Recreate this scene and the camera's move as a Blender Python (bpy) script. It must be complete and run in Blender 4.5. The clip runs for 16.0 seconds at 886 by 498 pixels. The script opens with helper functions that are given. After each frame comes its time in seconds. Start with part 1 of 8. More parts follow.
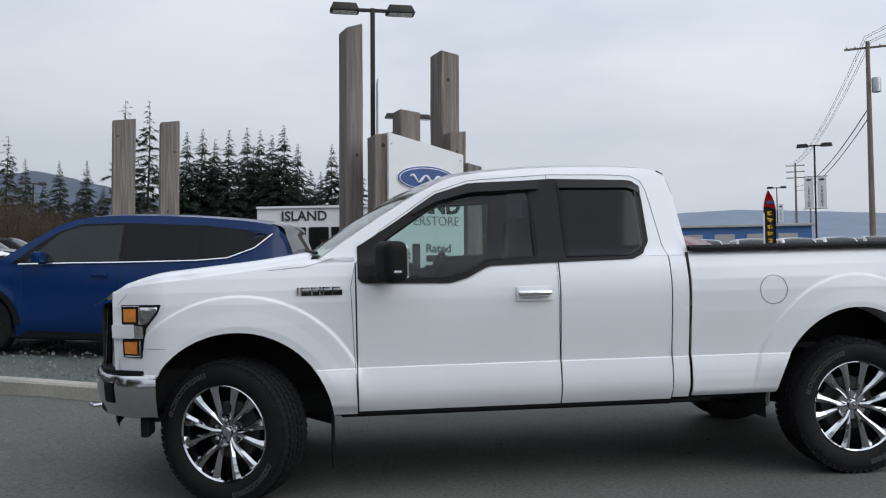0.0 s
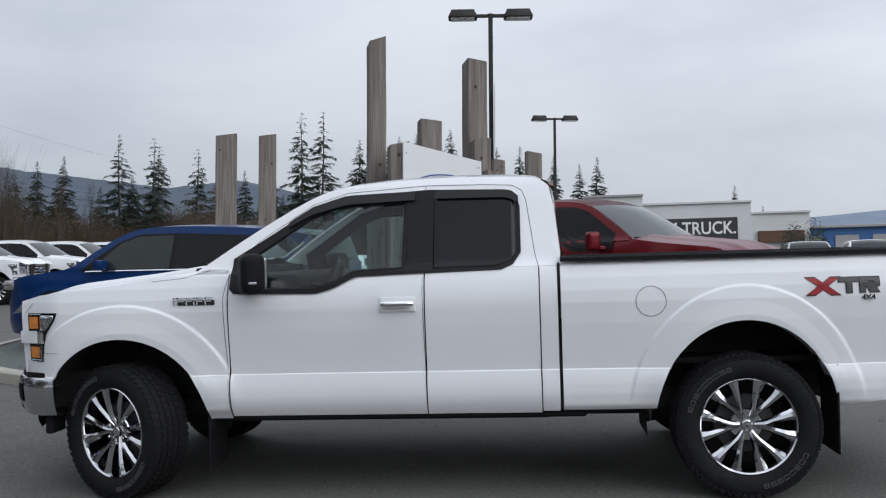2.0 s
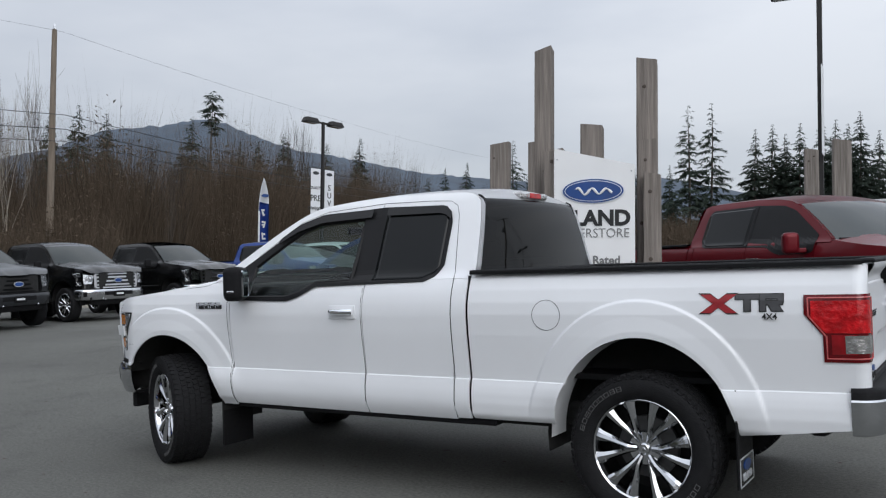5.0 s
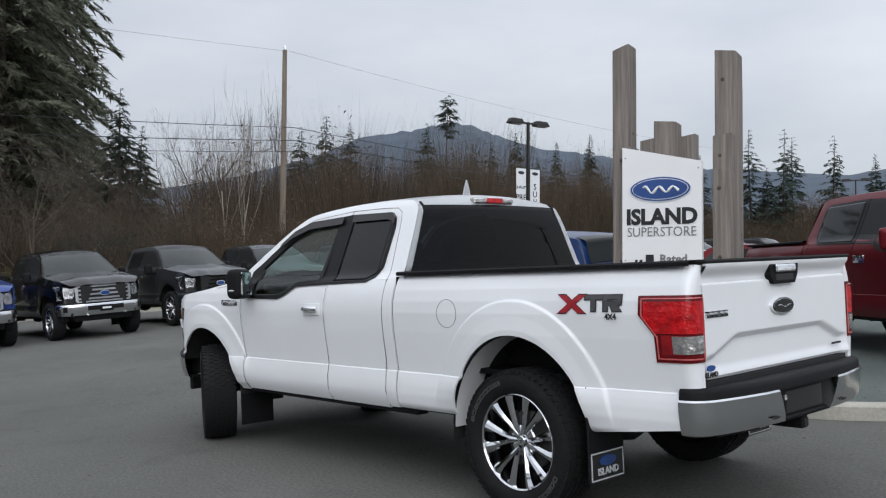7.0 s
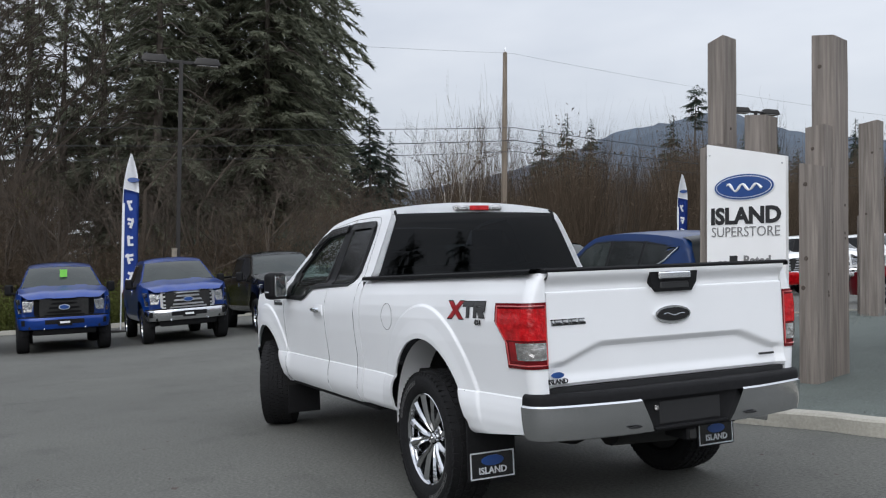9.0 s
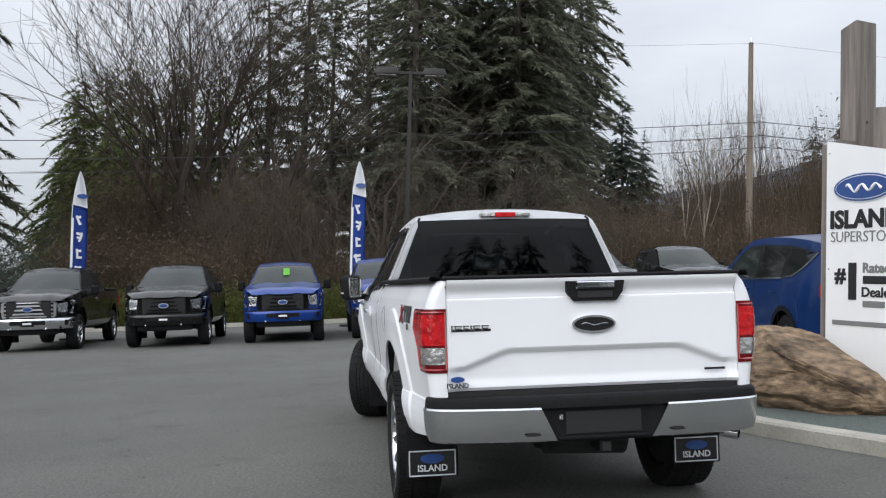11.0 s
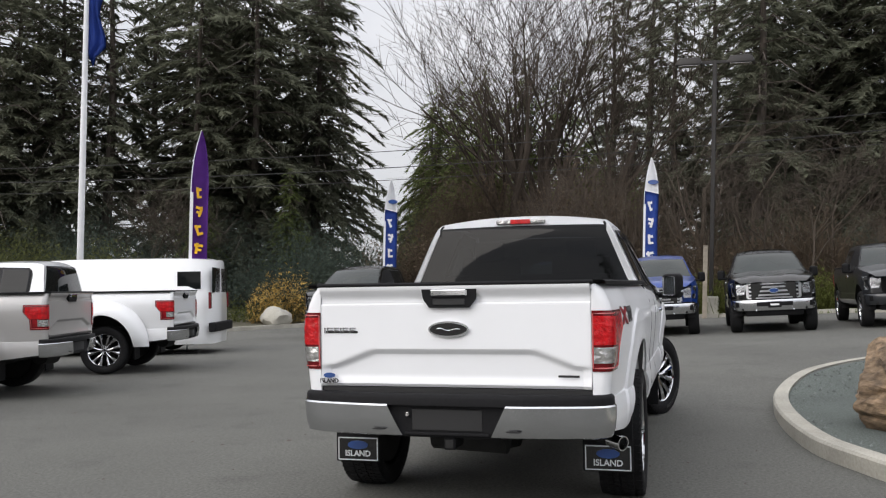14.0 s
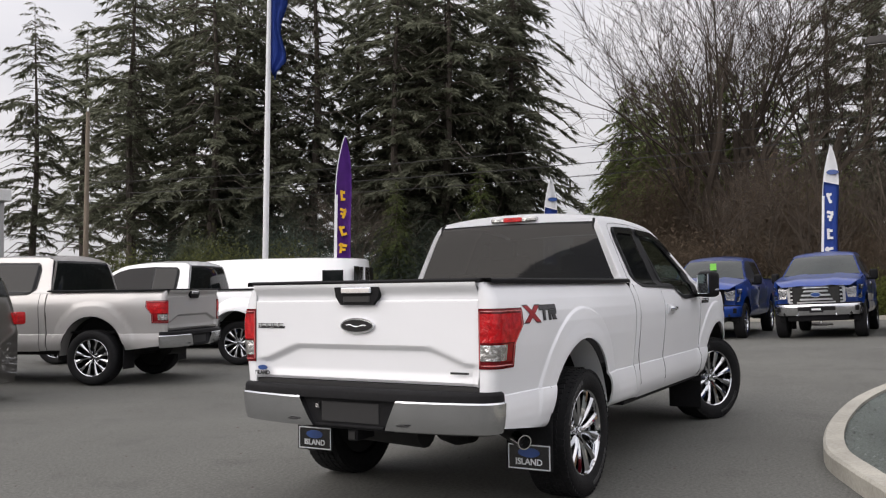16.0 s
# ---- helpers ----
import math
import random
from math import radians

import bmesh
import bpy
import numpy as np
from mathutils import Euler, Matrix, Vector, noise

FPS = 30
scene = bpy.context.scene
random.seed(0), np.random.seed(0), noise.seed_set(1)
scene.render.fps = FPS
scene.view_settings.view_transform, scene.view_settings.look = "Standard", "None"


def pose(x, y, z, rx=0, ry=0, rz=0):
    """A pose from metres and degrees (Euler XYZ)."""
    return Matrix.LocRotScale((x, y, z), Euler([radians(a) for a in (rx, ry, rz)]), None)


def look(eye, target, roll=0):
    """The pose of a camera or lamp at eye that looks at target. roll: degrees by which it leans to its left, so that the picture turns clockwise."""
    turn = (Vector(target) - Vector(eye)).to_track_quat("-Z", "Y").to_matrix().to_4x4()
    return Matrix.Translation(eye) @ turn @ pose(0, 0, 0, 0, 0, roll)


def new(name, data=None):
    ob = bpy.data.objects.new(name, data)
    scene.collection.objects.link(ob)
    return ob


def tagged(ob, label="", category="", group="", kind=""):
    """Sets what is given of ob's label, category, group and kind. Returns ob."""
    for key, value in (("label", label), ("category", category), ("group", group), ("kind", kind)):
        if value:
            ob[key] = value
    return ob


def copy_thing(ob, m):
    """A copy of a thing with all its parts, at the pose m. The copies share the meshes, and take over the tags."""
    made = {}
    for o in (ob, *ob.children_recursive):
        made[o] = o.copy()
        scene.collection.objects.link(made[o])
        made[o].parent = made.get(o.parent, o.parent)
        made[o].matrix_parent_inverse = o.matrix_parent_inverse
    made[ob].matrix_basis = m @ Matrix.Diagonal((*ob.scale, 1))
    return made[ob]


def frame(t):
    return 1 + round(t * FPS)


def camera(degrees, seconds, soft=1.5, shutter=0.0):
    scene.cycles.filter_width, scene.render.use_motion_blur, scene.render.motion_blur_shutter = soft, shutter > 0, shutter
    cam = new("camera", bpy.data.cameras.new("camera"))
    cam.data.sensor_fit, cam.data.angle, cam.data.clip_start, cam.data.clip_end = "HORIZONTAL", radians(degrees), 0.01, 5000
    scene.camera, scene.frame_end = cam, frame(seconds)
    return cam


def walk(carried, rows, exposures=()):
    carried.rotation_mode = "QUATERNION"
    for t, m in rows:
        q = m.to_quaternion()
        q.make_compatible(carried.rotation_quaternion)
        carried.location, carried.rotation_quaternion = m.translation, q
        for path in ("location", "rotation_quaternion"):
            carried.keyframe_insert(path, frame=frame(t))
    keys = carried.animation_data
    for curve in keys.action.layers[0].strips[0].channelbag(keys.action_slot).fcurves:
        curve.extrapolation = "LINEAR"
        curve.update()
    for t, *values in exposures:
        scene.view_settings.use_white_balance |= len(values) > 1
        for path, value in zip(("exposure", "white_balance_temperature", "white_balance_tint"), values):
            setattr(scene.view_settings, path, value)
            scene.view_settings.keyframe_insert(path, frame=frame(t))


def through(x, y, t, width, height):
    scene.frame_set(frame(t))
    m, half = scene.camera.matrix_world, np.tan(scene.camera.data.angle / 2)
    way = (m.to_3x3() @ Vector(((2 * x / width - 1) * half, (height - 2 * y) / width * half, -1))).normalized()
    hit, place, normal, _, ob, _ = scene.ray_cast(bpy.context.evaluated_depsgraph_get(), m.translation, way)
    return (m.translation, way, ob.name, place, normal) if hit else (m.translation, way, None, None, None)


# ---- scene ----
cam = camera(53.3, 16.0, 1.2)
PATH = [
    (0, (-1.168, -5.972, 1.411), (-0.957, -3.984, 1.407), -1.3),
    (0.5, (-0.682, -6.032, 1.411), (-0.519, -4.039, 1.408), -1.5),
    (1, (-0.25, -6.029, 1.413), (-0.184, -4.03, 1.413), -1.5),
    (1.5, (0.21, -6.043, 1.419), (0.17, -4.044, 1.423), -1.6),
    (2, (0.657, -6.057, 1.419), (0.459, -4.067, 1.43), -1.7),
    (2.5, (1.091, -6.013, 1.426), (0.696, -4.053, 1.441), -1.6),
    (3, (1.592, -5.98, 1.432), (1.027, -4.062, 1.452), -1.6),
    (5.5, (3.951, -5.288, 1.43), (2.779, -3.668, 1.464), -2.1),
    (6, (4.441, -5.08, 1.422), (3.162, -3.543, 1.46), -2.2),
    (6.5, (4.897, -4.85, 1.408), (3.523, -3.398, 1.451), -2.2),
    (7, (5.288, -4.573, 1.386), (3.803, -3.233, 1.432), -2.3),
    (7.5, (5.712, -4.261, 1.387), (4.124, -3.045, 1.439), -2.4),
    (8, (6.034, -3.889, 1.372), (4.376, -2.772, 1.426), -2.4),
    (8.5, (6.431, -3.508, 1.387), (4.714, -2.486, 1.444), -2.4),
    (9, (6.674, -3.11, 1.366), (4.869, -2.251, 1.427), -2.3),
    (11.5, (7.605, -0.984, 1.339), (5.614, -0.819, 1.423), -1.3),
    (12, (7.737, -0.532, 1.345), (5.74, -0.483, 1.431), -1.3),
    (12.5, (7.77, -0.105, 1.329), (5.773, -0.177, 1.419), -1.3),
    (13, (7.821, 0.378, 1.346), (5.833, 0.179, 1.435), -1.0),
    (13.5, (7.813, 0.862, 1.336), (5.852, 0.48, 1.427), -0.7),
    (14, (7.739, 1.329, 1.35), (5.817, 0.782, 1.438), -0.9),
    (14.5, (7.637, 1.776, 1.337), (5.741, 1.146, 1.424), -0.9),
    (15, (7.483, 2.19, 1.328), (5.63, 1.442, 1.419), -1.0),
    (15.5, (7.375, 2.635, 1.342), (5.585, 1.746, 1.428), -0.6),
    (16, (7.209, 2.992, 1.326), (5.472, 2.006, 1.416), -0.8),
]
walk(cam, [(t, look(eye, target, roll)) for t, eye, target, roll in PATH],
     [(0.0, -0.03, 6150, 10), (3.0, -0.03, 6150, 10), (6.0, 0.11, 6230, 10), (9.0, 0.26, 6250, 10), (12.5, 0.50, 6480, 10), (16.0, 0.42, 6850, 15)])

# ---- world ----
UP = Vector((0.0204, 0.0437, 1.0)).normalized()      # plumb line; the lot itself slopes a little


def ramp(a, b, v):
    t = min(1.0, max(0.0, (v - a) / (b - a)))
    return t * t * (3 - 2 * t)


def lot(x, y):
    """Height of the asphalt: flat under the truck, tilting towards the parked row."""
    if y > -1.0:
        return min(0.26, 0.036 * (y + 1.0)) * ramp(-1.5, -4.5, x)
    return 0.004 * max(-18.0, y + 1.0) * ramp(-9.0, -16.0, x)


def plumb(x, y, z=None, turn=0.0, size=1.0):
    """A pose on the lot for things that stand plumb."""
    z = lot(x, y) if z is None else z
    q = Vector((0, 0, 1)).rotation_difference(UP).to_matrix().to_4x4()
    return Matrix.Translation((x, y, z)) @ q @ Matrix.Rotation(radians(turn), 4, "Z") @ Matrix.Diagonal((size, size, size, 1))


world = bpy.data.worlds.new("overcast_sky")
scene.world = world
world.use_nodes = True
wt = world.node_tree
wt.nodes.clear()
w_out = wt.nodes.new("ShaderNodeOutputWorld")
w_bg = wt.nodes.new("ShaderNodeBackground")
w_sky = wt.nodes.new("ShaderNodeTexSky")
w_sky.sky_type, w_sky.sun_disc = "NISHITA", False
w_sky.sun_elevation, w_sky.sun_rotation = radians(33), radians(126)
w_co = wt.nodes.new("ShaderNodeTexCoord")
w_map = wt.nodes.new("ShaderNodeMapping")
w_map.inputs["Scale"].default_value = (1.0, 1.0, 3.2)
w_n = wt.nodes.new("ShaderNodeTexNoise")
w_n.inputs["Scale"].default_value, w_n.inputs["Detail"].default_value, w_n.inputs["Roughness"].default_value = 1.7, 5.0, 0.5
w_r = wt.nodes.new("ShaderNodeValToRGB")
w_r.color_ramp.elements[0].position, w_r.color_ramp.elements[0].color = 0.30, (4.6, 4.9, 5.45, 1)
w_r.color_ramp.elements[1].position, w_r.color_ramp.elements[1].color = 0.68, (7.3, 7.4, 7.6, 1)
w_sep = wt.nodes.new("ShaderNodeSeparateXYZ")
w_up = wt.nodes.new("ShaderNodeMapRange")
w_up.inputs["From Min"].default_value, w_up.inputs["From Max"].default_value = 0.12, 0.9
w_up.inputs["To Min"].default_value, w_up.inputs["To Max"].default_value = 1.0, 2.1
w_mul = wt.nodes.new("ShaderNodeVectorMath")
w_mul.operation = "SCALE"
w_mix = wt.nodes.new("ShaderNodeMix")
w_mix.data_type = "RGBA"
w_mix.inputs[0].default_value = 0.9
w_bg.inputs["Strength"].default_value = 0.1
wt.links.new(w_co.outputs["Generated"], w_map.inputs["Vector"])
wt.links.new(w_map.outputs[0], w_n.inputs["Vector"])
wt.links.new(w_n.outputs["Fac"], w_r.inputs[0])
wt.links.new(w_co.outputs["Generated"], w_sep.inputs[0])
wt.links.new(w_sep.outputs["Z"], w_up.inputs[0])
wt.links.new(w_r.outputs[0], w_mul.inputs[0])
w_side = wt.nodes.new("ShaderNodeMapRange")                      # the cloud is brighter on the sun's side
w_side.inputs["From Min"].default_value, w_side.inputs["From Max"].default_value = -1.0, 1.0
w_side.inputs["To Min"].default_value, w_side.inputs["To Max"].default_value = 0.80, 1.20
w_both = wt.nodes.new("ShaderNodeMath")
w_both.operation = "MULTIPLY"
wt.links.new(w_sep.outputs["X"], w_side.inputs[0])
wt.links.new(w_up.outputs[0], w_both.inputs[0])
wt.links.new(w_side.outputs[0], w_both.inputs[1])
wt.links.new(w_both.outputs[0], w_mul.inputs["Scale"])
wt.links.new(w_sky.outputs[0], w_mix.inputs[6])
wt.links.new(w_mul.outputs[0], w_mix.inputs[7])
wt.links.new(w_mix.outputs[2], w_bg.inputs["Color"])
wt.links.new(w_bg.outputs[0], w_out.inputs[0])

sun = new("sun", bpy.data.lights.new("sun", "SUN"))
sun.data.energy, sun.data.angle, sun.data.color = 1.1, radians(50), (1.0, 0.97, 0.92)
sun.matrix_basis = look((15, -11, 12), (0, 0, 0))

# ---- materials ----


def mat(name, color, rough=0.5, metal=0.0, grain=0.0, scale=8.0, spots=0.0, spot_scale=1.0, bump=0.0, bump_scale=60.0,
        coat=0.0, spread=0.0, stretch=(1, 1, 1), emit=0.0, rough_var=0.0, world_space=False, spec=0.5, coat_rough=0.05, stain=0.0, stain_scale=0.5):
    """A principled surface with variation at two scales (grain, spots), fine relief and a spread from object to object."""
    m = bpy.data.materials.new(name)
    m.use_nodes = True
    nt = m.node_tree
    b = nt.nodes["Principled BSDF"]
    b.inputs["Base Color"].default_value = (*color, 1)
    b.inputs["Roughness"].default_value, b.inputs["Metallic"].default_value = rough, metal
    b.inputs["Coat Weight"].default_value, b.inputs["Coat Roughness"].default_value = coat, coat_rough
    b.inputs["Specular IOR Level"].default_value = spec
    if emit:
        b.inputs["Emission Color"].default_value, b.inputs["Emission Strength"].default_value = (*color, 1), emit
    co = nt.nodes.new("ShaderNodeTexCoord")
    mp = nt.nodes.new("ShaderNodeMapping")
    mp.inputs["Scale"].default_value = stretch
    if world_space:
        geo = nt.nodes.new("ShaderNodeNewGeometry")
        nt.links.new(geo.outputs["Position"], mp.inputs[0])
    else:
        nt.links.new(co.outputs["Object"], mp.inputs[0])

    def noise_node(sc, detail=4.0):
        n = nt.nodes.new("ShaderNodeTexNoise")
        n.inputs["Scale"].default_value, n.inputs["Detail"].default_value = sc, detail
        nt.links.new(mp.outputs[0], n.inputs["Vector"])
        return n.outputs["Fac"]

    value = None
    for amount, fac in ((grain, scale), (spots, spot_scale)):
        if amount:
            r = nt.nodes.new("ShaderNodeMapRange")
            r.inputs["From Min"].default_value, r.inputs["From Max"].default_value = 0.25, 0.75
            r.inputs["To Min"].default_value, r.inputs["To Max"].default_value = 1 - amount, 1 + amount
            nt.links.new(noise_node(fac), r.inputs[0])
            if value is None:
                value = r.outputs[0]
            else:
                k = nt.nodes.new("ShaderNodeMath")
                k.operation = "MULTIPLY"
                nt.links.new(value, k.inputs[0])
                nt.links.new(r.outputs[0], k.inputs[1])
                value = k.outputs[0]
    if stain:
        r = nt.nodes.new("ShaderNodeMapRange")
        r.inputs["From Min"].default_value, r.inputs["From Max"].default_value = 0.56, 0.68
        r.inputs["To Min"].default_value, r.inputs["To Max"].default_value = 1.0, 1 - stain
        nt.links.new(noise_node(stain_scale, 9.0), r.inputs[0])
        k = nt.nodes.new("ShaderNodeMath")
        k.operation = "MULTIPLY"
        nt.links.new(value, k.inputs[0])
        nt.links.new(r.outputs[0], k.inputs[1])
        value = k.outputs[0]
    if spread:
        for src in ("ShaderNodeObjectInfo", "ShaderNodeNewGeometry"):
            info = nt.nodes.new(src)
            r = nt.nodes.new("ShaderNodeMapRange")
            r.inputs["To Min"].default_value, r.inputs["To Max"].default_value = 1 - spread, 1 + spread
            nt.links.new(info.outputs["Random" if src.endswith("Info") else "Random Per Island"], r.inputs[0])
            if value is None:
                value = r.outputs[0]
            else:
                k = nt.nodes.new("ShaderNodeMath")
                k.operation = "MULTIPLY"
                nt.links.new(value, k.inputs[0])
                nt.links.new(r.outputs[0], k.inputs[1])
                value = k.outputs[0]
    if value is not None:
        s = nt.nodes.new("ShaderNodeVectorMath")
        s.operation = "SCALE"
        s.inputs[0].default_value = color
        nt.links.new(value, s.inputs["Scale"])
        nt.links.new(s.outputs[0], b.inputs["Base Color"])
    if rough_var:
        r = nt.nodes.new("ShaderNodeMapRange")
        r.inputs["To Min"].default_value, r.inputs["To Max"].default_value = max(0.0, rough - rough_var), rough + rough_var
        nt.links.new(noise_node(spot_scale * 2.3), r.inputs[0])
        nt.links.new(r.outputs[0], b.inputs["Roughness"])
    if bump:
        n = nt.nodes.new("ShaderNodeBump")
        n.inputs["Strength"].default_value, n.inputs["Distance"].default_value = bump, 0.02
        nt.links.new(noise_node(bump_scale), n.inputs["Height"])
        nt.links.new(n.outputs[0], b.inputs["Normal"])
    return m


def glass(name, tint, rough=0.0, ior=1.5):
    """Thin tinted glass: a clear body under a Fresnel gloss."""
    m = bpy.data.materials.new(name)
    m.use_nodes = True
    nt = m.node_tree
    nt.nodes.clear()
    out, mix = nt.nodes.new("ShaderNodeOutputMaterial"), nt.nodes.new("ShaderNodeMixShader")
    tr, gl, fr = nt.nodes.new("ShaderNodeBsdfTransparent"), nt.nodes.new("ShaderNodeBsdfGlossy"), nt.nodes.new("ShaderNodeLayerWeight")
    pw, mr = nt.nodes.new("ShaderNodeMath"), nt.nodes.new("ShaderNodeMapRange")
    tr.inputs[0].default_value = (*tint, 1)
    gl.inputs["Roughness"].default_value = rough
    pw.operation, pw.inputs[1].default_value = "POWER", 5.0
    fr.inputs[0].default_value = 0.5
    base = ((ior - 1) / (ior + 1)) ** 2
    mr.inputs["To Min"].default_value, mr.inputs["To Max"].default_value = base, 1.0
    nt.links.new(fr.outputs["Facing"], pw.inputs[0])
    nt.links.new(pw.outputs[0], mr.inputs[0])
    nt.links.new(mr.outputs[0], mix.inputs[0])
    nt.links.new(tr.outputs[0], mix.inputs[1])
    nt.links.new(gl.outputs[0], mix.inputs[2])
    nt.links.new(mix.outputs[0], out.inputs[0])
    return m


def leaf(name, color, spread=0.4, through=0.45):
    """Thin foliage: light is scattered off it and through it; every spray and every plant has its own tone."""
    m = bpy.data.materials.new(name)
    m.use_nodes = True
    nt = m.node_tree
    nt.nodes.clear()
    out, mix = nt.nodes.new("ShaderNodeOutputMaterial"), nt.nodes.new("ShaderNodeMixShader")
    df, tr = nt.nodes.new("ShaderNodeBsdfDiffuse"), nt.nodes.new("ShaderNodeBsdfTranslucent")
    mix.inputs[0].default_value = through
    value = None
    for src, key in (("ShaderNodeObjectInfo", "Random"), ("ShaderNodeNewGeometry", "Random Per Island")):
        info, r, s = nt.nodes.new(src), nt.nodes.new("ShaderNodeMapRange"), nt.nodes.new("ShaderNodeVectorMath")
        s.operation = "SCALE"
        s.inputs[0].default_value = color
        w = spread * (0.6 if key == "Random" else 1.0)
        r.inputs["To Min"].default_value, r.inputs["To Max"].default_value = 1 - w, 1 + w
        nt.links.new(info.outputs[key], r.inputs[0])
        if value:
            nt.links.new(value, s.inputs[0])
        nt.links.new(r.outputs[0], s.inputs["Scale"])
        value = s.outputs[0]
    for sh in (df, tr):
        nt.links.new(value, sh.inputs[0])
    nt.links.new(df.outputs[0], mix.inputs[1])
    nt.links.new(tr.outputs[0], mix.inputs[2])
    nt.links.new(mix.outputs[0], out.inputs[0])
    return m


M_ASPHALT = mat("asphalt", (0.099, 0.099, 0.089), 0.85, grain=0.42, scale=42.0, spots=0.20, spot_scale=0.30, bump=0.5, bump_scale=120.0, rough_var=0.12, stain=0.16, stain_scale=1.9)
M_EARTH = mat("earth", (0.075, 0.07, 0.045), 0.95, grain=0.4, scale=3.0, spots=0.35, spot_scale=0.2, bump=0.6, bump_scale=8.0)
M_GRASS = mat("grass_blades", (0.10, 0.13, 0.045), 0.8, spread=0.35, spec=0.08)
M_GRAVEL = mat("gravel_bed", (0.105, 0.122, 0.112), 0.95, grain=0.45, scale=60.0, spots=0.2, spot_scale=0.8, bump=1.0, bump_scale=70.0)
M_STONES = mat("gravel_stone", (0.115, 0.130, 0.122), 0.9, spread=0.4)
M_KERB = mat("kerb_concrete", (0.36, 0.345, 0.30), 0.9, grain=0.14, scale=40.0, spots=0.22, spot_scale=1.6, bump=0.35, bump_scale=90.0)
M_ROCK = mat("boulder_stone", (0.185, 0.128, 0.080), 0.9, grain=0.7, scale=9.0, spots=0.7, spot_scale=1.7, bump=1.0, bump_scale=14.0, stain=0.65, stain_scale=2.0, stretch=(1, 1, 2.2))
M_TIMBER = mat("weathered_timber", (0.20, 0.175, 0.155), 0.9, grain=0.38, scale=9.0, spots=0.25, spot_scale=2.0, bump=0.8, bump_scale=26.0, stretch=(3.0, 3.0, 0.14))
M_KNOT = mat("timber_knot", (0.07, 0.055, 0.045), 0.9, grain=0.3, scale=30.0)
M_BOARD = mat("sign_board_white", (0.80, 0.80, 0.80), 0.45, grain=0.02, scale=3.0, spots=0.03, spot_scale=0.7)
M_INK = mat("sign_black", (0.012, 0.012, 0.013), 0.5, grain=0.1)
M_INK_GREY = mat("sign_grey", (0.18, 0.18, 0.18), 0.5, grain=0.05)
M_BLUE_OVAL = mat("oval_blue", (0.012, 0.055, 0.22), 0.35, grain=0.25, scale=2.5, coat=0.4)
M_SILVER = mat("oval_silver", (0.72, 0.74, 0.77), 0.3, metal=0.4, grain=0.03)
M_WHITE = mat("white_paint", (0.78, 0.79, 0.81), 0.55, coat=0.55, coat_rough=0.10, grain=0.012, scale=2.0, spots=0.025, spot_scale=1.1, rough_var=0.05)
M_WHITE_FAR = mat("white_paint_plain", (0.78, 0.79, 0.80), 0.35, coat=0.8, spots=0.03, spot_scale=1.0)
M_BLUE = mat("blue_paint", (0.003, 0.036, 0.22), 0.35, metal=0.3, coat=0.6, coat_rough=0.03, spec=0.3, spots=0.08, spot_scale=1.4)
M_NAVY = mat("deep_blue_paint", (0.0015, 0.023, 0.105), 0.35, coat=0.25, coat_rough=0.03, spec=0.2, spots=0.08, spot_scale=1.4)
M_BLACKPAINT = mat("black_paint", (0.0025, 0.0027, 0.003), 0.25, coat=0.55, coat_rough=0.03, spec=0.3, spots=0.1, spot_scale=1.2)
M_GREYPAINT = mat("dark_grey_paint", (0.022, 0.024, 0.028), 0.35, metal=0.3, coat=0.6, spots=0.1, spot_scale=1.2)
M_RED = mat("ruby_paint", (0.12, 0.004, 0.009), 0.34, metal=0.35, coat=0.25, coat_rough=0.03, spec=0.2, spots=0.08, spot_scale=1.2)
M_SILVERPAINT = mat("silver_paint", (0.44, 0.43, 0.42), 0.4, metal=0.3, coat=0.8, spots=0.05, spot_scale=1.2)
M_TAUPE = mat("taupe_paint", (0.10, 0.095, 0.085), 0.3, metal=0.45, coat=0.8, spots=0.05, spot_scale=1.2)
M_CHROME = mat("chrome", (0.84, 0.85, 0.87), 0.08, metal=1.0, grain=0.02, rough_var=0.03)
M_RIM = mat("polished_alloy", (0.58, 0.59, 0.61), 0.07, metal=1.0, grain=0.03, rough_var=0.04)
M_MIRROR = mat("mirror_glass", (0.62, 0.64, 0.66), 0.03, metal=1.0, grain=0.02, scale=3.0)
M_DECALGREY = mat("grey_decal", (0.055, 0.055, 0.058), 0.4, grain=0.2, scale=30.0)
M_GRILLE = mat("bright_grille_trim", (0.70, 0.71, 0.73), 0.32, metal=0.8, grain=0.04)
M_CHROME_DULL = mat("brushed_chrome", (0.62, 0.63, 0.65), 0.18, metal=1.0, grain=0.03, rough_var=0.05)
M_BLACK = mat("black_plastic", (0.010, 0.010, 0.011), 0.6, spec=0.12, grain=0.2, scale=40.0, bump=0.15, bump_scale=300.0)
M_GLOSSBLACK = mat("gloss_black_trim", (0.008, 0.008, 0.009), 0.18, coat=0.5, grain=0.1)
M_SMOKE = mat("smoked_acrylic", (0.010, 0.010, 0.011), 0.14, coat=0.15, grain=0.1, spec=0.25)
M_TRIM = mat("satin_black_trim", (0.010, 0.010, 0.011), 0.42, grain=0.1, spec=0.18)
M_DISC = mat("brake_iron", (0.10, 0.10, 0.10), 0.5, metal=0.6, grain=0.2, scale=20.0)
M_MIDRED = mat("red_lens_upper", (0.24, 0.004, 0.008), 0.2, coat=0.3, grain=0.3, scale=18.0)
M_UNDER = mat("underbody", (0.012, 0.012, 0.012), 0.85, grain=0.4, scale=12.0)
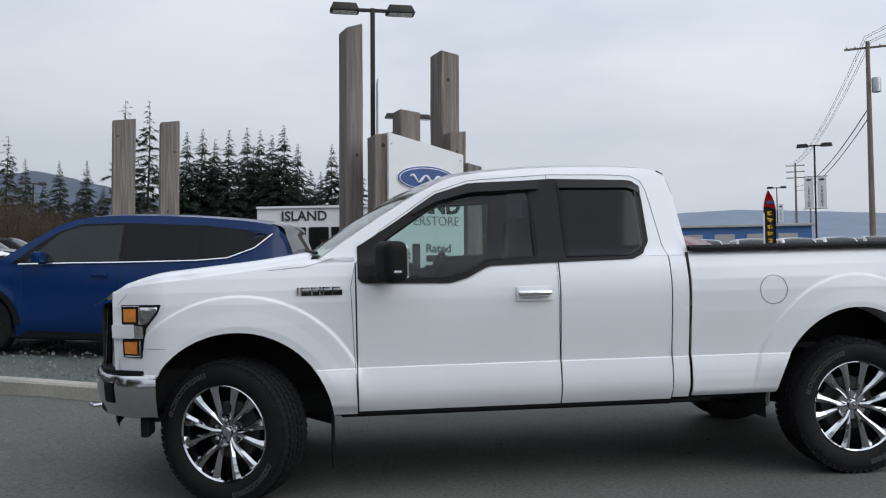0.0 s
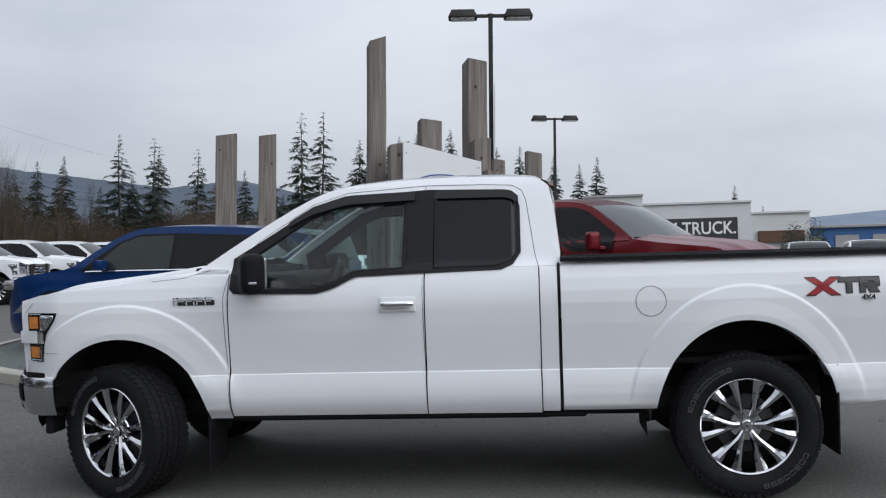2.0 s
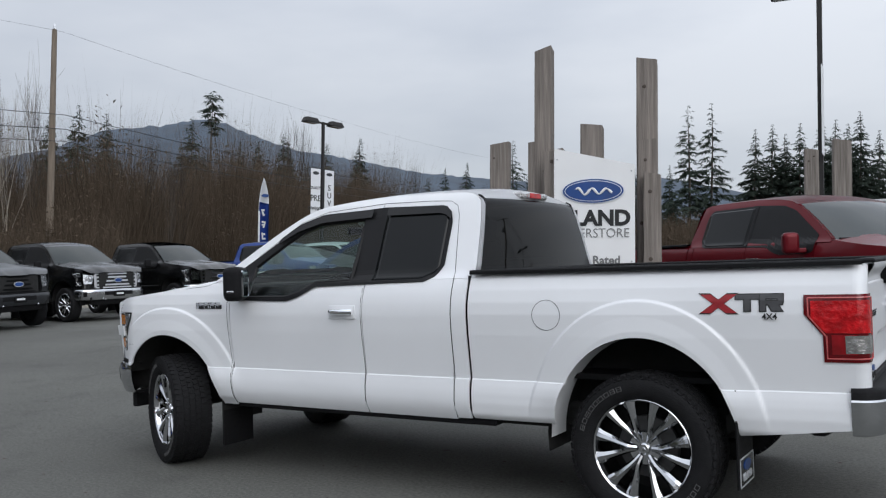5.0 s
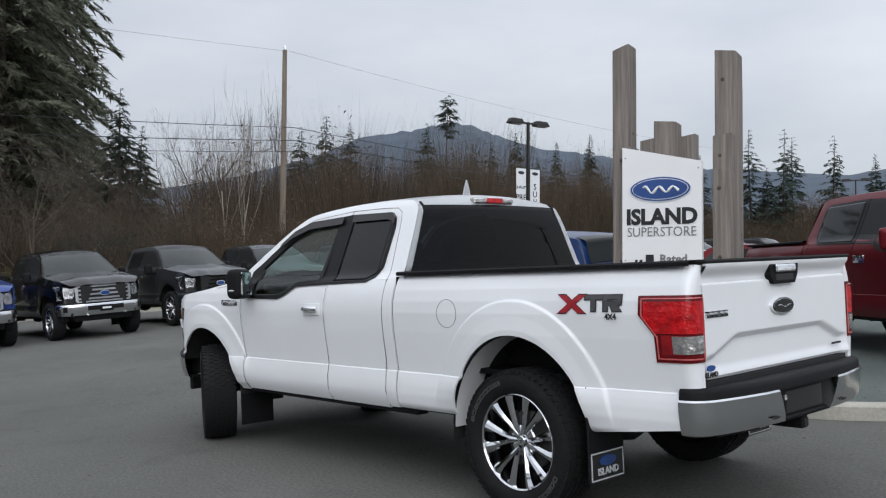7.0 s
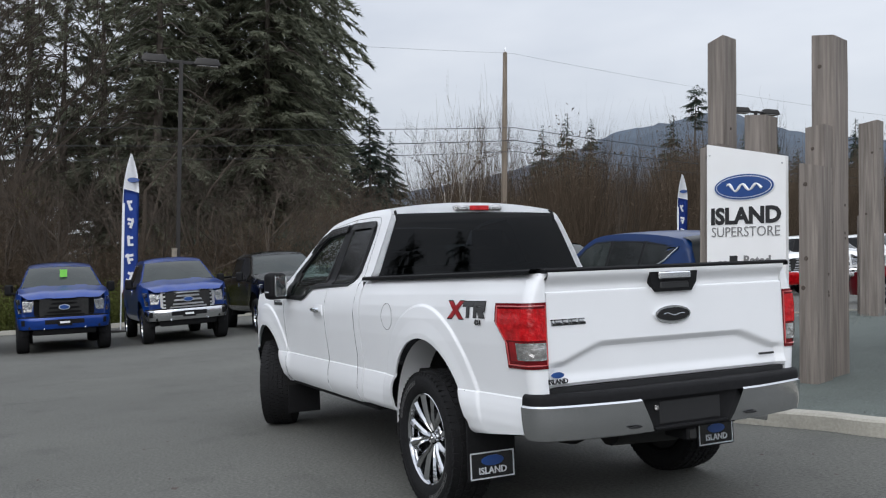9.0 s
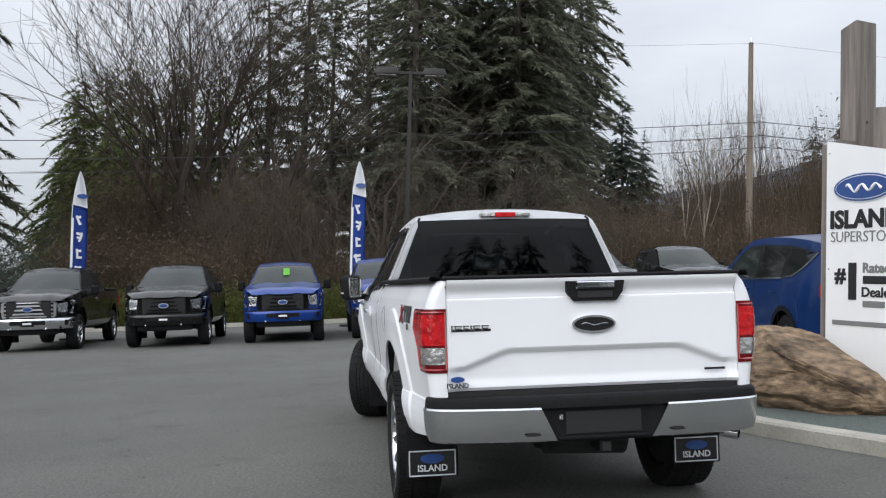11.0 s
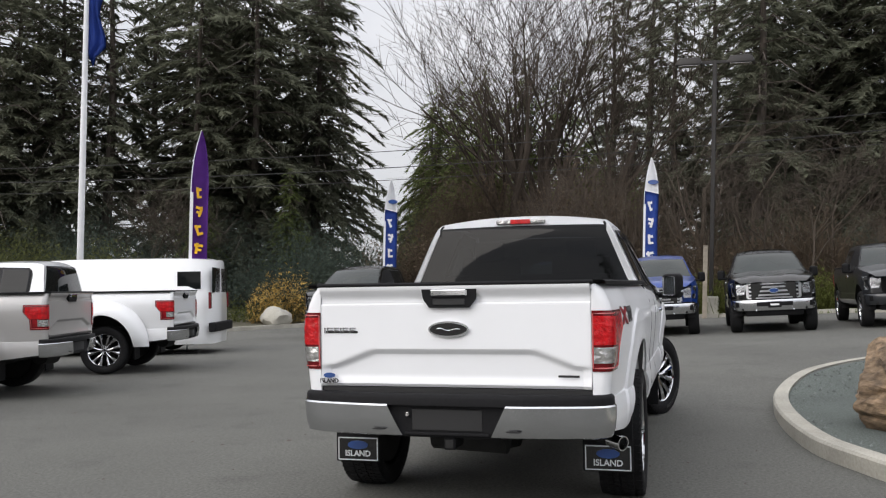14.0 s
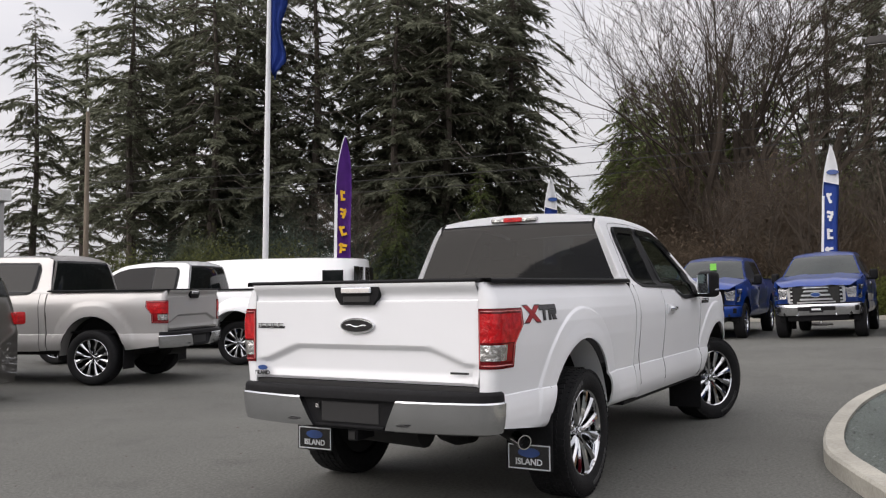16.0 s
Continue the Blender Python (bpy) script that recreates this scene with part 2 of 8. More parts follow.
M_RUBBER = mat("tyre_rubber", (0.011, 0.011, 0.012), 0.75, spec=0.2, grain=0.25, scale=25.0, bump=0.3, bump_scale=120.0)
M_LETTER = mat("tyre_lettering", (0.09, 0.09, 0.09), 0.8, grain=0.3, scale=40.0)
M_GLASS = glass("window_glass", (0.64, 0.77, 0.74), 0.0)
M_SCREEN = glass("windshield_glass", (0.62, 0.74, 0.70), 0.0, 1.55)
M_PRIVACY = glass("privacy_glass", (0.030, 0.033, 0.036), 0.025, 1.36)
M_DARKGLASS = mat("dark_glass", (0.008, 0.009, 0.010), 0.04, grain=0.2, scale=1.5, spec=0.22)
M_CARGLASS = mat("car_glass", (0.008, 0.010, 0.010), 0.04, grain=0.3, scale=1.2, spec=0.22)
M_SHIELD = mat("car_windshield", (0.020, 0.026, 0.025), 0.03, grain=0.3, scale=1.2, spec=0.38)
M_SEAT = mat("seat_cloth", (0.022, 0.022, 0.023), 0.9, grain=0.2, scale=30.0)
M_REDLENS = mat("red_lens", (0.44, 0.006, 0.009), 0.15, coat=0.35, coat_rough=0.02, spec=0.3, grain=0.45, scale=26.0, bump=0.5, bump_scale=34.0)
M_DEEPRED = mat("deep_red_lens", (0.115, 0.002, 0.005), 0.12, coat=0.35, coat_rough=0.02, spec=0.3, grain=0.2, scale=14.0)
M_DECALRED = mat("red_decal", (0.30, 0.012, 0.018), 0.4, grain=0.25, scale=30.0)
M_PINKLINE = mat("pale_red_lens", (0.50, 0.10, 0.10), 0.2, coat=0.5, grain=0.2, scale=20.0)
M_CLEARLENS = mat("clear_lens", (0.50, 0.49, 0.48), 0.10, metal=0.75, coat=0.8, grain=0.35, scale=24.0, bump=0.7, bump_scale=26.0)
M_AMBER = mat("amber_lens", (0.72, 0.24, 0.03), 0.2, coat=1.0, grain=0.25, scale=22.0)
M_LAMPBODY = mat("headlamp_reflector", (0.42, 0.43, 0.45), 0.12, metal=0.9, coat=1.0, grain=0.45, scale=18.0, bump=0.7, bump_scale=22.0)
M_DARKMETAL = mat("dark_bronze_metal", (0.025, 0.023, 0.022), 0.5, metal=0.4, grain=0.15)
M_BIRCH = mat("pale_birch_bark", (0.24, 0.21, 0.17), 0.9, grain=0.25, scale=6.0, spread=0.2)
M_GALV = mat("galvanised_steel", (0.42, 0.43, 0.44), 0.45, metal=0.7, grain=0.08)
M_POLEWOOD = mat("utility_pole_wood", (0.19, 0.155, 0.12), 0.9, grain=0.3, scale=8.0, bump=0.5, bump_scale=20.0, stretch=(2, 2, 0.12))
M_WIRE = mat("cable_black", (0.012, 0.012, 0.013), 0.6, grain=0.1)
M_FLAGBLUE = mat("flag_blue_cloth", (0.015, 0.055, 0.30), 0.8, grain=0.12, scale=4.0)
M_FLAGWHITE = mat("flag_white_cloth", (0.72, 0.73, 0.75), 0.8, grain=0.05, scale=4.0)
M_FLAGPURPLE = mat("flag_purple_cloth", (0.085, 0.012, 0.20), 0.8, grain=0.15, scale=4.0)
M_FLAGYELLOW = mat("flag_yellow_print", (0.75, 0.42, 0.02), 0.8, grain=0.08, scale=4.0)
M_ORANGE = mat("cone_orange", (0.85, 0.11, 0.015), 0.5, grain=0.08)
M_BARK = mat("conifer_bark", (0.080, 0.066, 0.056), 0.95, grain=0.4, scale=5.0, bump=0.8, bump_scale=12.0, stretch=(2, 2, 0.4))
M_NEEDLE = leaf("conifer_needles", (0.172, 0.180, 0.132), 0.35, 0.6)
M_NEEDLE_FAR = leaf("conifer_needles_far", (0.068, 0.086, 0.070), 0.35, 0.40)
M_CEDAR = leaf("cedar_needles", (0.135, 0.165, 0.065), 0.45, 0.55)
M_TWIG = mat("bare_twigs", (0.066, 0.054, 0.044), 0.9, spread=0.3, spec=0.08)
M_BRUSH = leaf("brown_brush", (0.088, 0.068, 0.050), 0.5, 0.35)
M_HEDGE = leaf("hedge_leaves", (0.120, 0.135, 0.042), 0.45)
M_OLIVE = leaf("olive_evergreen_leaves", (0.085, 0.092, 0.038), 0.45)
M_YELLOWBUSH = mat("forsythia_bush", (0.30, 0.20, 0.05), 0.8, spread=0.45)
M_STUCCO = mat("white_stucco", (0.62, 0.63, 0.63), 0.85, grain=0.05, scale=12.0, spots=0.06, spot_scale=0.4)
M_STUCCO_GREY = mat("grey_stucco", (0.33, 0.33, 0.33), 0.85, grain=0.06, scale=12.0, spots=0.06, spot_scale=0.4)
M_CHARCOAL = mat("charcoal_panel", (0.03, 0.032, 0.034), 0.6, grain=0.1)
M_BROWNWALL = mat("brown_cladding", (0.12, 0.06, 0.04), 0.85, grain=0.15, scale=3.0, spots=0.15, spot_scale=0.3)
M_ROOFBLUE = mat("blue_metal_roof", (0.03, 0.11, 0.30), 0.5, grain=0.1)
M_GREEN = mat("green_sticker", (0.20, 0.62, 0.08), 0.6, grain=0.08)
# blue distance haze is mixed into the ridge's forest colour
M_MOUNT = mat("hazed_forest_mountain", (0.056, 0.076, 0.104), 0.95, grain=0.16, scale=0.02, spots=0.14, spot_scale=0.006, world_space=True)
# paler and bluer than the ridge: thicker haze painted into the colour
M_MOUNT_FAR = mat("haze_tinted_mountain", (0.16, 0.20, 0.26), 0.95, grain=0.08, scale=0.02, spots=0.08, spot_scale=0.005, world_space=True)

# ---- building helpers ----


def part(name, bm, material, parent, label="", smooth=False, angle=None):
    """Links a bmesh as ONE mesh object under a thing or a part."""
    me = bpy.data.meshes.new(name)
    bmesh.ops.recalc_face_normals(bm, faces=bm.faces[:])
    bm.to_mesh(me)
    bm.free()
    if smooth:
        for p in me.polygons:
            p.use_smooth = True
        if angle:
            me.set_sharp_from_angle(angle=radians(angle))
    me.materials.append(material)
    ob = new(name, me)
    ob.parent = parent
    return tagged(ob, label)


def again(ob, m, parent=None):
    """Another object on the same mesh, under the same parent."""
    o = ob.copy()
    scene.collection.objects.link(o)
    o.parent = parent or ob.parent
    o.matrix_basis = m
    return o


def thing(name, label, category, group="", kind=""):
    return tagged(new(name), label, category, group, kind)


def box(bm, c, s, bevel=0.0, m=None, seg=1):
    """A box by centre and size; bevelled where asked."""
    r = bmesh.ops.create_cube(bm, size=1.0, matrix=(m or Matrix()) @ Matrix.Translation(c) @ Matrix.Diagonal((*s, 1)))
    if bevel:
        es = list({e for v in r["verts"] for e in v.link_edges})
        bmesh.ops.bevel(bm, geom=es, offset=bevel, segments=seg, affect="EDGES", profile=0.6)
    return bm


def boxes(*items):
    bm = bmesh.new()
    for it in items:
        box(bm, *it)
    return bm


def tube(bm, pts, rad, n=8, cap=True):
    """A round bar along points; rad one number or one a point."""
    pts = [Vector(p) for p in pts]
    rads = rad if isinstance(rad, (list, tuple)) else [rad] * len(pts)
    rings = []
    for i, p in enumerate(pts):
        d = (pts[min(i + 1, len(pts) - 1)] - pts[max(i - 1, 0)]).normalized()
        a = d.orthogonal().normalized() if not rings else (axis - d * axis.dot(d)).normalized()
        axis = a
        b = d.cross(a)
        rings.append([bm.verts.new(p + (a * math.cos(k * math.tau / n) + b * math.sin(k * math.tau / n)) * rads[i]) for k in range(n)])
    for r0, r1 in zip(rings, rings[1:]):
        for k in range(n):
            bm.faces.new((r0[k], r0[(k + 1) % n], r1[(k + 1) % n], r1[k]))
    if cap:
        bm.faces.new(rings[0][::-1])
        bm.faces.new(rings[-1])
    return bm


def lathe(bm, prof, n=32, axis="Y", c=(0, 0, 0), close=False):
    """Turns (radius, along) points round an axis through c."""
    rings = []
    for r, a in prof:
        ring = []
        for k in range(n):
            t = k * math.tau / n
            p = {"Y": (r * math.cos(t), a, r * math.sin(t)), "Z": (r * math.cos(t), r * math.sin(t), a), "X": (a, r * math.cos(t), r * math.sin(t))}[axis]
            ring.append(bm.verts.new(Vector(c) + Vector(p)))
        rings.append(ring)
    pairs = list(zip(rings, rings[1:])) + ([(rings[-1], rings[0])] if close else [])
    for r0, r1 in pairs:
        for k in range(n):
            bm.faces.new((r0[k], r0[(k + 1) % n], r1[(k + 1) % n], r1[k]))
    return bm


def disc(bm, c, r, normal="Y", n=24, ry=None, depth=0.01):
    """A flat oval plate with some depth."""
    ry = ry or r
    r0, r1 = [], []
    for k in range(n):
        t = k * math.tau / n
        u, v = r * math.cos(t), ry * math.sin(t)
        for ring, d in ((r0, -depth / 2), (r1, depth / 2)):
            p = {"Y": (u, d, v), "X": (d, u, v), "Z": (u, v, d)}[normal]
            ring.append(bm.verts.new(Vector(c) + Vector(p)))
    bm.faces.new(r0)
    bm.faces.new(r1[::-1])
    for k in range(n):
        bm.faces.new((r0[k], r0[(k + 1) % n], r1[(k + 1) % n], r1[k]))
    return bm


def prism(bm, poly, depth, m=None, axis="Y"):
    """A flat outline with depth. Outline in (x, z) for axis Y, (y, z) for X, (x, y) for Z."""
    m = m or Matrix()
    def at(u, v, d):
        return m @ Vector({"Y": (u, d, v), "X": (d, u, v), "Z": (u, v, d)}[axis])
    r0 = [bm.verts.new(at(u, v, -depth / 2)) for u, v in poly]
    r1 = [bm.verts.new(at(u, v, depth / 2)) for u, v in poly]
    bm.faces.new(r0)
    bm.faces.new(r1[::-1])
    n = len(poly)
    for k in range(n):
        bm.faces.new((r0[k], r0[(k + 1) % n], r1[(k + 1) % n], r1[k]))
    return bm


def word(text, size, material, parent, m, name="lettering", bold=0.0, squeeze=1.0, depth=0.004):
    """Raised letters in the built-in font, turned into a mesh, centred on m, reading along its x with z up."""
    cu = bpy.data.curves.new(name, "FONT")
    cu.body, cu.size, cu.align_x, cu.align_y, cu.extrude, cu.offset = text, size, "CENTER", "CENTER", depth, bold
    cu.resolution_u = 3
    tmp = bpy.data.objects.new(name, cu)
    scene.collection.objects.link(tmp)
    bpy.context.view_layer.update()
    me = bpy.data.meshes.new_from_object(tmp.evaluated_get(bpy.context.evaluated_depsgraph_get()))
    bpy.data.objects.remove(tmp)
    me.transform(m @ Matrix.Rotation(radians(90), 4, "X") @ Matrix.Diagonal((squeeze, 1, 1, 1)))
    me.materials.clear()
    me.materials.append(material)
    ob = new(name, me)
    ob.parent = parent
    return ob


def spline(pts, n=8):
    """A Catmull-Rom curve through 2D points."""
    out = []
    P = [pts[0], *pts, pts[-1]]
    for i in range(1, len(P) - 2):
        for k in range(n):
            t = k / n
            out.append(tuple(0.5 * (2 * P[i][j] + (P[i + 1][j] - P[i - 1][j]) * t + (2 * P[i - 1][j] - 5 * P[i][j] + 4 * P[i + 1][j] - P[i + 2][j]) * t * t
                                    + (3 * P[i][j] - P[i - 1][j] - 3 * P[i + 1][j] + P[i + 2][j]) * t ** 3) for j in range(len(P[0]))))
    out.append(tuple(pts[-1]))
    return out


def lerp(pts, x):
    """Piecewise linear value at x of (x, value) points."""
    if x <= pts[0][0]:
        return pts[0][1]
    for (a, va), (b, vb) in zip(pts, pts[1:]):
        if x <= b:
            return va + (vb - va) * (x - a) / (b - a) if b > a else vb
    return pts[-1][1]


def inside(poly, x, z):
    hit = False
    for (x0, z0), (x1, z1) in zip(poly, poly[1:] + poly[:1]):
        if (z0 > z) != (z1 > z) and x < (x1 - x0) * (z - z0) / (z1 - z0) + x0:
            hit = not hit
    return hit

# ---- pickup trucks ----
AX = 1.8415


def arch(xa, a, b, zc, zb, n=18):
    """Columns (x, bottom) of a wheel arch between the sill heights."""
    t0 = math.asin((zb - zc) / b)
    return [(xa - a * math.cos(t0 + (math.pi - 2 * t0) * k / n), zc + b * math.sin(t0 + (math.pi - 2 * t0) * k / n)) for k in range(n + 1)]


W_Z = [(0.40, 0.905), (0.475, 0.930), (0.505, 0.952), (0.524, 0.972), (0.535, 0.978), (0.60, 0.988), (0.66, 0.986), (0.70, 0.980), (0.736, 0.972), (0.742, 0.965), (0.80, 0.971), (1.0, 0.994), (1.12, 1.0), (1.19, 0.993),
       (1.26, 0.975), (1.33, 0.945), (1.37, 0.902), (1.40, 0.886), (1.75, 0.735), (1.84, 0.69), (1.95, 0.60)]


def wide(x, z):
    """Half width of the body at a station and a height."""
    w = lerp(W_Z, z)
    w -= 0.02 * ramp(-1.75, -2.3, x) + 0.115 * ramp(-2.18, -2.56, x)
    w -= 0.050 * ramp(0.9, 2.6, x) + 0.045 * ramp(2.35, 2.95, x)
    if z < 1.2:
        for xa, reach, k in ((-AX + 0.05, 0.75, 1.02), (AX, 0.782, 1.18)):      # flared arches, taller than wide
            r = math.hypot((x - xa) * k, z - 0.42)
            flat = lambda a, b: min(1.0, max(0.0, (a - r) / (a - b)))
            w += (0.013 * flat(reach, reach - 0.012) + 0.007 * flat(reach - 0.012, reach - 0.09) + 0.012 * flat(reach - 0.09, reach - 0.17)) * ramp(0.50, 0.72, z)
    return w


def skin(cols, rows=14, off=0.0, side=-1, hole=None, thick=0.012):
    """A curved body panel over columns (x, bottom, top), laid on the body's side; side -1 is the driver's."""
    bm = bmesh.new()
    grid = []
    creased = min(c[1] for c in cols) < 0.70 and max(c[2] for c in cols) > 0.80
    for x, zb, zt in cols:
        zs = [zb + (zt - zb) * k / rows for k in range(rows + 1)]
        if creased:                                              # rows gathered along the lower body line
            m = max(0.742, zb + 0.012)
            lo = max(4, rows // 5)
            zs = [zb + (m - 0.006 - zb) * k / (lo - 1) for k in range(lo)] + [m + (zt - m) * k / (rows - lo) for k in range(rows - lo + 1)]
        grid.append([bm.verts.new((x, side * (wide(x, z) + off), z)) for z in zs])
    for g0, g1 in zip(grid, grid[1:]):
        for k in range(rows):
            q = [g0[k], g1[k], g1[k + 1], g0[k + 1]]
            if hole and inside(hole, sum(v.co.x for v in q) / 4, sum(v.co.z for v in q) / 4):
                continue
            if (q[0].co - q[3].co).length < 1e-6 or (q[1].co - q[2].co).length < 1e-6:
                continue
            bm.faces.new(q)
    bmesh.ops.delete(bm, geom=[v for v in bm.verts if not v.link_faces], context="VERTS")
    if thick:
        bmesh.ops.recalc_face_normals(bm, faces=bm.faces[:])
        f = max(bm.faces, key=lambda q: q.calc_area())
        t = thick if f.normal.y * side > 0 else -thick
        bmesh.ops.solidify(bm, geom=bm.faces[:], thickness=t)
    return bm


def rear_corner(s_, z, off, side):
    """A point on the rear corner of the bed: 0 to 1 along the side, 1 to 2 round the corner, 2 to 3 along the back."""
    w = wide(2.885, z)
    if s_ <= 1:
        x = 2.60 + 0.285 * s_
        return Vector((x, side * (wide(x, z) + off), z))
    if s_ <= 2:
        a = (s_ - 1) * math.pi / 2
        return Vector((2.885 + (0.06 + off) * math.sin(a), side * (w - 0.06 + (0.06 + off) * math.cos(a)), z))
    return Vector((2.945 + off, side * (w - 0.06 + (0.787 - w + 0.06) * (s_ - 2)), z))


def wrap(cols, rows, off, side, thick=0.01):
    """A panel bent round the rear corner over columns (station, bottom, top)."""
    bm = bmesh.new()
    grid = [[bm.verts.new(rear_corner(s_, zb + (zt - zb) * k / rows, off, side)) for k in range(rows + 1)] for s_, zb, zt in cols]
    inner = [[bm.verts.new(rear_corner(s_, zb + (zt - zb) * k / rows, off - thick, side)) for k in range(rows + 1)] for s_, zb, zt in cols]
    last = len(cols) - 1
    for i in range(last):
        for k in range(rows):
            bm.faces.new((grid[i][k], grid[i + 1][k], grid[i + 1][k + 1], grid[i][k + 1]))
        bm.faces.new((grid[i][0], inner[i][0], inner[i + 1][0], grid[i + 1][0]))
        bm.faces.new((grid[i][rows], grid[i + 1][rows], inner[i + 1][rows], inner[i][rows]))
    for i in (0, last):
        for k in range(rows):
            bm.faces.new((grid[i][k], grid[i][k + 1], inner[i][k + 1], inner[i][k]))
    return bm


def joined(*bms):
    """Several open panels as one mesh."""
    out = bmesh.new()
    for b in bms:
        me = bpy.data.meshes.new("tmp")
        b.to_mesh(me)
        b.free()
        out.from_mesh(me)
        bpy.data.meshes.remove(me)
    return out


def columns(xs, zb, zt):
    f = lambda v, x: lerp(v, x) if isinstance(v, list) else v
    return [(x, f(zb, x), f(zt, x)) for x in xs]


def span(a, b, n):
    return [a + (b - a) * k / n for k in range(n + 1)]


def nose(y, z):
    """The front face of the truck."""
    return -2.63 + 0.21 * abs(y / 0.93) ** 2.6 + 0.05 * (z - 0.9) + 0.06 * ramp(1.08, 1.20, z)


def fskin(cols, rows=6, off=0.0, thick=0.012):
    """A panel on the front face over columns (y, bottom, top)."""
    bm = bmesh.new()
    grid = [[bm.verts.new((nose(y, zb + (zt - zb) * k / rows) - off, y, zb + (zt - zb) * k / rows)) for k in range(rows + 1)] for y, zb, zt in cols]
    for g0, g1 in zip(grid, grid[1:]):
        for k in range(rows):
            bm.faces.new((g0[k], g0[k + 1], g1[k + 1], g1[k]))
    if thick:
        bmesh.ops.solidify(bm, geom=bm.faces[:], thickness=thick)
    return bm


def belt(path, prof, bm=None):
    """Lofts a profile of (out, z) along a plan path of (x, y)."""
    bm = bm or bmesh.new()
    grid = []
    for i, (x, y) in enumerate(path):
        a, b = Vector(path[max(i - 1, 0)]), Vector(path[min(i + 1, len(path) - 1)])
        d = (b - a).normalized()
        n = Vector((-d.y, d.x))
        grid.append([bm.verts.new((x + n.x * o, y + n.y * o, z)) for o, z in prof])
    for g0, g1 in zip(grid, grid[1:]):
        for k in range(len(prof) - 1):
            bm.faces.new((g0[k], g1[k], g1[k + 1], g0[k + 1]))
    return bm


def seam(pts, side, bm, r=0.0028, off=0.0015):
    """A dark shut line on the body's side."""
    fine = [p for a, b in zip(pts, pts[1:]) for p in ((a[0] + (b[0] - a[0]) * k / 8, a[1] + (b[1] - a[1]) * k / 8) for k in range(8))] + [pts[-1]]
    tube(bm, [(x, side * (wide(x, z) + off), z) for x, z in fine], r, 4)


def wheel_mesh(parent, fine, style):
    """One wheel, hub at the origin, outer face towards -y; the parts are shared by all four."""
    n = 64 if fine else 32
    bm = lathe(bmesh.new(), [(0.262, -0.09), (0.256, 0.0), (0.256, 0.10), (0.19, 0.10), (0.06, 0.06)], n, "Y")
    disc(bm, (0, 0.05, 0), 0.16, "Y", n, depth=0.02)
    wheel = part("wheel", bm, M_UNDER, parent, smooth=True, angle=40)
    if fine:
        bm = lathe(bmesh.new(), [(0.07, -0.02), (0.075, 0.0), (0.165, 0.002), (0.168, 0.025)], 40, "Y")
        part("brake_disc", bm, M_DISC, wheel, smooth=True, angle=40)
    prof = [(0.268, -0.105), (0.282, -0.122), (0.315, -0.134), (0.350, -0.136), (0.380, -0.128), (0.394, -0.112), (0.3985, -0.09), (0.4, 0.0), (0.3985, 0.09), (0.394, 0.112),
            (0.380, 0.128), (0.350, 0.136), (0.315, 0.134), (0.275, 0.115)]
    bm = lathe(bmesh.new(), prof, n, "Y", close=True)
    if fine:
        for row, (yy, wd, hh) in enumerate(((-0.108, 0.040, 0.392), (-0.062, 0.034, 0.400), (-0.02, 0.030, 0.4005), (0.022, 0.030, 0.4005), (0.064, 0.034, 0.400), (0.108, 0.040, 0.392))):
            for k in range(60):
                a = (k + 0.5 * (row % 2)) * math.tau / 60
                tilt = 0.22 * (1 if row % 2 else -1)
                m = Matrix.Rotation(a, 4, "Y") @ Matrix.Translation((hh, yy, 0)) @ Matrix.Rotation(tilt, 4, "X")
                bmesh.ops.create_cube(bm, size=1.0, matrix=m @ Matrix.Diagonal((0.013, wd, 0.034, 1)))
        for k in range(72):                                     # shoulder lugs
            for s in (-1, 1):
                a = k * math.tau / 72
                m = Matrix.Rotation(a, 4, "Y") @ Matrix.Translation((0.3865, s * 0.121, 0)) @ Matrix.Rotation(s * 0.6, 4, "Z")
                bmesh.ops.create_cube(bm, size=1.0, matrix=m @ Matrix.Diagonal((0.006, 0.024, 0.024 if k % 2 else 0.016, 1)))
    part("tyre", bm, M_RUBBER, wheel, smooth=True, angle=35)
    if fine:
        rnd = random.Random(4)                                  # raised sidewall lettering, as plain bars
        for start, count in ((0.5, 8), (3.45, 9)):
            bm = bmesh.new()
            for k in range(count):
                a = start + k * 0.118
                for dr in (-0.011, 0.0, 0.011):
                    if dr == 0.0 and rnd.random() < 0.35:
                        continue
                    m = Matrix.Rotation(a, 4, "Y") @ Matrix.Translation((0.337 + dr, -0.1372, 0))
                    bmesh.ops.create_cube(bm, size=1.0, matrix=m @ Matrix.Diagonal((0.003, 0.003, 0.026, 1)))
                for e in (-0.013, 0.013):
                    m = Matrix.Rotation(a, 4, "Y") @ Matrix.Translation((0.337, -0.1372, e))
                    bmesh.ops.create_cube(bm, size=1.0, matrix=m @ Matrix.Diagonal((0.025, 0.003, 0.003, 1)))
            part("sidewall_lettering", bm, M_LETTER, wheel)
    bm = lathe(bmesh.new(), [(0.262, -0.085), (0.272, -0.100), (0.273, -0.114), (0.268, -0.118), (0.260, -0.110), (0.252, -0.080), (0.244, 0.0), (0.244, 0.085)], n, "Y")
    table = ((0.040, 0.006, 0.0125, -0.066), (0.075, 0.011, 0.0140, -0.080), (0.100, 0.017, 0.0155, -0.088), (0.130, 0.026, 0.0180, -0.093), (0.170, 0.040, 0.0215, -0.099), (0.225, 0.057, 0.0275, -0.104), (0.266, 0.069, 0.038, -0.106))
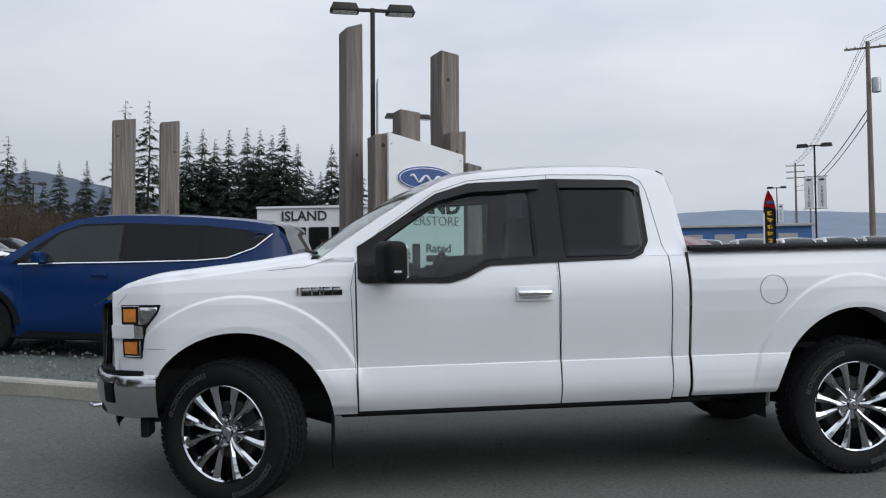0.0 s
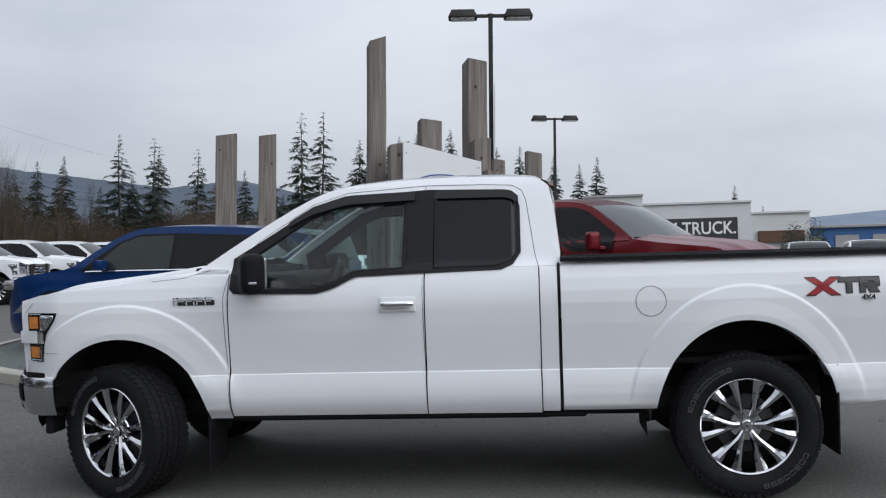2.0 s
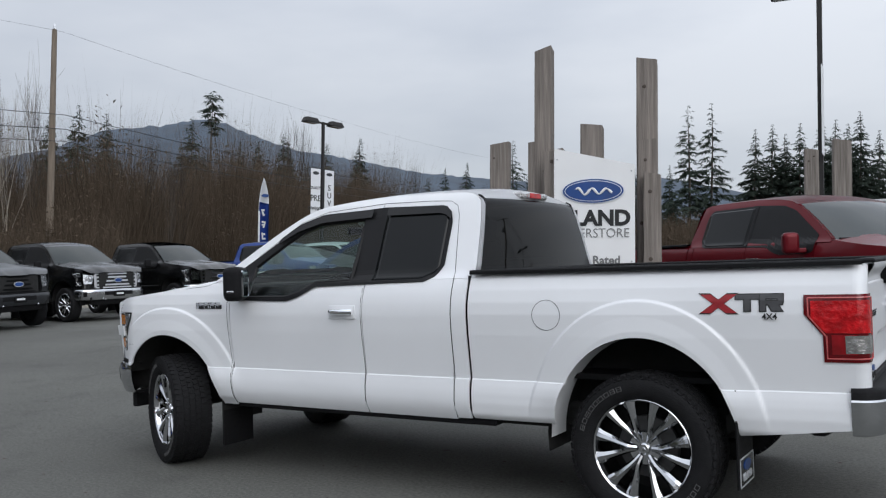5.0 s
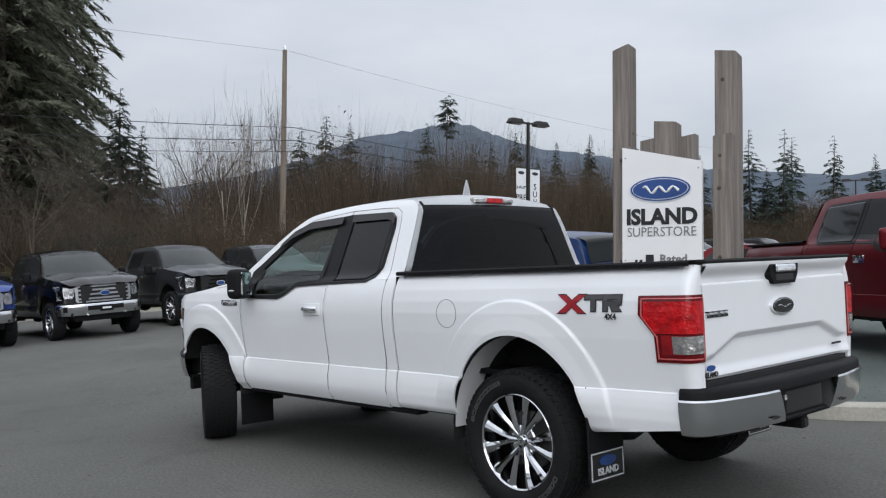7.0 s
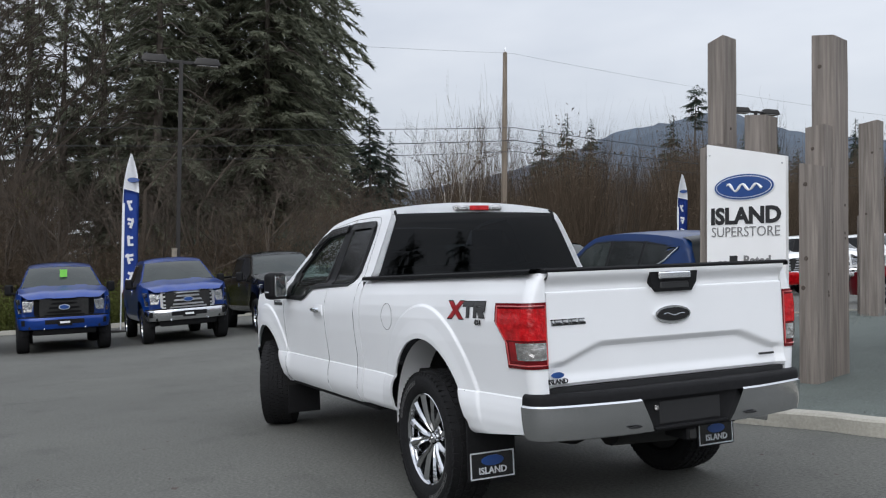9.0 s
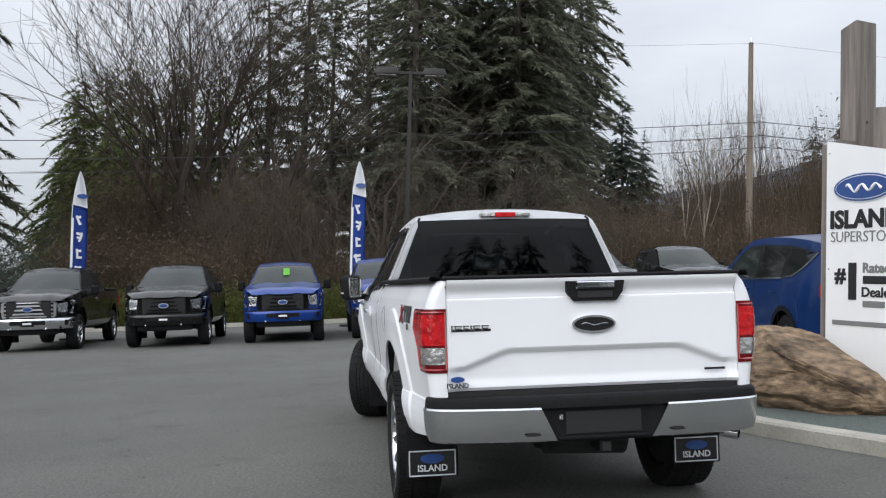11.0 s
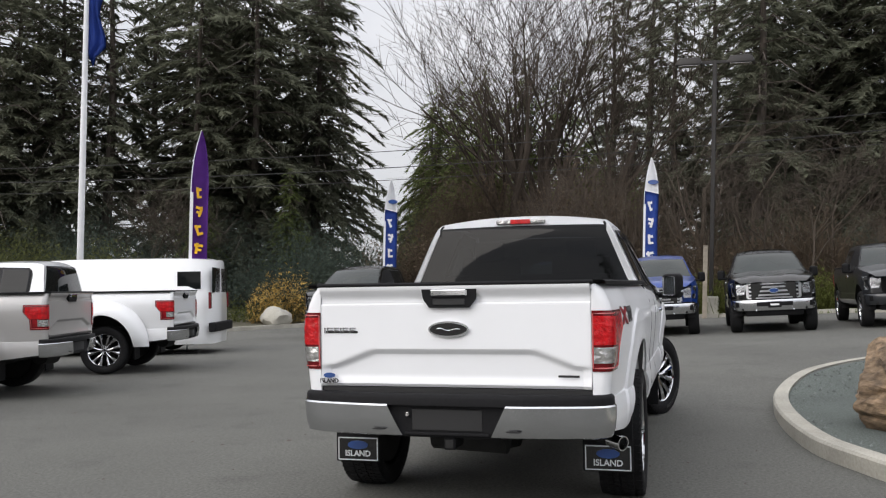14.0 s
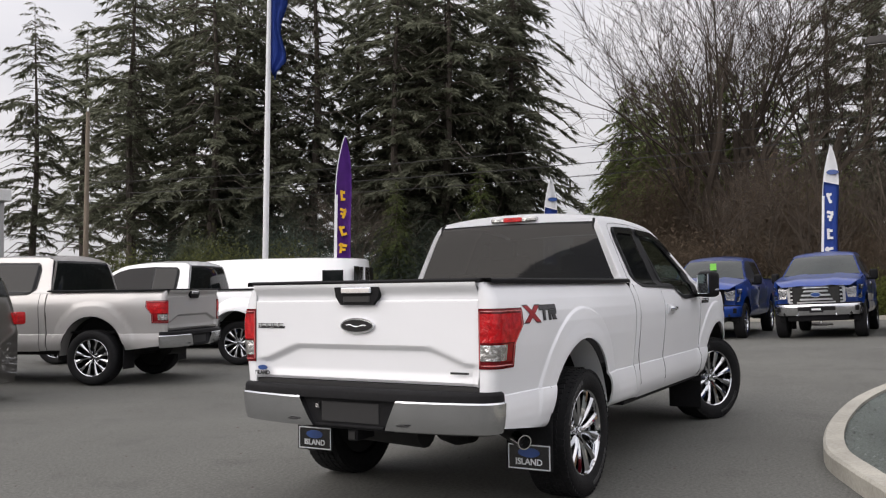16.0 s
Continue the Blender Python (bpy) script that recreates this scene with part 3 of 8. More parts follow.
    for k in range(6):                                          # six arms, each forked into two faceted spokes
        a = k * math.tau / 6
        ar, at_ = Vector((math.cos(a), 0, math.sin(a))), Vector((-math.sin(a), 0, math.cos(a)))
        for leg in (-1, 1):
            rings = []
            for r0, o, hw, y0 in table:
                c = ar * math.sqrt(r0 * r0 - o * o) + at_ * (o * leg)
                t = at_ * leg
                rings.append([bm.verts.new(c + t * p + Vector((0, y0 + d, 0))) for p, d in ((-hw * 0.7, 0.045), (-hw, 0.010), (-hw * 0.30, -0.004), (hw * 0.45, 0.001), (hw, 0.014), (hw * 0.7, 0.045))])
            for q0, q1 in zip(rings, rings[1:]):
                for i in range(5):
                    bm.faces.new((q0[i], q0[i + 1], q1[i + 1], q1[i]))
    lathe(bm, [(0.094, -0.020), (0.092, -0.050), (0.086, -0.058), (0.050, -0.060), (0.030, -0.060)], 36, "Y")
    part("rim", bm, M_RIM if style != "dark" else M_GLOSSBLACK, wheel, "polished chrome rim" if fine else "", smooth=True, angle=25)
    bm = lathe(bmesh.new(), [(0.0005, -0.080), (0.024, -0.079), (0.030, -0.074), (0.033, -0.055)], 28, "Y")
    part("hub_cap", bm, M_RIM, wheel, smooth=True, angle=30)
    nut = None
    for k in range(6 if fine else 0):
        a = (k + 0.5) * math.tau / 6
        m = pose(0.070 * math.cos(a), 0, 0.070 * math.sin(a))
        if nut is None:
            nut = part("lug_nut", lathe(bmesh.new(), [(0.0005, -0.086), (0.008, -0.085), (0.0110, -0.079), (0.0115, -0.05)], 6, "Y"), M_CHROME, wheel)
            nut.matrix_basis = m
            pocket = part("lug_pocket", lathe(bmesh.new(), [(0.0005, -0.066), (0.0155, -0.066), (0.018, -0.058)], 16, "Y"), M_INK, wheel)
            pocket.matrix_basis = m
        else:
            again(nut, m)
            again(pocket, m)
    return wheel


def pickup(name, label, paint, crew=False, grille="chrome", fine=False, steer=0.0, bumper=None, clear=None, wheels="chrome", group="", mirror=None):
    """A full-size pickup, front towards -x, standing on z = 0."""
    T = thing(name, label, "pickup truck", group)
    bumper = bumper or M_CHROME_DULL
    side_glass = clear or M_DARKGLASS
    xc = 1.10 if crew else 0.80                                  # back of the cab
    split = -0.02 if crew else 0.035                             # between the doors
    step = 30 if fine else 12
    rows = 18 if fine else 9
    hood_z = [(-2.66, 1.12), (-2.52, 1.195), (-2.35, 1.235), (-1.77, 1.295), (-1.42, 1.345), (-1.25, 1.37)]
    sill = 0.49
    roof_pts = spline([(-1.36, 1.345), (-1.02, 1.575), (-0.66, 1.785), (-0.42, 1.852), (0.06, 1.885), (xc - 0.22, 1.877), (xc - 0.068, 1.845), (xc - 0.012, 1.755), (xc + 0.03, 1.36)], 5)
    top_line = [(x, z) for x, z in roof_pts]

    def roof_at(x):
        return lerp(top_line, x)

    g1 = [(-0.99, 1.235), (-0.62, 1.235), (-0.50, 1.262), (-0.38, 1.328), (split - 0.13, 1.338), (split - 0.125, 1.742), (-0.50, 1.725), (-0.66, 1.665), (-0.97, 1.455)]
    for s, who in ((-1, "left"), (1, "right")):
        # fender with its arch
        a = arch(-AX + 0.035, 0.535, 0.545, 0.42, 0.47, 110 if fine else 14)
        cols = [(x, 0.72 if x < -2.33 else zb, lerp(hood_z, x)) for x, zb in [(x, 0.72) for x in span(-2.49, a[0][0] - 0.006, 12 if fine else 8)]]
        cols += [(x, max(zb, 0.72) if x < -AX else zb, lerp(hood_z, x)) for x, zb in a]
        cols += [(x, 0.475, lerp(hood_z, x)) for x in span(a[-1][0] + 0.01, -1.141, 20 if fine else 4)]
        part("front_fender", skin(cols, rows + (80 if fine else 0), 0, s), paint, T, smooth=True, angle=32)
        # doors
        xs = span(-1.132, split - 0.004, step)
        zb1 = [(-1.125, 1.245), (-1.10, 1.218), (-0.60, 1.207), (-0.50, 1.235), (-0.37, 1.300), (split + 0.02, 1.312)]
        zt1 = [(-1.125, 1.425), (-0.98, 1.515), (-0.66, 1.722), (-0.45, 1.785), (split + 0.02, 1.812)]
        see = fine and clear
        top1 = [(-1.1325, 1.333), (-1.1255, 1.333), (-1.1245, 1.26)] + [(x, z + 0.014) for x, z in zb1[1:]] if see else 1.333
        xs = sorted(set(xs + ([-1.1255, -1.1245, -0.60, -0.50, -0.37] if see else [])))
        door = part("front_door", skin(columns(xs, sill, top1), rows + 10, 0, s), paint, T, smooth=True, angle=32)
        xr = xc - 0.105
        part("rear_door", skin(columns(span(split + 0.004, xr, step // 2), sill, 1.333), rows + 10, 0, s), paint, T, smooth=True, angle=32)
        part("cab_corner", skin(columns(span(xr + 0.007, xc, 6), 0.50, 1.345), rows + 10, 0, s), paint, T, smooth=True, angle=32)
        # upper cab side
        top2 = [(x, max(z, 1.338)) for x, z in top_line]
        n_rows = 26 if fine else 10
        fore = [(-1.34, 1.335), (-1.126, 1.335)] + [(x, z - 0.014) for x, z in zt1[:-1]] + [(split + 0.01, 1.797)] if see else 1.335
        xs = sorted(set(span(-1.335, split + 0.002, step + 10) + ([-1.126, -1.1245, -0.98, -0.66] if see else [])))
        part("cab_side_frame", joined(skin(columns(xs, fore, top2), n_rows, 0, s), skin(columns(span(split + 0.002, xc + 0.025, step), 1.335, top2), n_rows, 0, s)), paint, T, smooth=True, angle=50)
        # dark window surrounds and panes
        gx0, gx1 = -0.99, split - 0.125
        gb = [(gx0, 1.235), (-0.62, 1.235), (-0.50, 1.262), (-0.38, 1.328), (gx1, 1.338)]
        gt = [(gx0, 1.445), (-0.66, 1.665), (-0.50, 1.725), (gx1, 1.742)]
        mid = span(gx0, gx1, 40)

        def ring(off, low, high):
            return joined(skin(columns(span(-1.125, gx0, 6), low, high), 12, off, s, thick=0), skin(columns(mid, low, gb), 3, off, s, thick=0),
                          skin(columns(mid, gt, high), 4, off, s, thick=0), skin(columns(span(gx1, split + 0.003, 6), low, high), 34, off, s, thick=0))

        if see:
            part("inner_frame", ring(-0.030, 1.20, [(x, z + 0.02) for x, z in zt1]), M_SEAT, T)
            part("window_surround", ring(0.010, zb1, zt1), M_TRIM, door)
            part("window_reveal", joined(*(tube(bmesh.new(), [(x, s * (wide(x, z) - 0.008), z) for x, z in line], 0.013, 6) for line in (
                [(x, lerp(gb, x)) for x in mid], [(x, lerp(gt, x)) for x in mid], [(gx0, 1.23), (gx0, 1.45)], [(gx1, 1.33), (gx1, 1.745)]))), M_TRIM, door)
        else:
            part("window_surround", skin(columns(span(-1.125, split + 0.002, 20), zb1, zt1), 10, 0.005, s, thick=0.008), M_TRIM, door)
        ztg = [(-0.99, 1.44), (-0.66, 1.668), (-0.50, 1.728), (split - 0.11, 1.746)]
        zbg = [(-0.99, 1.23), (-0.62, 1.230), (-0.50, 1.257), (-0.38, 1.322), (split - 0.11, 1.333)]
        pane = part("window_pane", skin(columns(span(-0.995, split - 0.115, 24), zbg, ztg), 12, -0.004, s, thick=0), side_glass, door, smooth=True)
        pane.visible_shadow = False
        w2 = xr - 0.115
        tz = [(split + 0.01, 1.812), (w2 - 0.06, 1.798), (w2, 1.755), (w2 + 0.018, 1.69)]
        bz = [(split + 0.01, 1.312), (w2 - 0.10, 1.322), (w2 - 0.03, 1.350), (w2 + 0.018, 1.42)]
        part("rear_window_surround", skin(columns(span(split - 0.002, w2 + 0.018, 24), bz, tz), 34, 0.009, s, thick=0.006), M_TRIM, T)
        part("rear_side_window", skin(columns(span(split + 0.048, w2 - 0.008, 14), [(0, 1.336), (w2 - 0.12, 1.340), (w2 - 0.04, 1.374), (w2, 1.425)], [(0, 1.782), (w2 - 0.07, 1.774), (w2, 1.735)]), 30, 0.012, s, thick=0.003), M_DARKGLASS, T, smooth=True)
        # bed side with its arch
        a = arch(AX, 0.505, 0.575, 0.425, 0.505, 110 if fine else 14)
        b0 = xc + 0.019
        cols = [(x, 0.505, 1.357) for x in span(b0, a[0][0] - 0.01, 56 if fine else 16)] + [(x, zb, 1.357) for x, zb in a[:-1]]
        cols += [(x, max(0.505 + 0.055 * (x - 2.34) / 0.5, 0.505), 1.357) for x in span(a[-1][0] + 0.004, 2.885, 60 if fine else 24)]
        bed = part("bed_side", skin(cols, rows + (80 if fine else 6), 0, s), paint, T, smooth=True, angle=32)
        bm = boxes(((0.5 * (b0 + 2.93), s * 0.805, 1.19), (2.93 - b0, 0.02, 0.34), 0.0))
        part("bed_inner_wall", bm, paint, T)
        bm = bmesh.new()
        rail = [(x, s * (wide(x, 1.345) - 0.035)) for x in span(b0 + 0.002, 2.928, 12)]
        belt(rail, [(-0.070, 1.355), (-0.070, 1.374), (-0.06, 1.382), (0.055, 1.382), (0.066, 1.374), (0.066, 1.352)], bm)
        part("bed_rail_cap", bm, M_BLACK, T)
        # liner of the arches
        for xa in (-AX, AX):
            bm = bmesh.new()
            t0, ra = (0.42, 0.535) if xa < 0 else (-0.15, 0.56)
            ar = [(xa + (0.03 if xa < 0 else 0.0) - ra * math.cos(t), 0.43 + 0.575 * math.sin(t)) for t in span(t0, math.pi + (0.15 if xa < 0 else -0.28), 16)]
            v = [[bm.verts.new((x, s * y, z)) for x, z in ar] for y in (0.55, 0.955 if xa < 0 else 0.93)]
            for k in range(len(ar) - 1):
                bm.faces.new((v[0][k], v[0][k + 1], v[1][k + 1], v[1][k]))
            bm.faces.new(v[0])
            part("wheel_well", bm, M_UNDER, T)
        bm = bmesh.new()                                         # painted inner edge of the rear arch
        ar = [(AX - 0.535 * math.cos(t), 0.425 + 0.572 * math.sin(t)) for t in span(0.0, math.pi - 0.36, 20)]
        v = [[bm.verts.new((x, s * y, z)) for x, z in ar] for y in (0.74, 0.935)]
        for k in range(len(ar) - 1):
            bm.faces.new((v[0][k], v[0][k + 1], v[1][k + 1], v[1][k]))
        part("arch_inner_panel", bm, paint, T, smooth=True)
        # mirror
        fold = pose(-0.985, s * 1.045, 1.335, 0, 0, -s * 28)      # turned a little back from the door
        bm = bmesh.new()
        box(bm, (0.0, s * 0.090, 0.0), (0.140, 0.180, 0.235), 0.058, fold, 5)
        box(bm, (-0.01, s * 0.0, -0.085), (0.09, 0.15, 0.055), 0.015, fold)
        mir = part("side_mirror", bm, mirror or M_BLACK, T, smooth=True, angle=35)
        part("mirror_glass", boxes(((0.069, s * 0.092, 0.002), (0.008, 0.130, 0.178), 0.010, fold)), M_MIRROR, mir)
        if fine:
            part("mirror_lamp", boxes(((-0.01, s * 0.181, -0.052), (0.05, 0.010, 0.014), 0.004, fold)), M_CHROME_DULL, mir)
        # handle
        hx = split - 0.155
        bm = bmesh.new()
        box(bm, (hx, s * (wide(hx, 1.135) + 0.006), 1.135), (0.21, 0.012, 0.085), 0.006, seg=2)
        bezel = part("door_handle", bm, paint if fine else M_CHROME, door, "chrome handle in a dished bezel", smooth=True, angle=40)
        if fine:
            bm = tube(bmesh.new(), [(hx - 0.085, s * (wide(hx, 1.14) + 0.018), 1.138), (hx - 0.06, s * (wide(hx, 1.14) + 0.034), 1.138), (hx + 0.06, s * (wide(hx, 1.14) + 0.034), 1.138),
                                    (hx + 0.085, s * (wide(hx, 1.14) + 0.018), 1.138)], 0.019, 10)
            part("grip", bm, M_CHROME, bezel, smooth=True, angle=40)
        # headlamp round the corner
        low = [(-2.44, 0.836), (-2.3205, 0.834), (-2.3195, 0.845), (-2.297, 0.994), (-2.222, 1.085), (-2.206, 1.126)]
        bm = skin(columns(sorted(span(-2.436, -2.206, 18) + [-2.3205, -2.3195]), low, 1.130), 8, 0.006, s, thick=0.004)
        lamp = part("headlamp", bm, M_SMOKE, T, smooth=True, angle=40)
        part("lamp_reflector", fskin([(s * y, 0.86 if y > 0.66 else 1.0, 1.118 - 0.06 * (0.93 - y)) for y in span(0.60, 0.862 if not fine else 0.755, 8)], 4, 0.010, 0.004), M_LAMPBODY, lamp, smooth=True)
        part("amber_marker", skin(columns(span(-2.424, -2.352, 4), 1.035, 1.108), 3, 0.011, s, thick=0.003), M_AMBER if fine else M_LAMPBODY, lamp)
        part("amber_turn_signal", skin(columns(span(-2.426, -2.350, 4), 0.856, 0.924), 3, 0.011, s, thick=0.003), M_AMBER if fine else M_LAMPBODY, lamp)
        part("upper_lens", skin(columns(span(-2.336, -2.226, 6), [(-2.336, 1.02), (-2.29, 1.022), (-2.226, 1.096)], 1.116), 3, 0.010, s, thick=0.003), M_LAMPBODY, lamp, smooth=True)
        part("side_lens", skin(columns(span(-2.364, -2.312, 4), 0.942, [(-2.364, 1.016), (-2.312, 1.010)]), 3, 0.011, s, thick=0.003), M_CLEARLENS, lamp)
        part("lower_lens", skin(columns(span(-2.336, -2.324, 2), 0.852, 0.930), 3, 0.011, s, thick=0.003), M_LAMPBODY, lamp)
        for z0 in (1.120, 0.841):
            part("light_line", skin(columns(span(-2.428, -2.33, 4), z0, z0 + 0.006), 1, 0.011, s, thick=0.003), M_SILVER, lamp)
        part("lamp_notch", skin(columns(span(-2.494, -2.370, 5), 0.944, 1.020), 3, 0.018, s, thick=0.014), paint, lamp, smooth=True, angle=40)
        # tail lamp
        sx = lambda x: (x - 2.60) / 0.285
        round_ = span(1.0, 2.0, 6) + [2.5, 2.97]
        low = [(2.671, 1.122), (2.752, 1.018), (2.7525, 0.888), (3.0, 0.888)]
        cols = [(sx(x), lerp(low, x), 1.216) for x in (2.671, 2.70, 2.73, 2.752, 2.7525, 2.80, 2.84)] + [(q_, 0.888, 1.216) for q_ in round_]
        tail = part("tail_lamp", wrap(cols, 8, 0.006, s, 0.02), M_DEEPRED, T, "red tail lamp with clear reverse lens", smooth=True, angle=40)
        low = [(2.70, 1.108), (2.776, 1.012), (2.7765, 0.935)]
        cols = [(sx(x), max(1.030, lerp(low, x)), 1.186) for x in (2.702, 2.73, 2.765, 2.80, 2.84)] + [(q_, 1.030, 1.186) for q_ in span(1.0, 2.0, 6) + [2.5, 2.80]]
        part("brake_lens", wrap(cols, 6, 0.010, s, 0.012), M_REDLENS, tail, smooth=True, angle=40)
        cols = [(sx(x), 0.926, 1.022) for x in (2.79, 2.82, 2.848)] + [(q_, 0.926, 1.022) for q_ in (1.0, 1.15)]
        part("side_lens", wrap(cols, 3, 0.009, s, 0.012), M_MIDRED, tail, smooth=True, angle=40)
        cols = [(sx(2.85), 0.932, 1.018)] + [(q_, 0.932, 1.018) for q_ in span(1.0, 2.0, 6) + [2.5, 2.78]]
        part("reverse_lens", wrap(cols, 3, 0.011, s, 0.012), M_CLEARLENS, tail, smooth=True, angle=40)
        ring = [(sx(2.688), 1.200)] + [(q_, 1.200) for q_ in (0.5, 0.8, *span(1.0, 2.0, 6), 2.86)] + [(2.86, 0.906)] + [(q_, 0.906) for q_ in (*span(2.0, 1.0, 6), sx(2.84), sx(2.768))] + [(sx(2.768), 1.012), (sx(2.690), 1.116), (sx(2.688), 1.200)]
        part("light_line", tube(bmesh.new(), [rear_corner(q_, z_, 0.008, s) for q_, z_ in ring], 0.0042, 5), M_PINKLINE, tail)
        part("bed_corner", wrap([(q_, 0.59 + 0.14 * ramp(1.0, 1.6, q_), 1.357) for q_ in (1.0, *span(1.17, 2.0, 6), 3.0)], 40, 0.0, s, 0.02), paint, T, smooth=True, angle=40)
        # mud flaps
        for fx, z0, z1 in ((-1.285, 0.17, 0.50), (2.335, 0.235, 0.74)):
            flap = part("mud_flap", boxes(((fx, s * 0.80, (z0 + z1) / 2), (0.014, 0.30, z1 - z0), 0.004)), M_BLACK, T)
            if fine and fx > 0:
                fr = bmesh.new()
                for c, d in (((fx + 0.009, s * 0.80, z0 + 0.012), (0.004, 0.27, 0.007)), ((fx + 0.009, s * 0.80, z0 + 0.152), (0.004, 0.27, 0.007)),
                             ((fx + 0.009, s * 0.80 - 0.133, z0 + 0.082), (0.004, 0.007, 0.14)), ((fx + 0.009, s * 0.80 + 0.133, z0 + 0.082), (0.004, 0.007, 0.14))):
                    box(fr, c, d)
                part("flap_border", fr, M_SILVER, flap)
                part("flap_plate", boxes(((fx + 0.006, s * 0.80, z0 + 0.082), (0.008, 0.255, 0.13))), M_GLOSSBLACK, flap)
                part("flap_oval", disc(bmesh.new(), (fx + 0.012, s * 0.80, z0 + 0.108), 0.07, "X", 24, 0.028, 0.004), M_BLUE_OVAL, flap)
                word("ISLAND", 0.052, M_SILVER, flap, pose(fx + 0.012, s * 0.80, z0 + 0.052, 0, 0, 90), bold=0.001, depth=0.002)
        # shut lines
        if fine:
            for line, r in (([(-1.137, 0.49), (-1.155, 0.90), (-1.165, 1.20), (-1.145, 1.30), (-1.10, 1.40), (-0.98, 1.525), (-0.66, 1.742), (-0.45, 1.808), (split, 1.838), (0.40, 1.832), (xr - 0.14, 1.822),
                              (xr - 0.085, 1.79), (xr - 0.06, 1.73), (xr - 0.015, 1.40), (xr + 0.003, 1.33), (xr + 0.003, 0.50)], 0.0019),
                            ([(split, 0.49), (split - 0.012, 1.2), (split - 0.005, 1.838)], 0.0019),
                            ([(1.322 + 0.085 * math.cos(k * math.tau / 24), 1.118 + 0.085 * math.sin(k * math.tau / 24)) for k in range(25)] if s < 0 else None, 0.0018),
                            ([(-1.26, 1.36), (-1.42, 1.318), (-1.62, 1.302)], 0.0016), ([(-2.345, 0.885), (-2.19, 0.885)], 0.0012), ([(-2.46, 1.13), (-2.40, 1.19)], 0.0012)):
                if line:
                    b_ = bmesh.new()
                    seam(line, s, b_, r, 0.0004)
                    part("shut_line", b_, M_INK, T)
            bm = bmesh.new()
            box(bm, (xc + 0.0095, s * 0.91, 0.93), (0.012, 0.08, 0.84))
            part("cab_gap", bm, M_INK, T)
            # rain guards
            part("front_rain_guard", skin(columns(span(-0.80, split - 0.065, 16), [(-0.80, 1.605), (-0.66, 1.68), (-0.45, 1.735), (split, 1.752)], [(-0.80, 1.635), (-0.66, 1.728), (-0.45, 1.792), (split, 1.806)]), 5, 0.030, s, thick=0.006), M_SMOKE, T, smooth=True, angle=40)
            part("rear_rain_guard", skin(columns(span(split + 0.055, w2 + 0.01, 12), [(0, 1.755), (w2 - 0.05, 1.748), (w2 + 0.01, 1.71)], [(0, 1.808), (w2 - 0.04, 1.796), (w2 + 0.01, 1.755)]), 5, 0.030, s, thick=0.006), M_SMOKE, T, smooth=True, angle=40)
            # model badge on the fender, as plain shapes
            bx, bz = -1.345, 1.178
            yb = wide(bx, bz)
            badge = part("fender_badge", boxes(((bx + 0.02, s * (yb + 0.005), bz - 0.006), (0.225, 0.006, 0.030), 0.002)), M_GLOSSBLACK, T)
            for dx, wd in ((-0.112, 0.012), (-0.072, 0.052), (-0.020, 0.040), (0.012, 0.014), (0.045, 0.042), (0.098, 0.046)):
                bm = boxes(((bx + dx, s * (yb + 0.008), bz + 0.022), (wd, 0.008, 0.008)))
                box(bm, (bx + dx, s * (yb + 0.008), bz + 0.004), (wd * 0.8, 0.008, 0.006))
                box(bm, (bx + dx - wd / 2 + 0.004, s * (yb + 0.008), bz + 0.004), (0.009, 0.008, 0.044))
                part("badge_figure", bm, M_CHROME, badge)
            # trim decal on the bed: crossed red strokes and dark bars
            dx, dz = 2.385, 1.176
            yy = s * (wide(dx, dz) + 0.002)
            def laid(quads, off):
                b_ = bmesh.new()
                for (p0, p1, p2, p3) in quads:
                    g = [[None] * 7 for _ in range(7)]
                    for u in range(7):
                        for v in range(7):
                            x_, z_ = ((p0[c] * (6 - u) + p1[c] * u) / 6 * (6 - v) / 6 + (p3[c] * (6 - u) + p2[c] * u) / 6 * v / 6 for c in (0, 1))
                            x_ = x_ if s < 0 else 2 * (dx + 0.03) - x_
                            g[u][v] = b_.verts.new((x_, s * (wide(x_, z_) + off), z_))
                    for u in range(6):
                        for v in range(6):
                            b_.faces.new((g[u][v], g[u + 1][v], g[u + 1][v + 1], g[u][v + 1]))
                return b_

            def bar(x0, z0, ww, hh):
                return ((x0 - ww / 2, z0 - hh / 2), (x0 + ww / 2, z0 - hh / 2), (x0 + ww / 2, z0 + hh / 2), (x0 - ww / 2, z0 + hh / 2))

            cx = dx - 0.115
            strokes = [tuple((cx + q * a_, dz + b_) for a_, b_ in ((-0.092, -0.047), (-0.038, -0.047), (0.092, 0.047), (0.038, 0.047))) for q in (-1, 1)]
            part("decal_outline", laid([tuple((cx + (x_ - cx) * 1.10, dz + (z_ - dz) * 1.13) for x_, z_ in st_) for st_ in strokes], 0.003), M_INK, T)
            decal = part("red_cross_decal", laid(strokes, 0.005), M_DECALRED, T)
            x0, x1 = dx - 0.030, dx + 0.085
            stem_bar = (((x0 + 0.056, dz + 0.034), (0.112, 0.022)), ((x0 + 0.056, dz - 0.002), (0.028, 0.070)))
            bowl_leg = (((x1 + 0.014, dz + 0.004), (0.026, 0.082)), ((x1 + 0.055, dz + 0.035), (0.105, 0.020)), ((x1 + 0.096, dz + 0.022), (0.024, 0.036)), ((x1 + 0.055, dz + 0.004), (0.100, 0.018)))
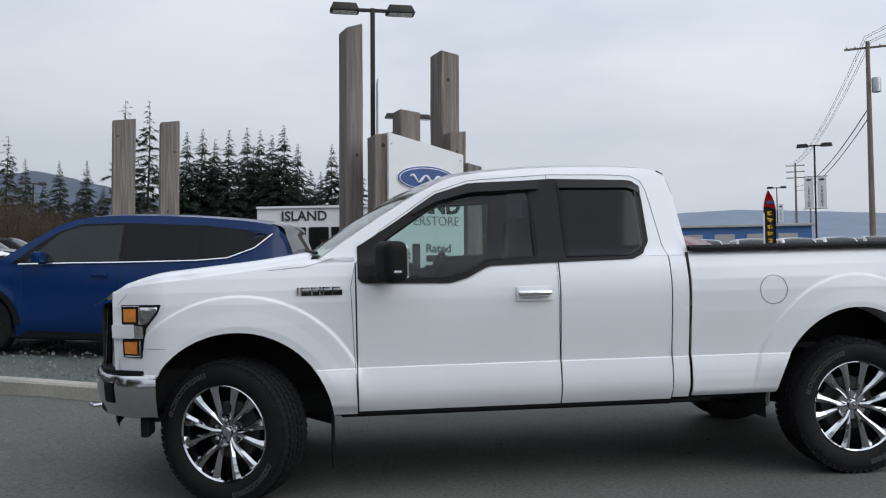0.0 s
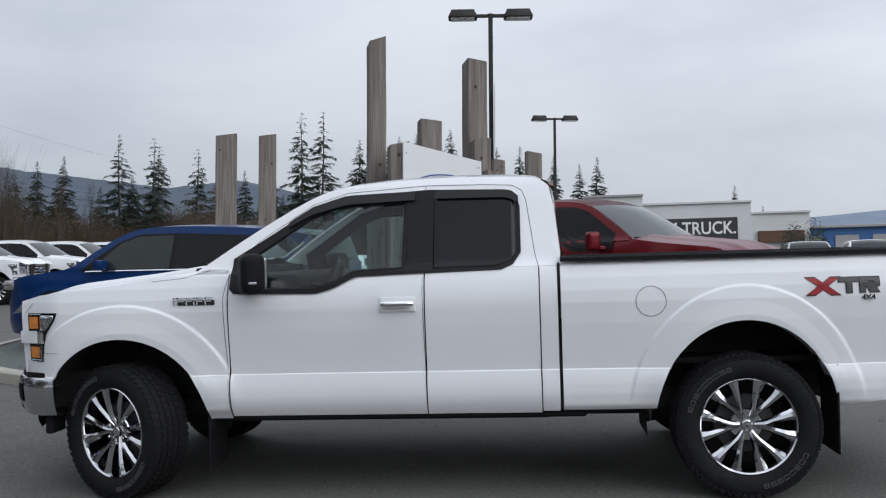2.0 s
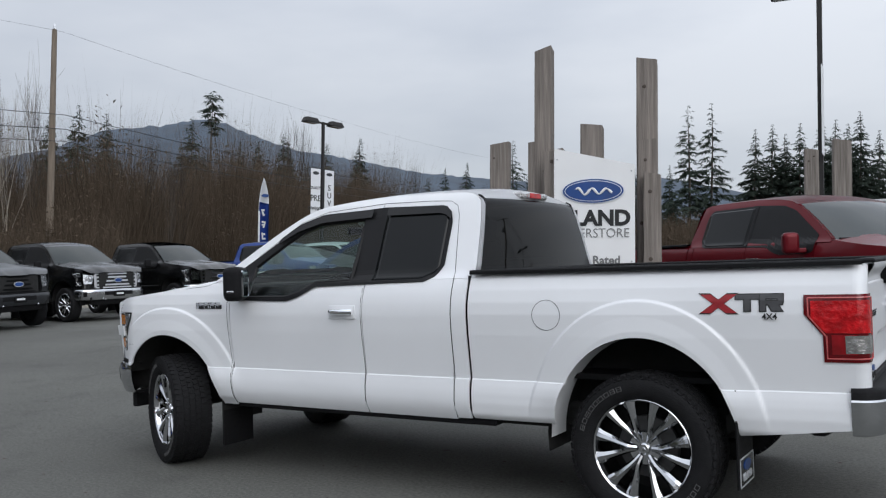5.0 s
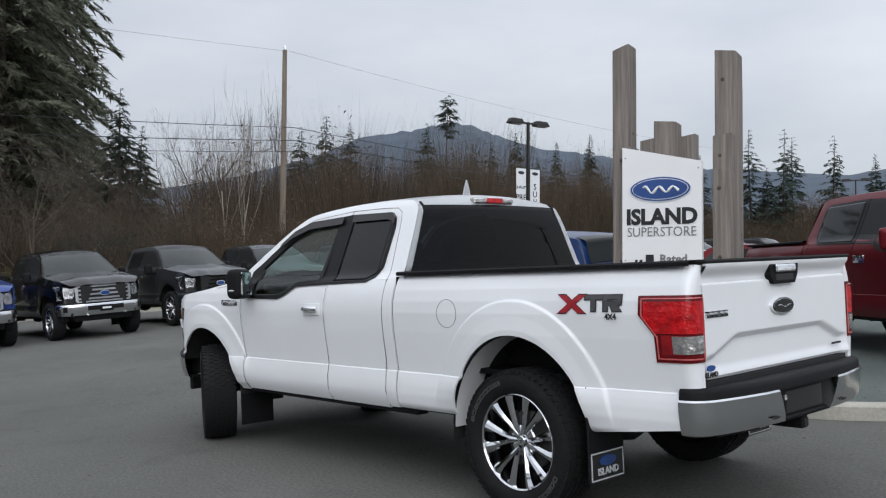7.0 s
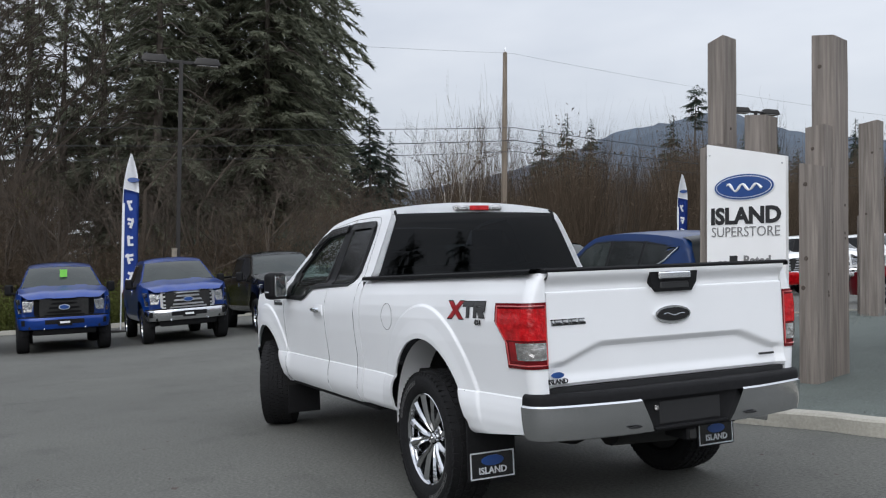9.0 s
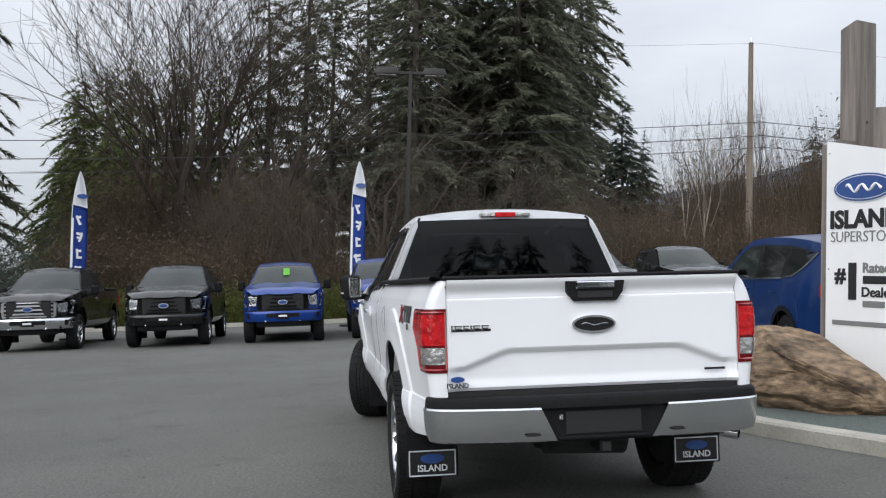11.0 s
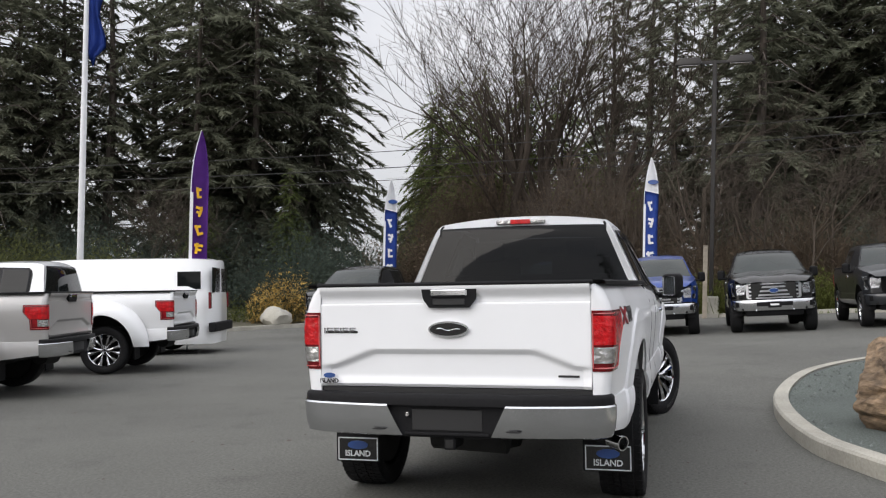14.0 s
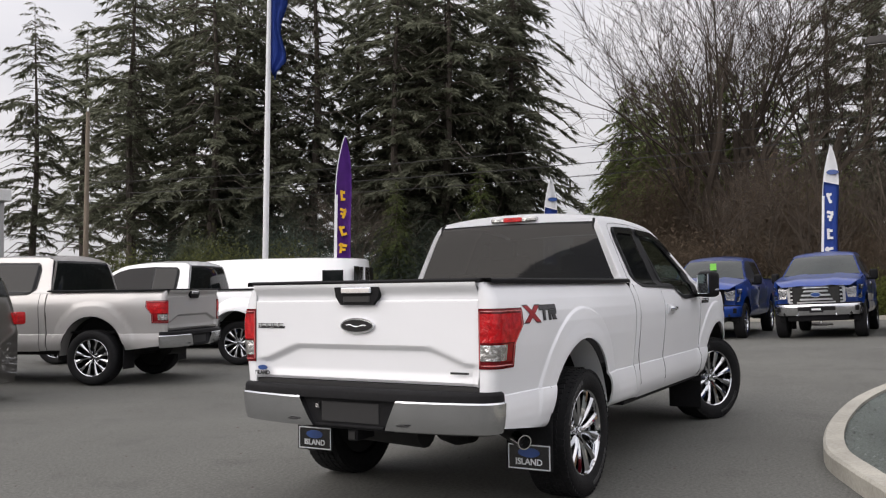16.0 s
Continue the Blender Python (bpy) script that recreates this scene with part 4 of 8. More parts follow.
            for k_, glyph in enumerate((stem_bar, bowl_leg)):
                for g_, off_, mt in ((0.010, 0.004, M_INK), (0.0, 0.0055, M_DECALGREY)):
                    quads = [bar(*c_, d_[0] + g_, d_[1] + g_) for c_, d_ in glyph]
                    if k_:
                        quads.append(((x1 + 0.058 - g_ / 2, dz - 0.037 - g_ / 2), (x1 + 0.108 + g_ / 2, dz - 0.037 - g_ / 2), (x1 + 0.078 + g_ / 2, dz + 0.006), (x1 + 0.034 - g_ / 2, dz + 0.006)))
                    part("decal_letter" if mt is M_DECALGREY else "letter_outline", laid(quads, off_), mt, decal)
            word("4X4", 0.042, M_INK, decal, pose(dx + (0.130 if s < 0 else -0.070), yy, dz - 0.066, 0, 0, 0 if s < 0 else 180), bold=0.0008, depth=0.0015)
        elif s < 0:
            for x0, z0, z1 in ((-1.137, 0.49, 1.3), (split, 0.49, 1.33), (xr + 0.003, 0.50, 1.33)):
                b_ = bmesh.new()
                seam([(x0, z0), (x0, z1)], s, b_, 0.004)
                part("shut_line", b_, M_INK, T)

    # hood
    bm = bmesh.new()
    grid = []
    for x in span(-2.66, -1.255, 20):
        z = lerp(hood_z, x)
        w = min(wide(x, z), 0.93) if x > -2.49 else wide(-2.49, z) - 0.14 * ramp(-2.47, -2.70, x)
        grid.append([bm.verts.new((x + 0.03 - 0.06 * (1 - (t * t)) * ramp(-2.3, -2.66, x), t * w, z + 0.050 * (1 - abs(t) ** 2.4) * ramp(-2.70, -2.35, x) + 0.014 * (ramp(0.62, 0.55, abs(t)) - ramp(0.35, 0.28, abs(t))))) for t in span(-1, 1, 28)])
    for r0, r1 in zip(grid, grid[1:]):
        for k in range(28):
            bm.faces.new((r0[k], r1[k], r1[k + 1], r0[k + 1]))
    part("hood", bm, paint, T, smooth=True, angle=60)
    part("cowl", boxes(((-1.27, 0, 1.35), (0.24, 1.66, 0.05), 0.01)), M_BLACK, T)

    # sweep over windshield, roof and back window
    def sweep(pts, t0, t1, bulge, n=14, thick=0.01):
        bmm = bmesh.new()
        gr = []
        for x, z in pts:
            w = wide(x, z)
            ws, rw = ramp(-0.55, -0.75, x), ramp(xc - 0.075, xc - 0.025, x)
            gr.append([bmm.verts.new((x - bulge * 0.13 * ws * (1 - t * t) + 0.035 * rw * (1 - t * t), t * w, z + (1 - ws) * (1 - rw) * 0.050 * (1 - abs(t) ** 2.2) + ws * 0.01 * (1 - t * t))) for t in span(t0, t1, n)])
        for r0, r1 in zip(gr, gr[1:]):
            for k in range(n):
                bmm.faces.new((r0[k], r0[k + 1], r1[k + 1], r1[k]))
        if thick:
            bmesh.ops.solidify(bmm, geom=bmm.faces[:], thickness=thick)
        return bmm

    i0 = next(i for i, p in enumerate(roof_pts) if p[0] > -0.70)
    i1 = next(i for i, p in enumerate(roof_pts) if p[0] > xc - 0.050)
    part("roof", sweep(roof_pts[i0:i1 + 1], -1, 1, 1.0, 28), paint, T, smooth=True, angle=60)
    scr = part("windshield", sweep(roof_pts[:i0 + 1], -0.955, 0.955, 1.0, 20, 0), M_SCREEN if fine else M_SHIELD, T, smooth=True)
    scr.visible_shadow = False
    part("back_window", sweep(roof_pts[i1:], -0.95, 0.95, 1.0, 20, 0), M_PRIVACY if fine else M_CARGLASS, T, smooth=True)
    for q in (-1, 1):
        part("windshield_pillar", sweep(roof_pts[:i0 + 1], *sorted((q * 0.95, q * 1.0)), 1.0, 3), paint, T, smooth=True)
        part("rear_pillar", sweep(roof_pts[i1:], *sorted((q * 0.938, q * 1.0)), 1.12, 5, 0.02), paint, T, smooth=True)
        if fine:
            edge_ = [(x, q * 0.955 * wide(x, z), z + 0.004) for x, z in roof_pts[i1 - 2:i1 + 1]]
            x, z = roof_pts[i1]
            edge_ += [(x + 0.012, q * 0.958 * wide(x, z), z - 0.028), (x + 0.020, q * 0.962 * wide(x, z), z - 0.065)]
            part("roof_moulding", tube(bmesh.new(), edge_, 0.011, 6), M_BLACK, T, smooth=True)
    if fine:
        brk = part("high_brake_lamp", boxes(((xc - 0.035, 0, 1.868), (0.075, 0.40, 0.042), 0.012)), M_CLEARLENS, T, "high brake lamp, red centre")
        part("red_lens", boxes(((xc + 0.003, 0, 1.868), (0.012, 0.16, 0.036), 0.004)), M_REDLENS, brk)
        wip = tube(bmesh.new(), [(-1.36, -0.72, 1.395), (-1.43, -0.35, 1.405), (-1.46, 0.0, 1.41)], 0.010, 5)
        part("wiper", wip, M_BLACK, T)
        wip = tube(bmesh.new(), [(-1.40, 0.02, 1.40), (-1.44, 0.35, 1.405), (-1.42, 0.66, 1.395)], 0.010, 5)
        part("wiper", wip, M_BLACK, T)
    part("cab_back", boxes(((xc + 0.005, 0, 0.98), (0.03, 1.60, 0.84))), paint, T)

    # fascia, grille, bumper
    part("front_panel", fskin([(y, 0.70, 1.135 - 0.02 * abs(y)) for y in span(-0.865, 0.865, 24)], 8, 0.0), paint, T, smooth=True)
    tone = M_GRILLE if grille == "chrome" else (M_BLACK if grille == "black" else paint)
    gr = part("grille", fskin([(y, 0.765 + 0.05 * ramp(0.45, 0.62, abs(y)), 1.105) for y in span(-0.62, 0.62, 20)], 4, 0.014), M_BLACK, T, smooth=True)
    for z0 in (0.842, 0.930, 1.018):
        part("grille_bar", fskin([(y, z0 - 0.019, z0 + 0.019) for y in span(-0.56, 0.56, 20)], 2, 0.034, 0.02), tone, gr, smooth=True, angle=40)
    for z0, z1 in ((0.752, 0.795), (1.080, 1.122)):
        part("grille_surround", fskin([(y, z0, z1) for y in span(-0.60, 0.60, 20)], 2, 0.040, 0.03), tone, gr, smooth=True, angle=40)
    for q in (-1, 1):
        part("grille_side", fskin([(q * y, 0.79, 1.085) for y in span(0.565, 0.625, 3)], 4, 0.036, 0.02), tone, gr, smooth=True, angle=40)
    em = part("oval_emblem", disc(bmesh.new(), (-2.690, 0, 0.940), 0.115, "X", 28, 0.052, 0.02), M_SILVER, gr)
    part("oval_field", disc(bmesh.new(), (-2.697, 0, 0.940), 0.103, "X", 28, 0.042, 0.018), M_BLUE_OVAL, em)
    half = [(-2.245, -0.948), (-2.33, -0.940), (-2.43, -0.900), (-2.525, -0.810), (-2.605, -0.68), (-2.685, -0.40)]
    plan = spline(half + [(-2.715, 0.0)] + [(x, -y) for x, y in reversed(half)], 6)
    bm = belt(plan, [(-0.10, 0.715), (-0.06, 0.732), (-0.012, 0.742), (0.010, 0.736), (0.020, 0.720), (0.025, 0.67), (0.018, 0.60), (0.0, 0.535), (-0.012, 0.505), (-0.05, 0.492), (-0.10, 0.500)])
    bmp = part("front_bumper", bm, bumper, T, "chrome front bumper" if bumper is M_CHROME_DULL else "", smooth=True, angle=40)
    part("bumper_intake", belt(plan[30:43], [(-0.02, 0.690), (0.029, 0.688), (0.026, 0.60), (-0.02, 0.60)]), M_BLACK, bmp)
    for part_of in (plan[15:20], plan[53:58]):
        part("fog_lamp_pocket", belt(part_of, [(-0.02, 0.697), (0.029, 0.694), (0.031, 0.67), (0.025, 0.60), (0.021, 0.583), (-0.02, 0.578)]), M_BLACK, bmp)
    for q in (-1, 1):
        part("tow_hook", tube(bmesh.new(), [(-2.62, q * 0.42, 0.505), (-2.73, q * 0.42, 0.497), (-2.755, q * 0.42, 0.515)], 0.013, 6), M_CHROME_DULL, bmp)
    part("number_plate", boxes(((-2.746, 0, 0.63), (0.016, 0.30, 0.13), 0.003)), M_BLACK, bmp)
    if not fine:
        part("plate_bar", boxes(((-2.756, 0, 0.63), (0.008, 0.20, 0.040), 0.003)), M_FLAGWHITE, bmp)
    # black strip put in for the dark gap between bumper and body
    part("bumper_seal", belt(plan, [(-0.09, 0.735), (-0.004, 0.742), (-0.006, 0.762), (-0.09, 0.770)]), M_BLACK, bmp, smooth=True, angle=40)
    part("air_dam", belt(plan[24:-24], [(-0.07, 0.51), (-0.08, 0.42), (-0.10, 0.38)]), M_BLACK, T, smooth=True)
    for q in (-1, 1):
        part("valance_end", boxes(((-2.33, q * 0.80, 0.445), (0.05, 0.16, 0.13), 0.015, Matrix(), 2)), M_BLACK, T)

    # bed, tailgate, rear bumper
    b0 = xc + 0.03
    bm = boxes(((0.5 * (b0 + 2.92), 0, 0.76), (2.92 - b0, 1.62, 0.03)), ((b0 + 0.012, 0, 1.06), (0.02, 1.60, 0.58)))
    part("bed_floor", bm, M_BLACK, T, "black bed liner")
    part("bed_front_cap", boxes(((b0 + 0.015, 0, 1.366), (0.07, 1.66, 0.03), 0.008)), M_BLACK, T)
    bm = bmesh.new()
    grid = []
    for y in span(-0.784, 0.784, 64):
        zc = 1.0 if abs(y) < 0.47 else 1.0 - (abs(y) - 0.47) * 0.38 if abs(y) < 0.70 else 0.9126
        col = []
        for z in sorted(span(0.79, 1.362, 71) + [1.2595]):
            x = 2.945 - 0.030 * ramp(zc + 0.008, zc - 0.030, z) * ramp(0.785, 0.73, abs(y)) - 0.012 * ramp(1.2585, 1.2655, z) + 0.040 * ramp(1.282, 1.355, z) + 0.012 * ramp(0.86, 0.80, z) - 0.012 * ramp(0.806, 0.79, z)
            col.append(bm.verts.new((x, y, z)))
        grid.append(col)
    for g0, g1_ in zip(grid, grid[1:]):
        for k in range(72):
            bm.faces.new((g0[k], g1_[k], g1_[k + 1], g0[k + 1]))
    gate = part("tailgate", bm, paint, T, smooth=True, angle=25)
    part("tailgate_inner", boxes(((2.885, 0, 1.07), (0.03, 1.58, 0.56))), paint, gate)
    part("tailgate_cap", boxes(((2.930, 0, 1.372), (0.10, 1.60, 0.022), 0.008)), M_BLACK, gate)
    bm = prism(bmesh.new(), [(-0.165, 1.365), (0.165, 1.365), (0.150, 1.285), (0.115, 1.238), (-0.115, 1.238), (-0.150, 1.285)], 0.05, Matrix.Translation((2.945, 0, 0)), "X")
    hnd = part("tailgate_handle", bm, M_BLACK, gate, "black handle housing with chrome grip")
    part("grip", boxes(((2.977, 0, 1.322), (0.018, 0.215, 0.042), 0.008)), M_CHROME, hnd)
    if fine:
        part("handle_pocket", boxes(((2.970, 0, 1.27), (0.012, 0.19, 0.04), 0.006)), M_INK, hnd)
        em = part("oval_emblem", disc(bmesh.new(), (2.949, -0.008, 1.117), 0.118, "X", 36, 0.046, 0.022), M_CHROME, gate, "dark oval emblem with chrome rim")
        part("oval_field", disc(bmesh.new(), (2.955, -0.008, 1.117), 0.107, "X", 36, 0.036, 0.020), M_GLOSSBLACK, em)
        wave = [(2.967, -0.078 + 0.14 * k / 20, 1.117 + 0.008 * math.sin(k * 0.45) * (1 - k / 40)) for k in range(21)]
        part("oval_mark", tube(bmesh.new(), wave, 0.0025, 5), M_CHROME_DULL, em)
        badge = part("tailgate_badge", boxes(((2.9455, -0.655, 1.102), (0.005, 0.20, 0.014), 0.002)), M_GLOSSBLACK, gate)
        for dy, wd in ((-0.118, 0.010), (-0.085, 0.040), (-0.045, 0.028), (-0.018, 0.010), (0.010, 0.034), (0.055, 0.038)):
            bm = boxes(((2.949, -0.64 + dy, 1.125), (0.008, wd, 0.006)))
            box(bm, (2.949, -0.64 + dy, 1.112), (0.008, wd * 0.8, 0.005))
            box(bm, (2.949, -0.64 + dy - wd / 2 + 0.003, 1.112), (0.008, 0.006, 0.032))
            part("badge_figure", bm, M_CHROME_DULL, badge)
        st = part("dealer_oval", disc(bmesh.new(), (2.946, -0.735, 0.852), 0.036, "X", 24, 0.015, 0.006), M_BLUE_OVAL, gate)
        word("ISLAND", 0.034, M_INK, st, pose(2.949, -0.735, 0.820, 0, 0, 90), bold=0.001, depth=0.002)
        part("small_badge", boxes(((2.936, 0.66, 0.86), (0.006, 0.115, 0.012), 0.002)), M_INK, gate)
    end = spline([(2.862, 0.893), (2.925, 0.886), (2.978, 0.842), (3.010, 0.76), (3.045, 0.60), (3.070, 0.40), (3.075, 0.245)], 6)
    full = end + [(x, -y) for x, y in reversed(end)]
    rb = part("rear_bumper", belt(full, [(-0.16, 0.758), (-0.02, 0.766), (-0.004, 0.758), (0.002, 0.745), (0.004, 0.705), (-0.03, 0.700)]), M_BLACK, T, "black step bumper with chrome corners", smooth=True, angle=40)
    centre = [(-0.40, 0.708), (0.40, 0.708), (0.30, 0.530), (-0.30, 0.530)]
    part("centre_panel", prism(bmesh.new(), centre, 0.14, Matrix.Translation((2.975, 0, 0)), "X"), M_BLACK, rb)
    for q in (-1, 1):
        bm = bmesh.new()
        grid = []
        for i, (x, y) in enumerate(end):
            a_, b_ = Vector(end[max(i - 1, 0)]), Vector(end[min(i + 1, len(end) - 1)])
            d = (b_ - a_).normalized()
            nn = Vector((-d.y, d.x))
            col = []
            for o, z in ((-0.02, 0.712), (0.006, 0.711), (0.013, 0.702), (0.010, 0.640), (0.003, 0.580), (-0.010, 0.540), (-0.05, 0.528)):
                yy = y + nn.y * o + (z - 0.528) / 0.18 * 0.09 * ramp(0.60, 0.245, y)
                col.append(bm.verts.new((x + nn.x * o, q * yy, z)))
            grid.append(col)
        grid.append([bm.verts.new((v.co.x - 0.05, v.co.y, v.co.z)) for v in grid[-1]])
        for g0, g1_ in zip(grid, grid[1:]):
            for k in range(6):
                bm.faces.new((g0[k], g1_[k], g1_[k + 1], g0[k + 1]))
        cc = part("chrome_corner", bm, bumper, rb, "chrome bumper corner", smooth=True, angle=40)
        part("bumper_slot", disc(bmesh.new(), (3.083, q * 0.38, 0.575), 0.042, "X", 20, 0.006, 0.006), M_INK, cc)
    part("plate_recess", boxes(((3.046, 0, 0.625), (0.006, 0.40, 0.115), 0.002)), M_INK, rb)
    part("step_lip", boxes(((3.05, 0, 0.548), (0.03, 0.48, 0.016), 0.005)), M_BLACK, rb)
    if fine:
        part("plate_lamp", boxes(((3.055, -0.225, 0.655), (0.02, 0.022, 0.03), 0.005)), M_CLEARLENS, rb)
        part("valance", boxes(((2.88, 0, 0.770), (0.10, 1.60, 0.03))), M_INK, T)

    # chassis
    bm = boxes(((-0.1, 0, 0.50), (4.6, 1.30, 0.16), 0.03), ((-0.25, 0, 0.47), (2.0, 1.70, 0.06), 0.02), ((2.35, -0.44, 0.60), (1.1, 0.09, 0.12), 0.02), ((2.35, 0.44, 0.60), (1.1, 0.09, 0.12), 0.02), ((2.90, 0, 0.60), (0.10, 1.10, 0.10), 0.02), ((-2.35, 0, 0.62), (0.5, 1.5, 0.24), 0.03))
    tube(bm, [(AX, -0.80, 0.40), (AX, 0.80, 0.40)], 0.05, 8)
    lathe(bm, [(0.01, -0.16), (0.12, -0.12), (0.15, 0.0), (0.12, 0.12), (0.01, 0.16)], 16, "Y", (AX, 0.05, 0.40))
    tube(bm, [(-AX, -0.80, 0.42), (-AX, 0.80, 0.42)], 0.045, 8)
    tube(bm, [(2.6, -0.2, 0.50), (2.6, 0.25, 0.48)], 0.11, 12)
    lathe(bm, [(0.05, -0.06), (0.24, -0.09), (0.30, -0.07), (0.335, 0.0), (0.30, 0.07), (0.05, 0.08)], 28, "Z", (2.42, 0, 0.575))
    part("chassis", bm, M_UNDER, T, smooth=True, angle=40)
    part("inner_body", boxes(((-0.20, 0, 0.76), (2.10, 1.76, 0.52), 0.02), ((-2.0, 0, 0.86), (1.3, 1.02, 0.52), 0.02)), M_UNDER, T)
    if fine:
        for q in (-1, 1):
            part("sill_panel", boxes(((-0.10, q * 0.88, 0.478), (2.1, 0.10, 0.035), 0.01)), M_BLACK, T)
            part("door_card", skin(columns(span(-1.12, xc - 0.02, 10), 0.70, [(-1.12, 1.20), (-0.60, 1.20), (-0.36, 1.30), (xc, 1.31)]), 8, -0.05, q, thick=0), M_SEAT, T)
        part("headliner", sweep([(x, z - 0.035) for x, z in roof_pts[i0 + 1:i1]], -0.93, 0.93, 1.0, 10, 0), M_SEAT, T)
        bm = tube(bmesh.new(), [(1.3, 0.45, 0.50), (2.25, 0.50, 0.50), (2.45, 0.66, 0.50), (2.62, 0.86, 0.47)], 0.038, 10)
        part("exhaust_pipe", bm, M_UNDER, T, smooth=True, angle=40)
        bm = lathe(bmesh.new(), [(0.036, 0.0), (0.040, 0.0), (0.043, 0.10), (0.036, 0.10)], 16, "X", (0, 0, 0), True)
        tip = part("exhaust_tip", bm, M_CHROME, T, smooth=True, angle=40)
        tip.matrix_basis = pose(2.60, 0.84, 0.472, 0, 6, 52)
        bm = boxes(((2.95, 0.012, 0.495), (0.18, 0.066, 0.066), 0.006))
        hitch = part("tow_hitch", bm, M_BLACK, T)
        part("hitch_mouth", boxes(((3.042, 0.012, 0.495), (0.01, 0.044, 0.044))), M_UNDER, hitch)
        # cab interior
        bm = bmesh.new()
        for q in (-0.40, 0.40):
            box(bm, (-0.18, q, 1.05), (0.52, 0.52, 0.16), 0.05, seg=2)
            box(bm, (0.10, q, 1.30), (0.16, 0.52, 0.62), 0.06, Matrix(), 2)
            box(bm, (0.16, q, 1.66), (0.10, 0.26, 0.17), 0.04, Matrix(), 2)
        box(bm, (0.55, 0, 1.20), (0.20, 1.40, 0.50), 0.05, Matrix(), 2)
        part("seats", bm, M_SEAT, T, smooth=True, angle=40)
        part("dashboard", boxes(((-0.98, 0, 1.20), (0.42, 1.60, 0.26), 0.07, Matrix(), 3)), M_BLACK, T, smooth=True, angle=40)
        bm = bmesh.new()
        ring = [Vector((0, 0.19 * math.cos(k * math.tau / 24), 0.19 * math.sin(k * math.tau / 24))) for k in range(25)]
        mm = pose(-0.66, -0.40, 1.20, 0, 24, 0)
        tube(bm, [mm @ p for p in ring], 0.016, 6, False)
        box(bm, (0, 0, 0), (0.05, 0.30, 0.08), 0.02, mm, 2)
        tube(bm, [mm @ Vector((0, 0, 0)), mm @ Vector((-0.22, 0, -0.05))], 0.04, 8)
        part("steering_wheel", bm, M_BLACK, T, smooth=True, angle=40)
        part("rear_view_mirror", boxes(((-0.74, 0, 1.70), (0.03, 0.24, 0.06), 0.012)), M_BLACK, T)
    w = wheel_mesh(T, fine, wheels)
    spots = [(-AX, -0.862, steer), (AX, -0.855, 0), (-AX, 0.862, 180 + steer), (AX, 0.855, 180)]
    for i, (x, y, a) in enumerate(spots):
        m = pose(x, y, 0.402, 0, 0, a)
        if i == 0:
            w.matrix_basis = m
        else:
            o = again(w, m)
            for ch in list(w.children):
                again(ch, Matrix(), o)
    return T


hero = pickup("pickup_truck", "white extended-cab pickup with chrome wheels on the asphalt", M_WHITE, fine=True, steer=-25, clear=M_GLASS)

# ---- ground ----
def ticks(*runs):
    out = []
    for a, b, s in runs:
        k = 0
        while a + k * s < b - 1e-6:
            out.append(a + k * s)
            k += 1
    return out


gx = ticks((-1800, -600, 400), (-600, -120, 120), (-120, -40, 10), (-40, 30, 1.0), (30, 120, 15), (120, 600, 120), (600, 1801, 400))
gy = ticks((-1800, -600, 400), (-600, -120, 120), (-120, -40, 10), (-40, 40, 1.0), (40, 120, 10), (120, 600, 120), (600, 1801, 400))
bm = bmesh.new()
gv = [[bm.verts.new((x, y, lot(x, y))) for y in gy] for x in gx]
for r0, r1 in zip(gv, gv[1:]):
    for k in range(len(gy) - 1):
        bm.faces.new((r0[k], r1[k], r1[k + 1], r0[k + 1]))
ground = part("ground", bm, M_ASPHALT, None, smooth=True)
tagged(ground, "grey sloping asphalt car lot", "ground", kind="structure")

# planted island: gravel bed within a concrete kerb
edge = spline([(20.0, 15.2), (14.0, 11.5), (8.0, 6.9), (4.6, 4.45), (2.3, 2.92), (1.5, 2.66), (0.9, 2.42), (0.15, 2.18), (-1.1, 2.07), (-2.35, 2.10), (-3.35, 2.30), (-4.3, 2.64), (-5.25, 3.15), (-6.0, 3.80),
               (-6.55, 4.70), (-6.75, 5.8), (-6.6, 7.6), (-6.0, 10.5), (-4.6, 13.4), (-2.0, 15.2), (8.0, 15.9), (18.0, 16.4), (20.0, 15.8), (20.0, 15.2)], 6)[:-1]


def inset(poly, d):
    out = []
    for i, p in enumerate(poly):
        a, b = Vector(poly[i - 1]), Vector(poly[(i + 1) % len(poly)])
        t = (b - a).normalized()
        out.append((p[0] + t.y * d, p[1] - t.x * d))
    return out


